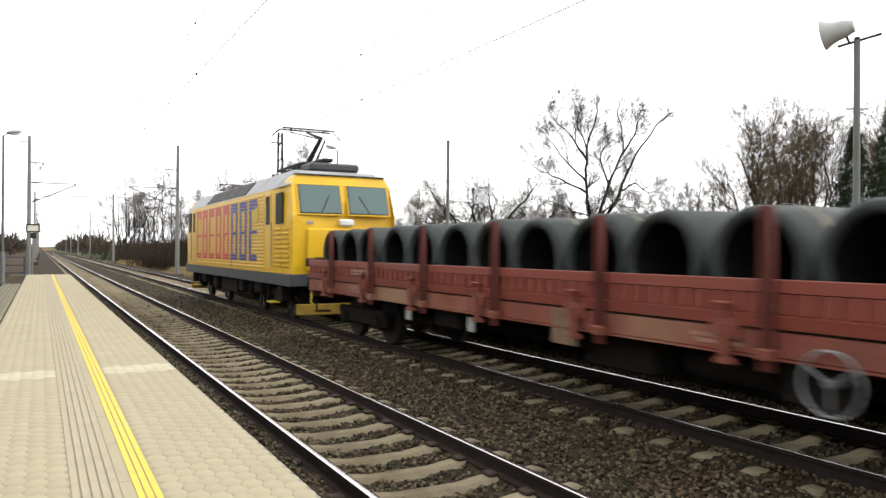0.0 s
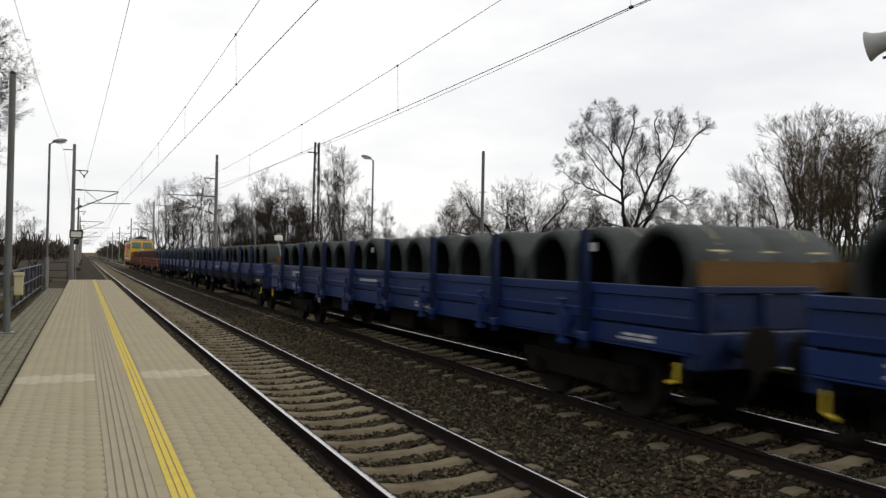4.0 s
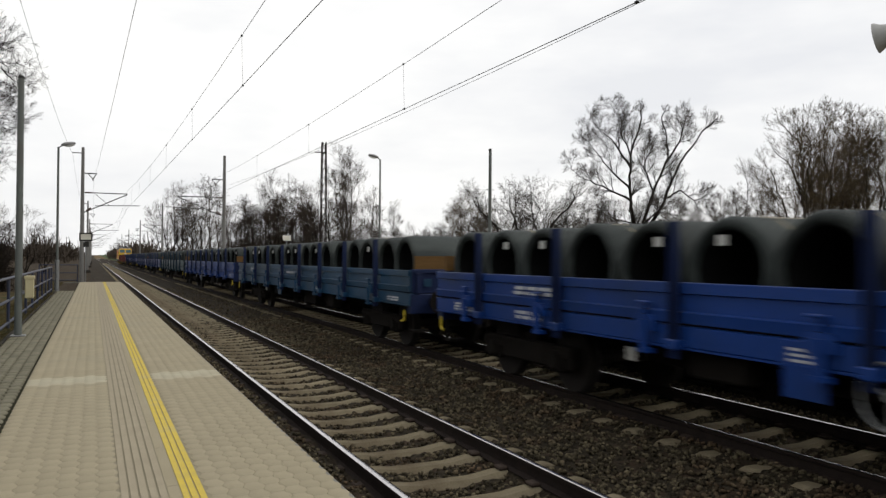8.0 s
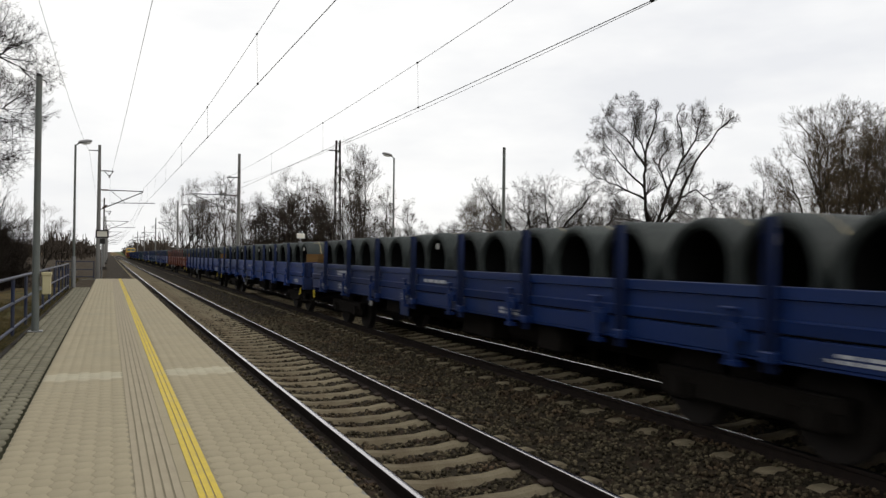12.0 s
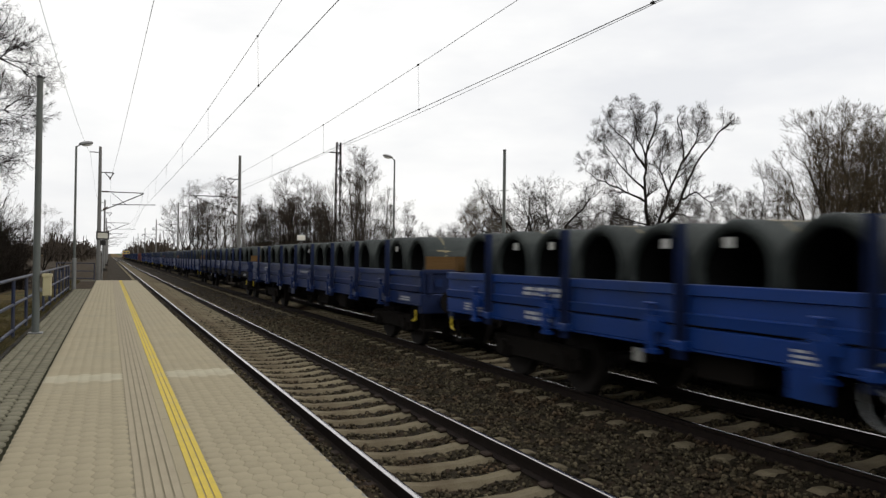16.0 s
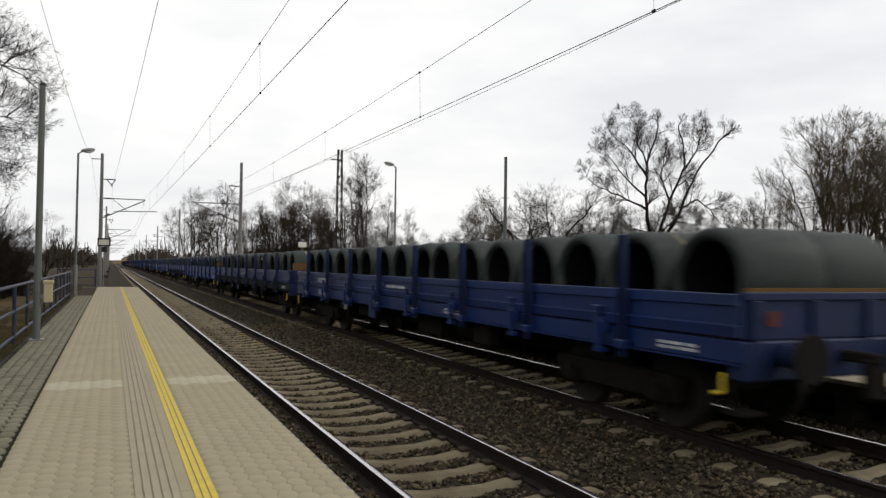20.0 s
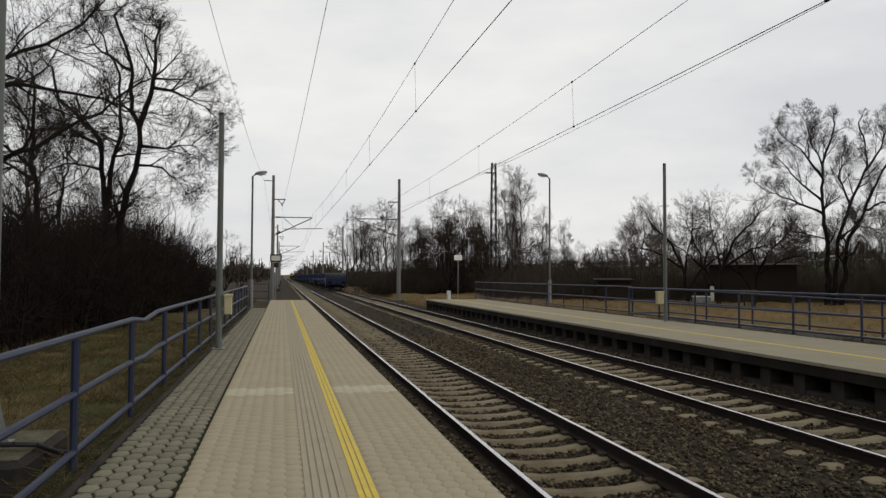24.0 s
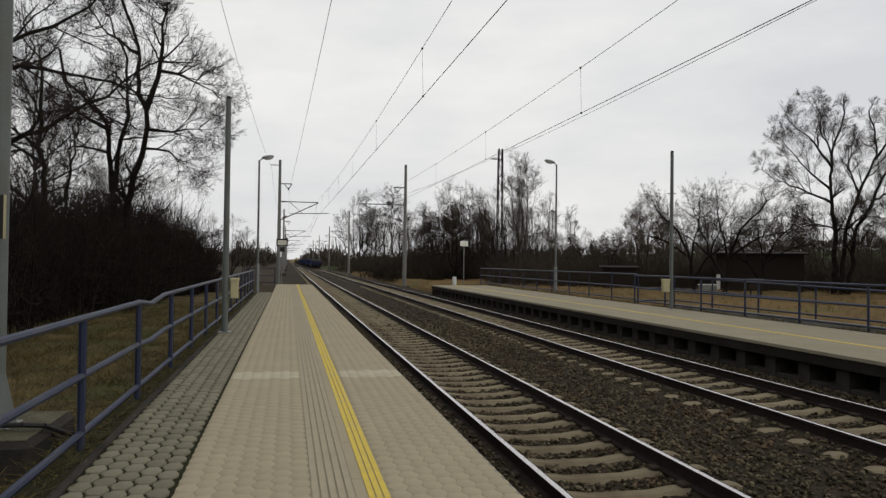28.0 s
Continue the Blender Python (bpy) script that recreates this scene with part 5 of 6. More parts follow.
for az, d, h in ((56.4, 58, 10.6), (58.4, 57, 11.4)):
    x, y = spot(az, d)
    conifer(x, y, h, "dark green spruce among bare trees")


def build_grass():
    """Tufts of blades on both sides."""
    g = np.random.default_rng(4)

    def tufts(segs, n, x0, x1, y0, y1, h, level=None, wide=0.006):
        for _ in range(n):
            x, y = g.uniform(x0, x1), g.uniform(y0, y1)
            z = level if level is not None else float(ground_height(np.array([x]), np.array([y]))[0])
            k = g.uniform(0.5, 1.3)
            for _ in range(7):
                w = g.normal(0, 0.08, 2)
                hh = h * k * g.uniform(0.4, 1.1)
                e = g.normal(0, 0.10, 2)
                segs.append((x + w[0], y + w[1], z - 0.02, x + w[0] + e[0], y + w[1] + e[1], z + hh, wide, 0.002))

    bank, meadow = [], []
    tufts(bank, 3800, -8.5, -1.75, 3.5, 32, 0.15, None, 0.004)
    tufts(bank, 900, -1.62, -1.42, 3.5, 33, 0.05, -0.03, 0.003)
    tufts(bank, 260, 12.28, 12.6, 4, 46, 0.09, 0.0)
    tufts(bank, 700, -4, -0.9, 46, 70, 0.3)
    tufts(meadow, 2600, 14, 44, 14, 66, 0.24, None, 0.009)
    tufts(meadow, 700, 8.9, 14, 46.5, 75, 0.28)
    for segs, m, lab in ((bank, "blade_dull", "short dull grass and weeds along the bank"), (meadow, "blade", "tufts of dry yellow winter grass")):
        me = tubes("grass_tufts", segs, 3)
        me.materials.append(M[m])
        tagged(new("grass_tufts", me), lab, "grass", kind="stuff")


build_grass()


# ---------------------------------------------------------------- sheds and far things
def shed(x, y, w, d, h, turn, label):
    s = tagged(thing("shed", pose(x, y, -0.65, 0, 0, turn)), label, "shed")
    part("wall", boxes((-w / 2, w / 2, -d / 2, -d / 2 + 0.08, 0, h)), M["shed_wood"], s)
    part("wall", boxes((-w / 2, w / 2, d / 2 - 0.08, d / 2, 0, h)), M["shed_wood"], s)
    part("wall", boxes((-w / 2, -w / 2 + 0.08, -d / 2 + 0.08, d / 2 - 0.08, 0, h)), M["shed_wood"], s)
    part("wall", boxes((w / 2 - 0.08, w / 2, -d / 2 + 0.08, d / 2 - 0.08, 0, h)), M["shed_wood"], s)
    k = int(w / 0.16)
    board = solid(boxes((0.01, w / k - 0.01, -d / 2 - 0.02, -d / 2 - 0.002, 0.02, h - 0.02), chamfer=0.004), "board")
    for i in range(k):
        o = part("board", board, M["shed_wood"], s)
        o.matrix_basis = pose(-w / 2 + i * w / k, 0, 0)
    r = part("roof", boxes((-w / 2 - 0.3, w / 2 + 0.3, -d / 2 - 0.35, d / 2 + 0.3, 0, 0.09)), M["shed_roof"], s)
    r.matrix_basis = pose(0, 0, h + 0.08, 3.0, 0, 0)
    return s


x, y = spot(11.88 + 22.2, 68)
s = shed(x, y, 6.6, 3.0, 3.05, -30, "low dark timber shed with a flat roof in the meadow")
part("plank", boxes((-3.25, -2.95, -1.75, -1.66, 0, 1.35)), M["white_paint"], s, "pale board leaning on the wall")
x, y = spot(11.88 + 12.7, 68)
shed(x, y, 2.7, 2.0, 1.75, -20, "small dark lean-to shed in the meadow")
x, y = spot(11.88 + 20.6, 52)
kn = tagged(thing("kennel", pose(x + 1.6, y, -0.65, 0, 0, -30)), "small dark hutch with a sloping roof", "hutch")
part("body", boxes((-0.35, 0.35, -0.3, 0.3, 0.5, 1.1), chamfer=0.02), M["shed_wood"], kn)
for a in (-0.3, 0.3):
    part("leg", boxes((a - 0.04, a + 0.04, -0.25, 0.25, 0, 0.5)), M["shed_wood"], kn)
r = part("roof", boxes((-0.5, 0.5, -0.45, 0.45, 0, 0.05)), M["shed_roof"], kn)
r.matrix_basis = pose(0, 0, 1.15, 10, 0, 0)
x, y = spot(11.88 + 18.9, 60)
cr = tagged(thing("crate", pose(x, y, -0.65, 0, 0, -20)), "pale box with a lid standing in the grass", "crate")
part("body", boxes((-0.6, 0.6, -0.35, 0.35, 0, 0.62), chamfer=0.02), M["concrete"], cr)
part("lid", boxes((-0.66, 0.66, -0.41, 0.41, 0.62, 0.68), chamfer=0.01), M["white_paint"], cr)
cb = tagged(thing("pole_foundation", pose(-2.45, 7.2, -0.05)), "rough weathered concrete block carrying the pole", "foundation")
part("block", boxes((-0.55, 0.52, -0.65, 0.65, -0.75, 0.0), chamfer=0.05), M["concrete_dark"], cb)
part("top_slab", boxes((-0.5, 0.47, -0.6, 0.6, 0.0, 0.012), chamfer=0.004), M["block_top"], cb)
hose = [(-2.3, 7.0, 0.0), (-2.1, 6.9, 0.02), (-1.95, 6.95, 0.0), (-1.85, 7.2, -0.12), (-1.75, 7.7, -0.25), (-1.62, 8.3, -0.35)]
tagged(part("cable", rods(*[(a, b, 0.022) for a, b in zip(hose, hose[1:])]), M["black"]), "black cable lying over the concrete block", "cable")


def pylon(x, y, h):
    p = tagged(thing("pylon", pose(x, y, 0)), "distant steel power pylon", "pylon", group="far pylons")
    segs = []
    for s in (-1, 1):
        segs.append((s * 3, 0, 0, s * 0.8, 0, h, 0.22, 0.18))
        for i in range(9):
            w0, w1 = 3 - 2.2 * i / 9, 3 - 2.2 * (i + 1) / 9
            segs.append((s * w0, 0, h * i / 9, -s * w1, 0, h * (i + 1) / 9, 0.12, 0.12))
    for z, w in ((h, 5), (h * 0.86, 8)):
        segs.append((-w, 0, z, w, 0, z, 0.2, 0.2))
    part("frame", tubes("frame", segs, 4), M["galv"], p)


for az, d in ((24.6, 700), (25.3, 690)):
    x, y = spot(az, d)
    pylon(x, y, 30)

# woods far off along the horizon
def far_woods():
    g = np.random.default_rng(21)
    segs = []
    for _ in range(2600):
        az = radians(g.choice([g.uniform(-40, -0.8), g.uniform(-4, 4), g.uniform(0.8, 75)]))
        d = g.uniform(260, 900)
        x, y = d * math.sin(az), d * math.cos(az)
        if -8 < x < 12:
            continue
        z = float(ground_height(np.array([x]), np.array([y]))[0])
        h = g.uniform(5, 11)
        segs.append((x, y, z, x, y, z + h * 0.5, 0.3, 0.2))
        for _ in range(10):
            w = g.normal(0, 1, 3) * (1.8, 1.8, 0.28 * h)
            segs.append((x, y, z + h * 0.3, x + w[0], y + w[1], z + h * 0.62 + w[2] * 0.6, 0.25, 0.12))
    me = tubes("far_woods", segs, 3)
    me.materials.append(M["twig_pale"])
    tagged(new("far_woods", me), "line of bare woods far off at the horizon", "woods", kind="stuff")


far_woods()


# ---------------------------------------------------------------- rolling stock
def wheel_mesh(r):
    bm = bmesh.new()
    for s in (-1, 1):
        a = s * 0.75
        rod(bm, (a - 0.065, 0, 0), (a + 0.065, 0, 0), r, n=28)
        rod(bm, (a - s * 0.085, 0, 0), (a - s * 0.055, 0, 0), r + 0.03, n=28)
    rod(bm, (-1.0, 0, 0), (1.0, 0, 0), 0.085, n=12)
    return solid(bm, "wheelset")


def disc_marks(r):
    bm = bmesh.new()
    for s in (-1, 1):
        a = s * 0.818
        for k in range(6):
            t = k * math.pi / 3
            g = bmesh.ops.create_cube(bm, size=1, matrix=Matrix.Translation((a, math.cos(t) * r * 0.55, math.sin(t) * r * 0.55)) @ Matrix.Rotation(t, 4, "X") @ Matrix.Diagonal((0.012, r * 0.55, 0.06, 1)))
    return solid(bm, "web_ribs")




def one_wheel(s, r):
    """A wheel with its flange on the inner side and a dished web."""
    a = s * 0.75
    bm = rods(((a - 0.065, 0, 0), (a + 0.065, 0, 0), r), ((a - s * 0.085, 0, 0), (a - s * 0.055, 0, 0), r + 0.03), n=28)
    rod(bm, (a + s * 0.06, 0, 0), (a + s * 0.10, 0, 0), r * 0.42, r * 0.3, n=20)
    return solid(bm, "wheel")


WHEELS = [one_wheel(s, 0.46) for s in (-1, 1)]
AXLE = solid(rods(((-1.0, 0, 0), (1.0, 0, 0), 0.085), n=12), "axle")
for me in WHEELS + [AXLE]:
    me.materials.append(M["wheel"])


def bogie_side():
    """One cast side frame with axle boxes and springs."""
    bm = bmesh.new()
    box(bm, -1.09, -0.93, -1.25, 1.25, 0.50, 0.66, 0.02)
    box(bm, -1.09, -0.93, -0.6, 0.6, 0.34, 0.62, 0.03)
    for y in (-0.9, 0.9):
        box(bm, -1.11, -0.91, y - 0.17, y + 0.17, 0.30, 0.60, 0.03)
        rod(bm, (-1.05, y, 0.46), (-1.15, y, 0.46), 0.12, n=14)
        for dy in (-0.27, 0.27):
            rod(bm, (-1.01, y + dy, 0.36), (-1.01, y + dy, 0.60), 0.075, n=10)
    return solid(bm, "side_frame")


SIDE = bogie_side()
SIDE.materials.append(M["under"])
BOLSTER = solid(boxes((-0.95, 0.95, -0.22, 0.22, 0.45, 0.78), chamfer=0.03), "bolster")
BOLSTER.materials.append(M["under"])


def coil_mesh():
    """A roll of wire rod lying across the wagon: thick ring with soft edges, slightly out of round."""
    bm = bmesh.new()
    n = 40
    ro, ri, hl = 0.572, 0.425, 1.16
    prof = [(-hl + 0.05, ri), (-hl, ri + 0.03), (-hl - 0.01, (ri + ro) / 2), (-hl, ro - 0.04), (-hl + 0.06, ro - 0.006), (-0.4, ro + 0.004), (-0.02, ro), (0.0, ro - 0.012), (0.02, ro),
            (0.4, ro + 0.004), (hl - 0.06, ro - 0.006), (hl, ro - 0.04), (hl + 0.01, (ri + ro) / 2), (hl, ri + 0.03), (hl - 0.05, ri)]
    g = np.random.default_rng(3)
    wob = [1 + 0.012 * math.sin(2 * t + 1) + 0.006 * math.sin(5 * t) for t in np.linspace(0, 2 * math.pi, n, endpoint=False)]
    rr = [[bm.verts.new((x, r * wob[i] * math.cos(t), r * wob[i] * math.sin(t) * (0.985))) for i, t in enumerate(np.linspace(0, 2 * math.pi, n, endpoint=False))] for x, r in prof]
    k = len(prof)
    for a in range(k):
        p, q = rr[a], rr[(a + 1) % k]
        for i in range(n):
            f = bm.faces.new((p[i], p[(i + 1) % n], q[(i + 1) % n], q[i]))
            f.smooth = True
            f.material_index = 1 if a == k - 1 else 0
    bmesh.ops.recalc_face_normals(bm, faces=bm.faces)
    # dark disc added half-way in, to stop light showing through the bore
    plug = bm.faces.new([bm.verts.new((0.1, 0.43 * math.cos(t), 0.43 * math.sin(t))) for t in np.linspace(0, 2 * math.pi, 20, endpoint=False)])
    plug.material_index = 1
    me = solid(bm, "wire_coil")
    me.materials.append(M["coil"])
    me.materials.append(M["coil_bore_shade"])
    return me


def band_mesh():
    bm = bmesh.new()
    n = 32
    for x in (-0.72, 0.66):
        for t0 in range(n):
            a, b = 2 * math.pi * t0 / n, 2 * math.pi * (t0 + 1) / n
            v = [bm.verts.new((x + dx, 0.580 * math.cos(t), 0.580 * math.sin(t) * 0.99)) for t, dx in ((a, -0.012), (b, -0.012), (b, 0.012), (a, 0.012))]
            bm.faces.new(v)
    for t in (0.35, 2.2):
        v = [bm.verts.new((x, 0.581 * math.cos(t + d), 0.581 * math.sin(t + d) * 0.99)) for x, d in ((-0.9, -0.02), (0.9, -0.02), (0.9, 0.02), (-0.9, 0.02))]
        bm.faces.new(v)
    return solid(bm, "strapping")


COIL, BAND = coil_mesh(), band_mesh()
BAND.materials.append(M["band"])
STAKES = [-7.75 + 2.214 * i for i in range(8)]
HALF, FLOOR, BTOP = 9.5, 1.185, 1.635


def lettering(bm, x, y0, y1, z0, z1, rows, seed):
    """Worn stencilled lines that cannot be read: short bars."""
    g = np.random.default_rng(seed)
    h = (z1 - z0) / rows
    for r in range(rows):
        y = y0
        while y < y1 - 0.05:
            w = min(g.uniform(0.08, 0.28), y1 - y)
            box(bm, x - 0.004, x, y, y + w, z0 + r * h + h * 0.18, z0 + (r + 1) * h - h * 0.18)
            y += w + g.uniform(0.02, 0.07)
    return bm


def upright(outline, z0, z1):
    """An outline in x and y, drawn up along z."""
    bm = bmesh.new()
    a = [bm.verts.new((x, y, z0)) for x, y in outline]
    b = [bm.verts.new((x, y, z1)) for x, y in outline]
    for i in range(len(a)):
        j = (i + 1) % len(a)
        bm.faces.new((a[i], a[j], b[j], b[i]))
    bm.faces.new(a)
    bm.faces.new(b)
    bmesh.ops.recalc_face_normals(bm, faces=bm.faces)
    return bm


def slab(outline, x0, x1, yo):
    """An outline in y and z, drawn out along x."""
    bm = bmesh.new()
    a = [bm.verts.new((x0, yo + y, z)) for y, z in outline]
    b = [bm.verts.new((x1, yo + y, z)) for y, z in outline]
    for i in range(len(a)):
        j = (i + 1) % len(a)
        bm.faces.new((a[i], a[j], b[j], b[i]))
    bm.faces.new(a)
    bm.faces.new(b)
    bmesh.ops.recalc_face_normals(bm, faces=bm.faces)
    return bm


def latch_mesh(s):
    """A drop latch: slim stem, a clamp with two cheeks over the hinge, a bent arm and a foot under the sill."""
    bm = slab([(0.34, BTOP - 0.36), (0.40, BTOP - 0.36), (0.39, BTOP - 0.24), (0.35, BTOP - 0.24)], *sorted((s * 1.425, s * 1.465)), 0.0)
    for o, x0, x1 in (([(0.26, -0.37), (0.46, -0.36), (0.52, -0.44), (0.50, -0.54), (0.44, -0.55), (0.42, -0.46), (0.32, -0.46), (0.28, -0.55), (0.21, -0.54), (0.21, -0.43)], 1.386, 1.455),
                      ([(0.33, -0.42), (0.42, -0.42), (0.38, -0.62), (0.37, -0.74), (0.28, -0.74), (0.29, -0.60)], 1.456, 1.50),
                      ([(0.24, -0.78), (0.42, -0.78), (0.40, -0.73), (0.26, -0.73)], 1.40, 1.51)):
        q = slab([(y, BTOP + z) for y, z in o], *sorted((s * x0, s * x1)), 0.0)
        me = solid(q, "piece")
        bm.from_mesh(me)
        bpy.data.meshes.remove(me)
    return solid(bm, "board_latch")


def flat_wagon(key, paint, ribbed, label, tags, planks, seed):
    g = np.random.default_rng(seed)
    w = tagged(thing("flat_wagon"), label, "wagon", group="wagons of the goods train")
    P = M[paint]
    S = M["sill_dark"] if key in ("blue", "soot") else M["sill_worn"] if key == "red" else P
    RIB = {s: solid(boxes((*sorted((s * 1.407, s * 1.37)), -0.05, 0.05, BTOP - 0.30, BTOP - 0.12), chamfer=0.008), "rib") for s in (-1, 1)}
    K = M[{"wagon_red": "stake_red", "wagon_rust": "stake_red", "wagon_green": "stake_green"}.get(paint, "stake_blue")]
    CAP = {s: solid(boxes((*sorted((s * 1.43, s * 1.49)), 0.28, 0.46, BTOP - 0.245, BTOP - 0.215), chamfer=0.008), "latch_handle") for s in (-1, 1)}
    LATCH = {s: latch_mesh(s) for s in (-1, 1)}
    # underframe
    # floor in underframe black, so the gap below the boards reads as shade
    part("floor", boxes((-1.295, 1.295, -HALF + 0.05, HALF - 0.05, FLOOR - 0.06, FLOOR)), M["under"], w)
    for s in (-1, 1):
        x0, x1 = sorted((s * 1.30, s * 1.385))
        part("side_sill", boxes((x0, x1, -HALF, HALF, 0.955, FLOOR - 0.005), chamfer=0.012), S, w)
        part("lower_flange", boxes((*sorted((s * 1.24, s * 1.40)), -HALF + 0.02, HALF - 0.02, 0.935, 0.955)), S, w)
    part("centre_sill", boxes((-0.32, 0.32, -8.9, 8.9, 0.72, 1.10), (-0.28, 0.28, -5.2, 5.2, 0.52, 0.72), chamfer=0.02), M["under"], w)
    for nm, q in (("brake_cylinder", (-1.1, -0.5, -1.6, -0.4, 0.5, 0.92)), ("equipment_box", (0.4, 1.1, 0.3, 1.7, 0.45, 0.9)), ("equipment_box", (-1.2, -0.9, 2.6, 3.4, 0.62, 0.93)), ("brake_lever", (-1.25, -1.0, -3.9, -3.3, 0.55, 0.93))):
        part(nm, boxes(q, chamfer=0.03), M["under"], w)
    part("air_reservoir", rods(((-0.75, -3.0, 0.72), (-0.75, -1.9, 0.72), 0.2), n=16), M["under"], w)
    # boards
    cuts = [-HALF] + STAKES + [HALF]
    for s in (-1, 1):
        for a, b in zip(cuts, cuts[1:]):
            y0, y1 = a + 0.03, b - 0.03
            xo = s * 1.37
            sec = [(xo - s * 0.04, FLOOR + 0.02), (xo + s * 0.03, FLOOR + 0.025), (xo + s * 0.045, BTOP - 0.335), (xo + s * 0.05, BTOP - 0.315), (xo, BTOP - 0.30), (xo, BTOP - 0.125), (xo + s * 0.035, BTOP - 0.112), (xo + s * 0.035, BTOP - 0.006), (xo + s * 0.028, BTOP), (xo - s * 0.045, BTOP), (xo - s * 0.05, BTOP - 0.07), (xo - s * 0.04, BTOP - 0.08)]
            board = part("side_board", prism("side_board", sec, y0, y1), P, w)
            if ribbed:
                n = max(2, int((y1 - y0) / 0.21))
                for i in range(n):
                    rb = part("rib", RIB[s], P, board)
                    rb.matrix_basis = pose(0, y0 + (i + 0.5) * (y1 - y0) / n, 0)
        for y in STAKES:
            xo = s * 1.43
            part("stake", upright([(xo, y - 0.055), (xo + s * 0.075, y - 0.055), (xo + s * 0.075, y - 0.042), (xo + s * 0.02, y - 0.036), (xo + s * 0.02, y + 0.036), (xo + s * 0.075, y + 0.042), (xo + s * 0.075, y + 0.055), (xo, y + 0.055)], 0.84, 2.27), K, w)
            part("stake_pocket", boxes((*sorted((s * 1.386, s * 1.515)), y - 0.075, y + 0.075, 0.93, 1.04), chamfer=0.012), S, w)
            la = part("board_latch", LATCH[s], S, w)
            la.matrix_basis = pose(0, y + 0.12, 0)
            part("latch_handle", CAP[s], P, la)
    # ends
    for e in (-1, 1):
        y0, y1 = sorted((e * HALF, e * (HALF - 0.07)))
        # ends take the darker stake tone instead of the board paint
        part("end_board", boxes((-1.33, 1.33, y0, y1, FLOOR, BTOP + 0.02), (-1.33, 1.33, *sorted((e * HALF, e * (HALF + 0.03))), BTOP - 0.06, BTOP + 0.02),
                                *[(x - 0.05, x + 0.05, *sorted((e * HALF, e * (HALF + 0.05))), FLOOR, BTOP - 0.06) for x in (-1.2, -0.4, 0.4, 1.2)], chamfer=0.008), K, w)
        part("headstock", boxes((-1.36, 1.36, *sorted((e * (HALF + 0.02), e * (HALF - 0.2))), 0.78, FLOOR - 0.01), chamfer=0.02), K, w)
        part("end_plank", boxes((-1.25, 1.25, *sorted((e * (HALF - 0.03), e * (HALF - 0.1))), BTOP + 0.022, BTOP + (0.28 if planks else 0.06))), M["plank"], w, "brown timber plank at the wagon's end")
        part("coupling", boxes((-0.06, 0.06, *sorted((e * HALF, e * (HALF + 0.45))), 0.95, 1.06), (-0.1, 0.1, *sorted((e * (HALF + 0.3), e * (HALF + 0.42))), 0.6, 1.0), chamfer=0.02), M["under"], w)
        for x in (-0.875, 0.875):
            b = part("buffer", rods(((x, e * (HALF + 0.02), 1.03), (x, e * (HALF + 0.36), 1.03), 0.115), n=16), K, w)
            part("buffer_plate", rods(((x, e * (HALF + 0.36), 1.03), (x, e * (HALF + 0.40), 1.03), 0.24), n=20), M["under"], b)
            part("step", boxes((x * 1.28 - 0.16, x * 1.28 + 0.16, *sorted((e * (HALF - 0.1), e * (HALF - 0.35))), 0.42, 0.455), (x * 1.28 - 0.16, x * 1.28 - 0.13, *sorted((e * (HALF - 0.2), e * (HALF - 0.24))), 0.45, 0.8)), M["under"], w)
        for s in (-1, 1):
            part("uncoupling_lever", rods(((s * 1.40, e * (HALF - 0.22), 0.66), (s * 1.40, e * (HALF - 0.22), 0.85), 0.022), ((s * 1.40, e * (HALF - 0.22), 0.66), (s * 1.42, e * (HALF - 0.34), 0.63), 0.02)), M["hand_yellow"], w, "yellow lever")
            part("tail_plate", boxes((s * 1.02 - 0.075, s * 1.02 + 0.075, *sorted((e * (HALF + 0.055), e * (HALF + 0.065))), 1.32, 1.47)), M["tail_red"] if key == "last" and e < 0 else P, w)
    # running gear
    for e in (-1, 1):
        bg = part("bogie", BOLSTER, None, w)
        bg.matrix_basis = pose(0, e * 7.0, 0)
        for turn in (0, 180):
            sf = part("side_frame", SIDE, None, bg)
            sf.matrix_basis = pose(0, 0, 0, 0, 0, turn)
        for y in (-0.9, 0.9):
            for nm, me in (("axle", AXLE), ("wheel", WHEELS[0]), ("wheel", WHEELS[1])):
                part(nm, me, None, bg).matrix_basis = pose(0, y, 0.46)
    # markings
    for s in (-1, 1):
        xs = s * 1.405
        bm = bmesh.new()
        for y0, y1, z0, z1, r in ((5.75, 6.75, 1.35, 1.49, 2), (-0.35, 0.75, 1.37, 1.46, 1), (8.1, 8.75, 1.0, 1.14, 3), (-8.9, -8.3, 1.0, 1.1, 2), (-3.0, -2.4, 1.0, 1.12, 2), (6.0, 6.7, 1.0, 1.14, 2)):
            if key in ("red", "rust") and z0 > 1.3 and y0 < 5:
                continue
            if s < 0:
                lettering(bm, xs if z0 > 1.3 else -1.387, y0, y1, z0, z1, r, int(seed * 10 + y0 * 3 + 100))
            else:
                lettering(bm, xs + 0.004 if z0 > 1.3 else 1.391, -y1, -y0, z0, z1, r, int(seed * 10 + y0 * 3 + 100))
        tagged(part("stencilling", bm, M["stencil_tan"] if key in ("red", "rust") else M["stencil"], w), "worn pale stencilled markings", kind="stuff")
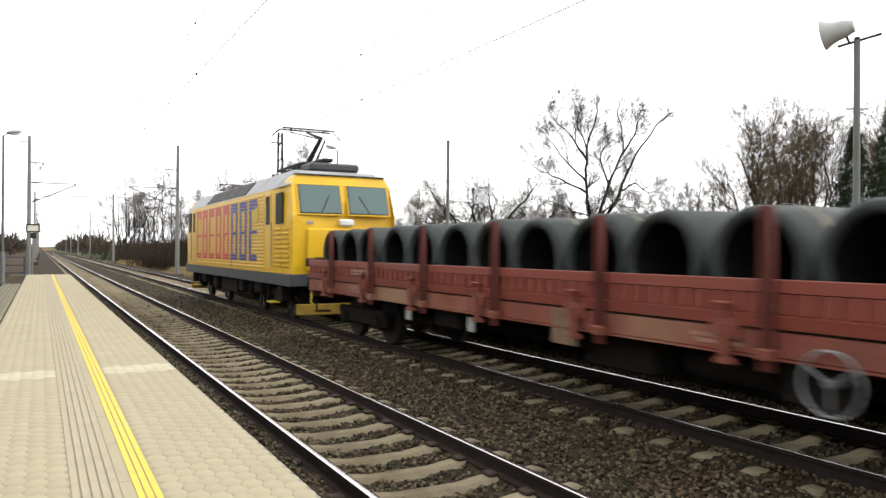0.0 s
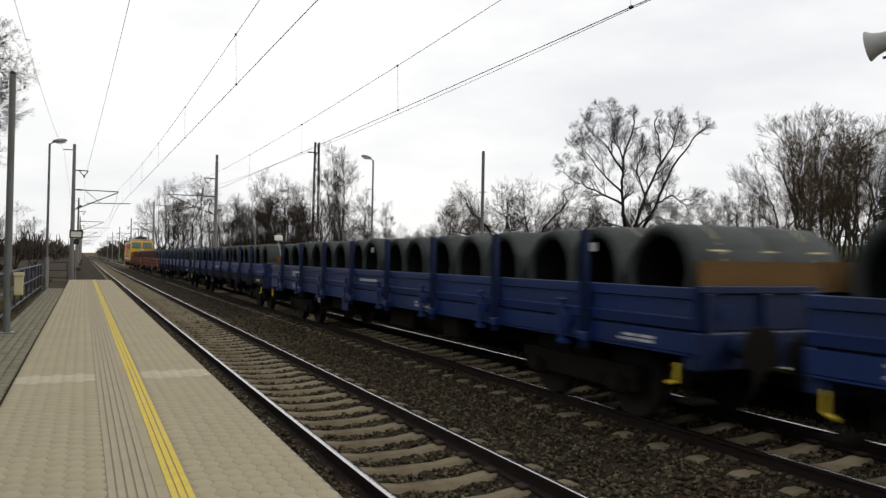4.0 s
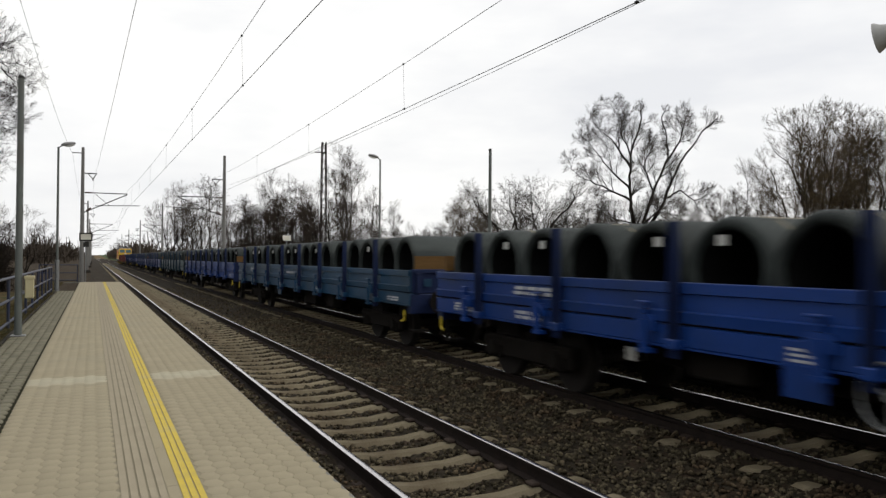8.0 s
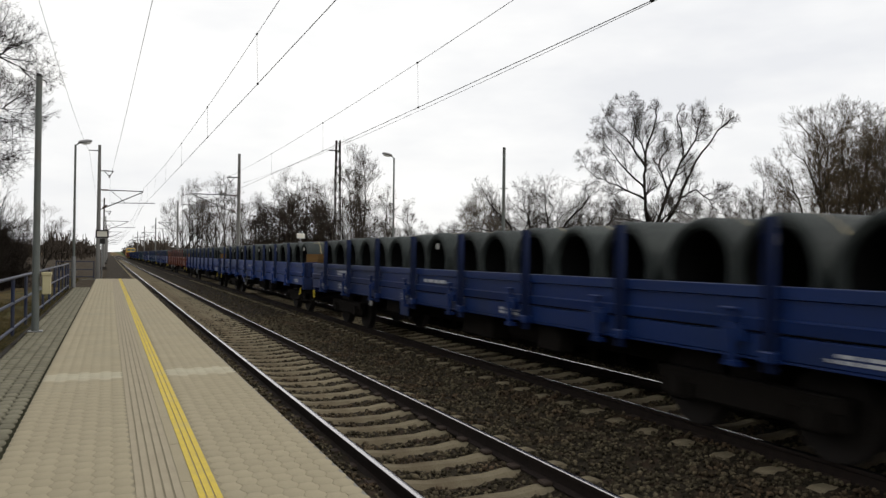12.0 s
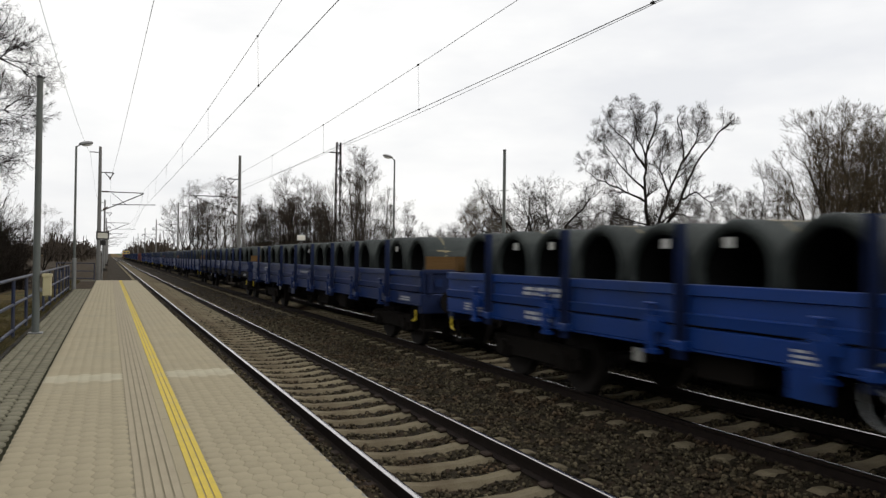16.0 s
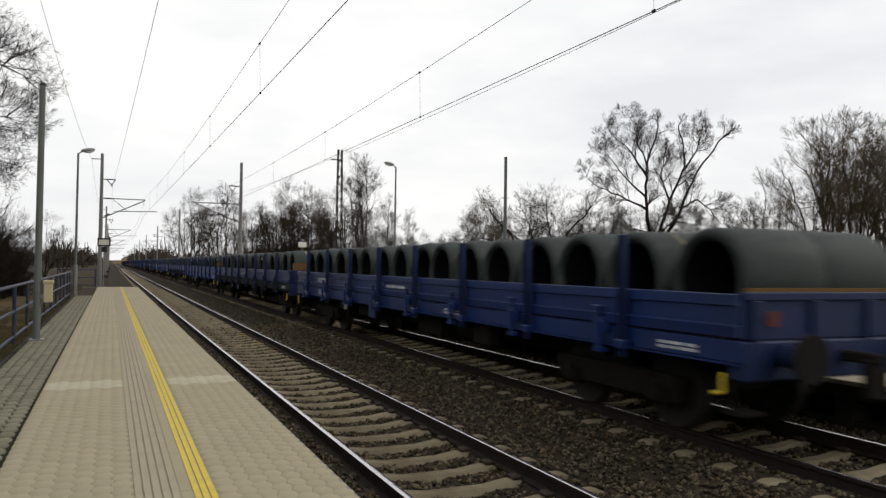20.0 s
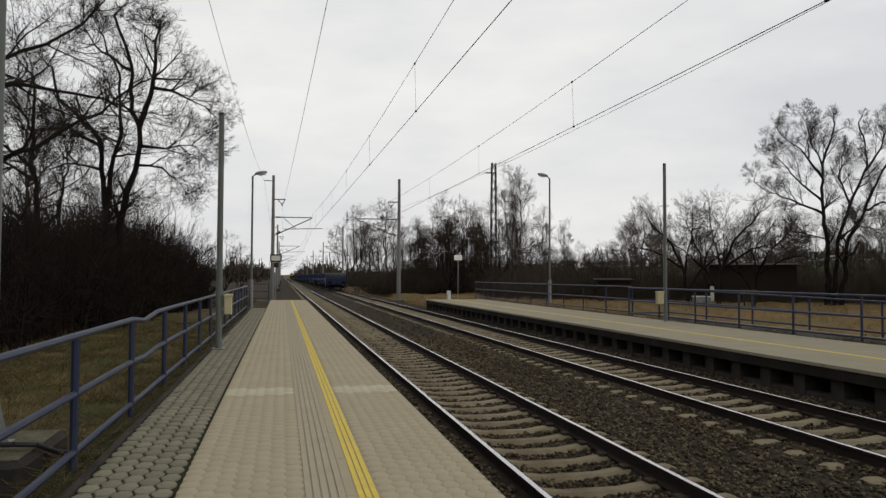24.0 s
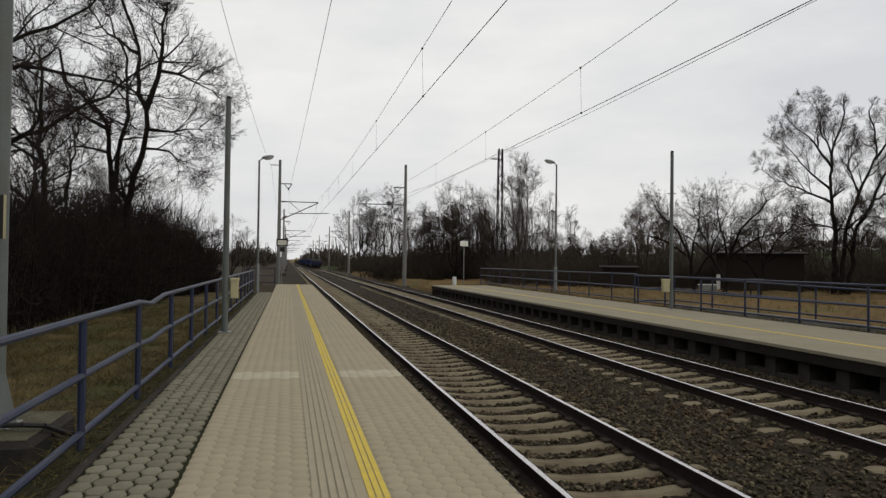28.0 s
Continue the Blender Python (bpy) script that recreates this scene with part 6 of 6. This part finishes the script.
        if key in ("red", "rust"):
            part("placard", boxes((*sorted((s * 1.37, s * 1.395)), -0.62, -0.12, 0.74, 1.17), chamfer=0.005), M["worn_plate"], w, "worn tan data plate")
            for y0, m in ((4.05, 0.22), (1.9, 0.2)):
                part("label_holder", boxes((*sorted((s * 1.30, s * 1.33)), y0, y0 + m, 0.66, 0.88), chamfer=0.01), M["label_card"], w, "pale label card in a holder")
        else:
            pl = part("placard", boxes((*sorted((s * 1.37, s * 1.395)), 1.55, 2.0, 0.66, 1.17), chamfer=0.005), P, w)
            part("stencilling", boxes(*[(*sorted((s * 1.395, s * 1.398)), 1.62, 1.94, 0.98 + 0.05 * k, 1.005 + 0.05 * k) for k in range(3)]), M["stencil"], pl)
            part("label_holder", boxes((*sorted((s * 1.30, s * 1.33)), 4.1, 4.28, 0.70, 0.86), chamfer=0.01), M["label_card"], w, "pale label card in a holder")
    if key in ("red", "rust", "sky"):
        yw = {"red": -3.9, "rust": 4.3, "sky": 0.95}.get(key, -5.2)
        bm = bmesh.new()
        rim = [[bm.verts.new((-1.44 + 0.014 * math.cos(q), yw + (0.265 + 0.014 * math.sin(q)) * math.cos(a), 0.82 + (0.265 + 0.014 * math.sin(q)) * math.sin(a)))
                for q in np.linspace(0, 2 * math.pi, 6, endpoint=False)] for a in np.linspace(0, 2 * math.pi, 24, endpoint=False)]
        for k in range(24):
            for j in range(6):
                bm.faces.new((rim[k][j], rim[k][(j + 1) % 6], rim[(k + 1) % 24][(j + 1) % 6], rim[(k + 1) % 24][j]))
        for k in range(3):
            a = 2 * math.pi * k / 3 + 0.5
            rod(bm, (-1.44, yw, 0.82), (-1.44, yw + 0.265 * math.cos(a), 0.82 + 0.265 * math.sin(a)), 0.012, n=6)
        rod(bm, (-1.2, yw, 0.82), (-1.47, yw, 0.82), 0.035, n=8)
        part("handbrake_wheel", bm, M["galv"], w, "pale spoked handbrake wheel")
    # load
    for i in range(16):
        y = -8.72 + 1.163 * i + g.uniform(-0.02, 0.02)
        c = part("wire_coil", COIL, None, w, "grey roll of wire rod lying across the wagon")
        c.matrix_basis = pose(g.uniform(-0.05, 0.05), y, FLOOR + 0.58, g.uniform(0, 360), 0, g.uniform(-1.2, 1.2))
        if i % 2 == int(g.integers(0, 2)):
            b = part("strapping", BAND, None, c)
        if g.uniform() < tags:
            t = part("paper_tag", boxes((-1.155, -1.145, -0.065, 0.065, -0.055, 0.055)), M["tag"], w, "white paper tag")
            t.matrix_basis = pose(0, y + g.uniform(-0.15, 0.1), FLOOR + 0.58 + 0.31, 0, 0, 0)
    return w


LAB = {"red": "faded red four-axle stake wagon loaded with wire coils", "rust": "orange-brown four-axle stake wagon loaded with wire coils", "blue": "deep blue four-axle stake wagon loaded with wire coils",
       "navy": "dusty dark blue stake wagon loaded with wire coils", "teal": "blue-teal four-axle stake wagon loaded with wire coils", "soot": "dark blue stake wagon with a sooty frame, loaded with wire coils", "sky": "bright blue four-axle stake wagon loaded with wire coils", "green": "dull teal four-axle stake wagon loaded with wire coils",
       "last": "dusty blue stake wagon with red tail plates, last of the train"}
BASE = {"red": flat_wagon("red", "wagon_red", True, LAB["red"], 0.05, False, 1), "blue": flat_wagon("blue", "wagon_blue", False, LAB["blue"], 0.05, False, 2),
        "green": flat_wagon("green", "wagon_green", False, LAB["green"], 0.4, True, 3), "sky": flat_wagon("sky", "wagon_sky", False, LAB["sky"], 0.4, True, 4),
        "rust": flat_wagon("rust", "wagon_rust", True, LAB["rust"], 0.4, True, 5), "navy": flat_wagon("navy", "wagon_navy", False, LAB["navy"], 0.12, True, 6),
        "teal": flat_wagon("teal", "wagon_teal", False, LAB["teal"], 0.4, True, 9), "soot": flat_wagon("soot", "wagon_navy", False, LAB["soot"], 0.12, True, 7),
        "last": flat_wagon("last", "wagon_navy", False, LAB["last"], 0.0, False, 8)}
ORDER = ["red", "red", "blue", "blue", "navy", "navy", "green", "sky", "teal", "sky", "rust", "sky", "sky", "navy", "navy", "navy", "soot", "navy", "sky", "blue", "sky", "soot", "last"]
TRAIN, used = [], set()
for k in ORDER:
    if k in used:
        TRAIN.append(copy_thing(BASE[k], pose(0, 0, 0)))
    else:
        used.add(k)
        TRAIN.append(BASE[k])


# ---------------------------------------------------------------- locomotive
def locomotive():
    L = tagged(thing("locomotive"), "yellow four-axle electric locomotive with red and blue livery", "locomotive")
    Y = M["loco_yellow"]
    hb = 7.72
    part("underframe", boxes((-1.46, 1.46, -hb, hb, 0.93, 1.25), chamfer=0.02), M["loco_grey"], L)
    side = [(-1.47, 1.25), (-1.47, 3.50), (1.47, 3.50), (1.47, 1.25)]
    part("body", prism("body", side, -hb + 1.55, hb - 1.55), Y, L)
    # cabs: raked faces with a proud lower nose
    for e in (-1, 1):
        bm = bmesh.new()
        secs = [(hb - 1.55, 1.47, 1.47), (hb - 0.40, 1.47, 1.42)]
        rings = []
        for y, w0, w1 in secs:
            rings.append([(-w0, 1.25, y), (-w0, 2.75, y), (-w1, 3.48, y), (-1.24, 3.76, y), (1.24, 3.76, y), (w1, 3.48, y), (w0, 2.75, y), (w0, 1.25, y)])
        rings[1] = [(-1.40, 1.25, hb - 0.05), (-1.40, 2.72, hb - 0.02), (-1.36, 3.56, hb - 0.32), (-1.24, 3.80, hb - 0.41), (1.24, 3.80, hb - 0.41), (1.36, 3.56, hb - 0.32), (1.40, 2.72, hb - 0.02), (1.40, 1.25, hb - 0.05)]
        vs = [[bm.verts.new((x, e * y, z)) for x, z, y in r] for r in rings]
        k = 8
        for i in range(k):
            bm.faces.new((vs[0][i], vs[0][(i + 1) % k], vs[1][(i + 1) % k], vs[1][i]))
        bm.faces.new(vs[1])
        bmesh.ops.recalc_face_normals(bm, faces=bm.faces)
        cab = part("cab", bm, Y, L)
        part("nose_panel", boxes((-1.05, 1.05, *sorted((e * (hb - 0.04), e * (hb + 0.06))), 1.32, 2.42), chamfer=0.04), Y, L)
        for s in (-1, 1):
            # windscreens follow the rake
            f = part("windscreen_frame", boxes((s * 0.66 - 0.60, s * 0.66 + 0.60, -0.02, 0.02, -0.44, 0.44), chamfer=0.008), Y, L)
            f.matrix_basis = pose(0, e * (hb - 0.155), 3.16, e * 20.0, 0, 0)
            gl = part("windscreen", boxes((s * 0.66 - 0.54, s * 0.66 + 0.54, *sorted((e * 0.034, e * 0.044)), -0.38, 0.38)), M["glass"], f, "tinted windscreen")
            part("window_gasket", boxes((s * 0.66 - 0.56, s * 0.66 + 0.56, *sorted((e * 0.016, e * 0.030)), -0.40, 0.40)), M["black"], f)
            part("wiper", rods(((s * 0.66, e * 0.05, -0.38), (s * 0.66 - s * 0.25, e * 0.05, 0.1), 0.012)), M["black"], f)
            part("lamp_cluster", boxes((s * 0.92 - 0.17, s * 0.92 + 0.17, *sorted((e * (hb + 0.02), e * (hb + 0.10))), 1.45, 1.66), chamfer=0.03), M["black"], L)
            b = part("buffer", rods(((s * 0.875, e * hb, 1.05), (s * 0.875, e * (hb + 0.30), 1.05), 0.13), n=16), M["loco_grey"], L)
            part("buffer_plate", rods(((s * 0.875, e * (hb + 0.30), 1.05), (s * 0.875, e * (hb + 0.34), 1.05), 0.25), n=20), M["under"], b)
            xs = s * 1.472
            part("side_door", boxes((*sorted((xs, xs + s * 0.02)), *sorted((e * (hb - 1.75), e * (hb - 2.40))), 1.32, 3.42), chamfer=0.01), Y, L)
            part("door_window", boxes((*sorted((xs + s * 0.02, xs + s * 0.028)), *sorted((e * (hb - 1.88), e * (hb - 2.27))), 2.55, 3.32)), M["black"], L)
            part("cab_window", boxes((*sorted((xs - s * 0.02, xs + s * 0.012)), *sorted((e * (hb - 0.75), e * (hb - 1.35))), 2.55, 3.36), chamfer=0.008), M["black"], L)
            for k in range(9):
                part("cab_rib", boxes((*sorted((s * 1.425 - s * 0.02, s * 1.462)), *sorted((e * (hb - 0.32), e * (hb - 0.82))), 1.42 + 0.12 * k, 1.47 + 0.12 * k), chamfer=0.01), Y, L)
                part("cab_rib", boxes((*sorted((s * 1.462 - s * 0.02, s * 1.488)), *sorted((e * (hb - 0.90), e * (hb - 1.50))), 1.42 + 0.12 * k, 1.47 + 0.12 * k), chamfer=0.01), Y, L)
            part("handrail", rods(((xs + s * 0.05, e * (hb - 1.62), 1.4), (xs + s * 0.05, e * (hb - 1.62), 2.6), 0.015)), M["galv"], L)
            part("step", boxes((*sorted((s * 1.2, s * 1.45)), *sorted((e * (hb - 1.8), e * (hb - 2.3))), 0.42, 0.46)), M["hand_yellow"], L)
        part("headlamp", boxes((-0.20, 0.20, *sorted((e * (hb - 0.02), e * (hb + 0.08))), 2.48, 2.66), chamfer=0.04), M["lamp_glass"], L)
        part("snow_plough", boxes((-1.25, 1.25, *sorted((e * (hb - 0.25), e * (hb - 0.1))), 0.20, 0.48), chamfer=0.02), M["plough"], L)
        part("stencilling", lettering_flat(e, hb), M["loco_roof"], L)
    # ribbed flanks with coloured lettering bands as plain shapes
    for s in (-1, 1):
        xs = s * 1.47
        bm = bmesh.new()
        for i in range(21):
            z = 1.34 + i * 0.1
            box(bm, *sorted((xs - s * 0.01, xs + s * 0.022)), -hb + 2.5, hb - 2.5, z, z + 0.066, 0.012)
        part("ribbing", bm, Y, L)
        bm = bmesh.new()
        bm2 = bmesh.new()
        # eight plain letter-high shapes: five red, three blue
        y = 5.0
        for i in range(8):
            wd, dst = 0.92, (bm if i < 5 else bm2)
            for r in range(18):
                z = 1.54 + 0.1 * r
                hollow = 2 <= r <= 15 and r % 7 != 1
                spans = [(y - wd, y)] if not hollow else [(y - 0.26, y)] if i in (0, 2, 7) else [(y - wd, y - wd + 0.26), (y - 0.26, y)]
                for a, b in spans:
                    box(dst, *sorted((xs + s * 0.018, xs + s * 0.027)), a, b, z - 0.008, z + 0.078)
            y -= 1.22
        for r in range(4):
            box(bm2, *sorted((xs + s * 0.018, xs + s * 0.026)), y + 3.66 - 0.25 + 0.05 * r, y + 3.66 + 0.05 * r, 1.34 + 0.1 * r, 1.34 + 0.1 * r + 0.056)
        part("red_livery", bm, M["loco_red"], L, "red livery shapes")
        part("blue_livery", bm2, M["loco_blue"], L, "blue livery shapes")
        for yy in (-4.4, 4.4):
            part("round_window", rods(((xs + s * 0.02, yy, 2.85), (xs + s * 0.035, yy, 2.85), 0.24), n=20), M["hand_yellow"], L)
    # roof
    roof = [(-1.476, 3.50), (-1.08, 3.98), (1.08, 3.98), (1.476, 3.50)]
    part("roof", prism("roof", roof, -hb + 1.0, hb - 1.0), M["loco_roof"], L)
    for e in (-1, 1):
        bm = bmesh.new()
        ra = [bm.verts.new((x, e * (hb - 1.0), z)) for x, z in roof]
        rb = [bm.verts.new((x, e * y, z)) for x, y, z in ((-1.40, hb - 0.40, 3.54), (-1.04, hb - 0.66, 3.94), (1.04, hb - 0.66, 3.94), (1.40, hb - 0.40, 3.54))]
        for i in range(3):
            bm.faces.new((ra[i], ra[i + 1], rb[i + 1], rb[i]))
        bm.faces.new(rb)
        part("cab_roof", bm, M["loco_roof"], L)
        part("roof_lip", boxes((-1.24, 1.24, *sorted((e * (hb - 0.36), e * (hb - 0.60))), 3.802, 3.84), chamfer=0.01), M["loco_grey"], L)
    for s in (-1, 1):
        for y in (-2.9, -1.35, 0.2, 1.75):
            part("roof_grille", prism("roof_grille", [(s * 1.437, 3.535), (s * 1.121, 3.93), (s * 1.142, 3.95), (s * 1.458, 3.555)], y, y + 1.5), M["black"], L)
    part("roof_equipment", boxes((-0.7, 0.7, -6.9, -6.0, 3.97, 4.20), (-0.6, 0.6, -1.5, 1.6, 3.97, 4.16), chamfer=0.06), M["loco_grey"], L)
    part("roof_equipment", boxes((-0.55, 0.55, 5.4, 6.4, 3.97, 4.14), chamfer=0.04), M["loco_grey"], L)
    for k, y in enumerate((-3.6, -2.6, 2.6, 3.8)):
        for x in (-0.5, 0.5):
            part("roof_insulator", rods(((x, y, 3.97), (x, y, 4.24), 0.07), n=10), M["insulator"], L)
    zt = 5.02 - R2 - 0.02
    pan = part("pantograph", rods(((-0.62, -5.9, 4.26), (0.62, -5.9, 4.26), 0.045), ((-0.62, -3.6, 4.26), (0.62, -3.6, 4.26), 0.045), ((-0.62, -5.9, 4.26), (-0.62, -3.6, 4.26), 0.045), ((0.62, -5.9, 4.26), (0.62, -3.6, 4.26), 0.045),
                              ((0, -4.3, 4.32), (0, -5.7, 5.02), 0.085, 0.06), ((0, -5.7, 5.02), (0, -4.4, zt - 0.12), 0.05, 0.035), ((0.28, -4.1, 4.3), (0.1, -5.75, 4.96), 0.03), ((-0.1, -5.7, 5.0), (-0.5, -4.4, zt - 0.14), 0.02), ((0.1, -5.7, 5.0), (0.5, -4.4, zt - 0.14), 0.02)), M["black"], L, "raised single-arm pantograph")
    part("spring_box", boxes((-0.3, 0.3, -4.7, -3.8, 4.28, 4.42), (-0.16, 0.16, -6.3, -5.4, 4.30, 4.40), chamfer=0.03), M["black"], pan)
    part("collector_head", rods(((-0.8, -4.6, zt - 0.05), (0.8, -4.6, zt - 0.05), 0.026), ((-0.8, -4.2, zt - 0.05), (0.8, -4.2, zt - 0.05), 0.026), ((-0.5, -4.6, zt - 0.06), (-0.5, -4.2, zt - 0.06), 0.018), ((0.5, -4.6, zt - 0.06), (0.5, -4.2, zt - 0.06), 0.018),
                                ((-0.8, -4.4, zt - 0.06), (-1.05, -4.4, zt - 0.28), 0.022), ((0.8, -4.4, zt - 0.06), (1.05, -4.4, zt - 0.28), 0.022)), M["black"], pan)
    part("pantograph", rods(((-0.6, 3.4, 4.26), (0.6, 3.4, 4.26), 0.03), ((-0.6, 5.2, 4.26), (0.6, 5.2, 4.26), 0.03), ((-0.6, 3.4, 4.26), (-0.6, 5.2, 4.26), 0.03), ((0.6, 3.4, 4.26), (0.6, 5.2, 4.26), 0.03), ((0, 3.5, 4.30), (0, 5.3, 4.46), 0.045), ((-0.8, 4.2, 4.42), (0.8, 4.2, 4.42), 0.022)), M["black"], L, "folded single-arm pantograph")
    # bogies
    axles = []
    for e in (-1, 1):
        bg = part("bogie", boxes((-1.2, -1.02, -2.1, 2.1, 0.55, 0.8), (1.02, 1.2, -2.1, 2.1, 0.55, 0.8), (-1.0, 1.0, -0.4, 0.4, 0.5, 0.85), (-1.22, -1.0, -1.75, -1.15, 0.4, 0.75), (-1.22, -1.0, 1.15, 1.75, 0.4, 0.75), (1.0, 1.22, -1.75, -1.15, 0.4, 0.75), (1.0, 1.22, 1.15, 1.75, 0.4, 0.75), chamfer=0.03), M["under"], L)
        bg.matrix_basis = pose(0, e * 4.15, 0)
        for y in (-1.6, 1.6):
            ws = part("wheelset", LWHEEL, None, bg)
            ws.matrix_basis = pose(0, y, 0.61)
            part("web_ribs", LRIBS, None, ws)
            axles.append((ws, y))
    for s in (-1, 1):
        for y, w_, z0 in ((-6.4, 0.5, 0.5), (-4.15, 0.7, 0.62), (-2.0, 0.5, 0.55), (1.9, 0.5, 0.5), (4.15, 0.7, 0.62), (6.3, 0.4, 0.55)):
            part("equipment_box", boxes((*sorted((s * 1.1, s * 1.38)), y - w_ / 2, y + w_ / 2, z0, 0.925), chamfer=0.03), M["under"], L)
        for y in (-5.1, -3.2, 3.2, 5.1):
            part("damper", rods(((s * 1.3, y, 0.5), (s * 1.3, y, 0.92), 0.06), n=10), M["under"], L)
    part("battery_box", boxes((-1.3, -0.5, -1.2, 1.2, 0.45, 0.93), (0.5, 1.3, -1.2, 1.2, 0.45, 0.93), chamfer=0.03), M["under"], L)
    return L, axles


def lettering_flat(e, hb):
    bm = bmesh.new()
    for x in (-1.05, -0.98, -0.91):
        box(bm, x, x + 0.045, *sorted((e * (hb - 0.03), e * (hb - 0.004))), 2.52, 2.60)
    return bm


LWHEEL, LRIBS = wheel_mesh(0.61), disc_marks(0.61)
LWHEEL.materials.append(M["wheel"])
LRIBS.materials.append(M["galv"])
LOCO, AXLES = locomotive()

# ---------------------------------------------------------------- movement
PITCH = 20.3
# seconds and metres run since the start
RUN = [(0.0, -0.1), (3.0, 66.55), (6.0, 132.95), (8.0, 177.7), (11.0, 246.0), (14.5, 326.15), (17.0, 383.75), (20.0, 453.8), (20.5, 465.0), (22.0, 500.5), (25.0, 572.0), (28.0, 641.0)]
HEAD = 17.47           # front end of the first wagon at the start


def motions():
    for i, w in enumerate(TRAIN):
        walk(w, [(t, pose(T2, HEAD - HALF - PITCH * i + s, R2)) for t, s in RUN])
    walk(LOCO, [(t, pose(T2, HEAD + 1.0 + 8.06 + s - 0.1, R2)) for t, s in RUN])
    ts = [i / 30 for i in range(841)]
    run = np.interp(ts, [r[0] for r in RUN], [r[1] for r in RUN])
    for ws, y in AXLES:
        walk(ws, [(t, pose(0, y, 0.61, -math.degrees(s / 0.61) % 360, 0, 0)) for t, s in zip(ts, run)])


motions()
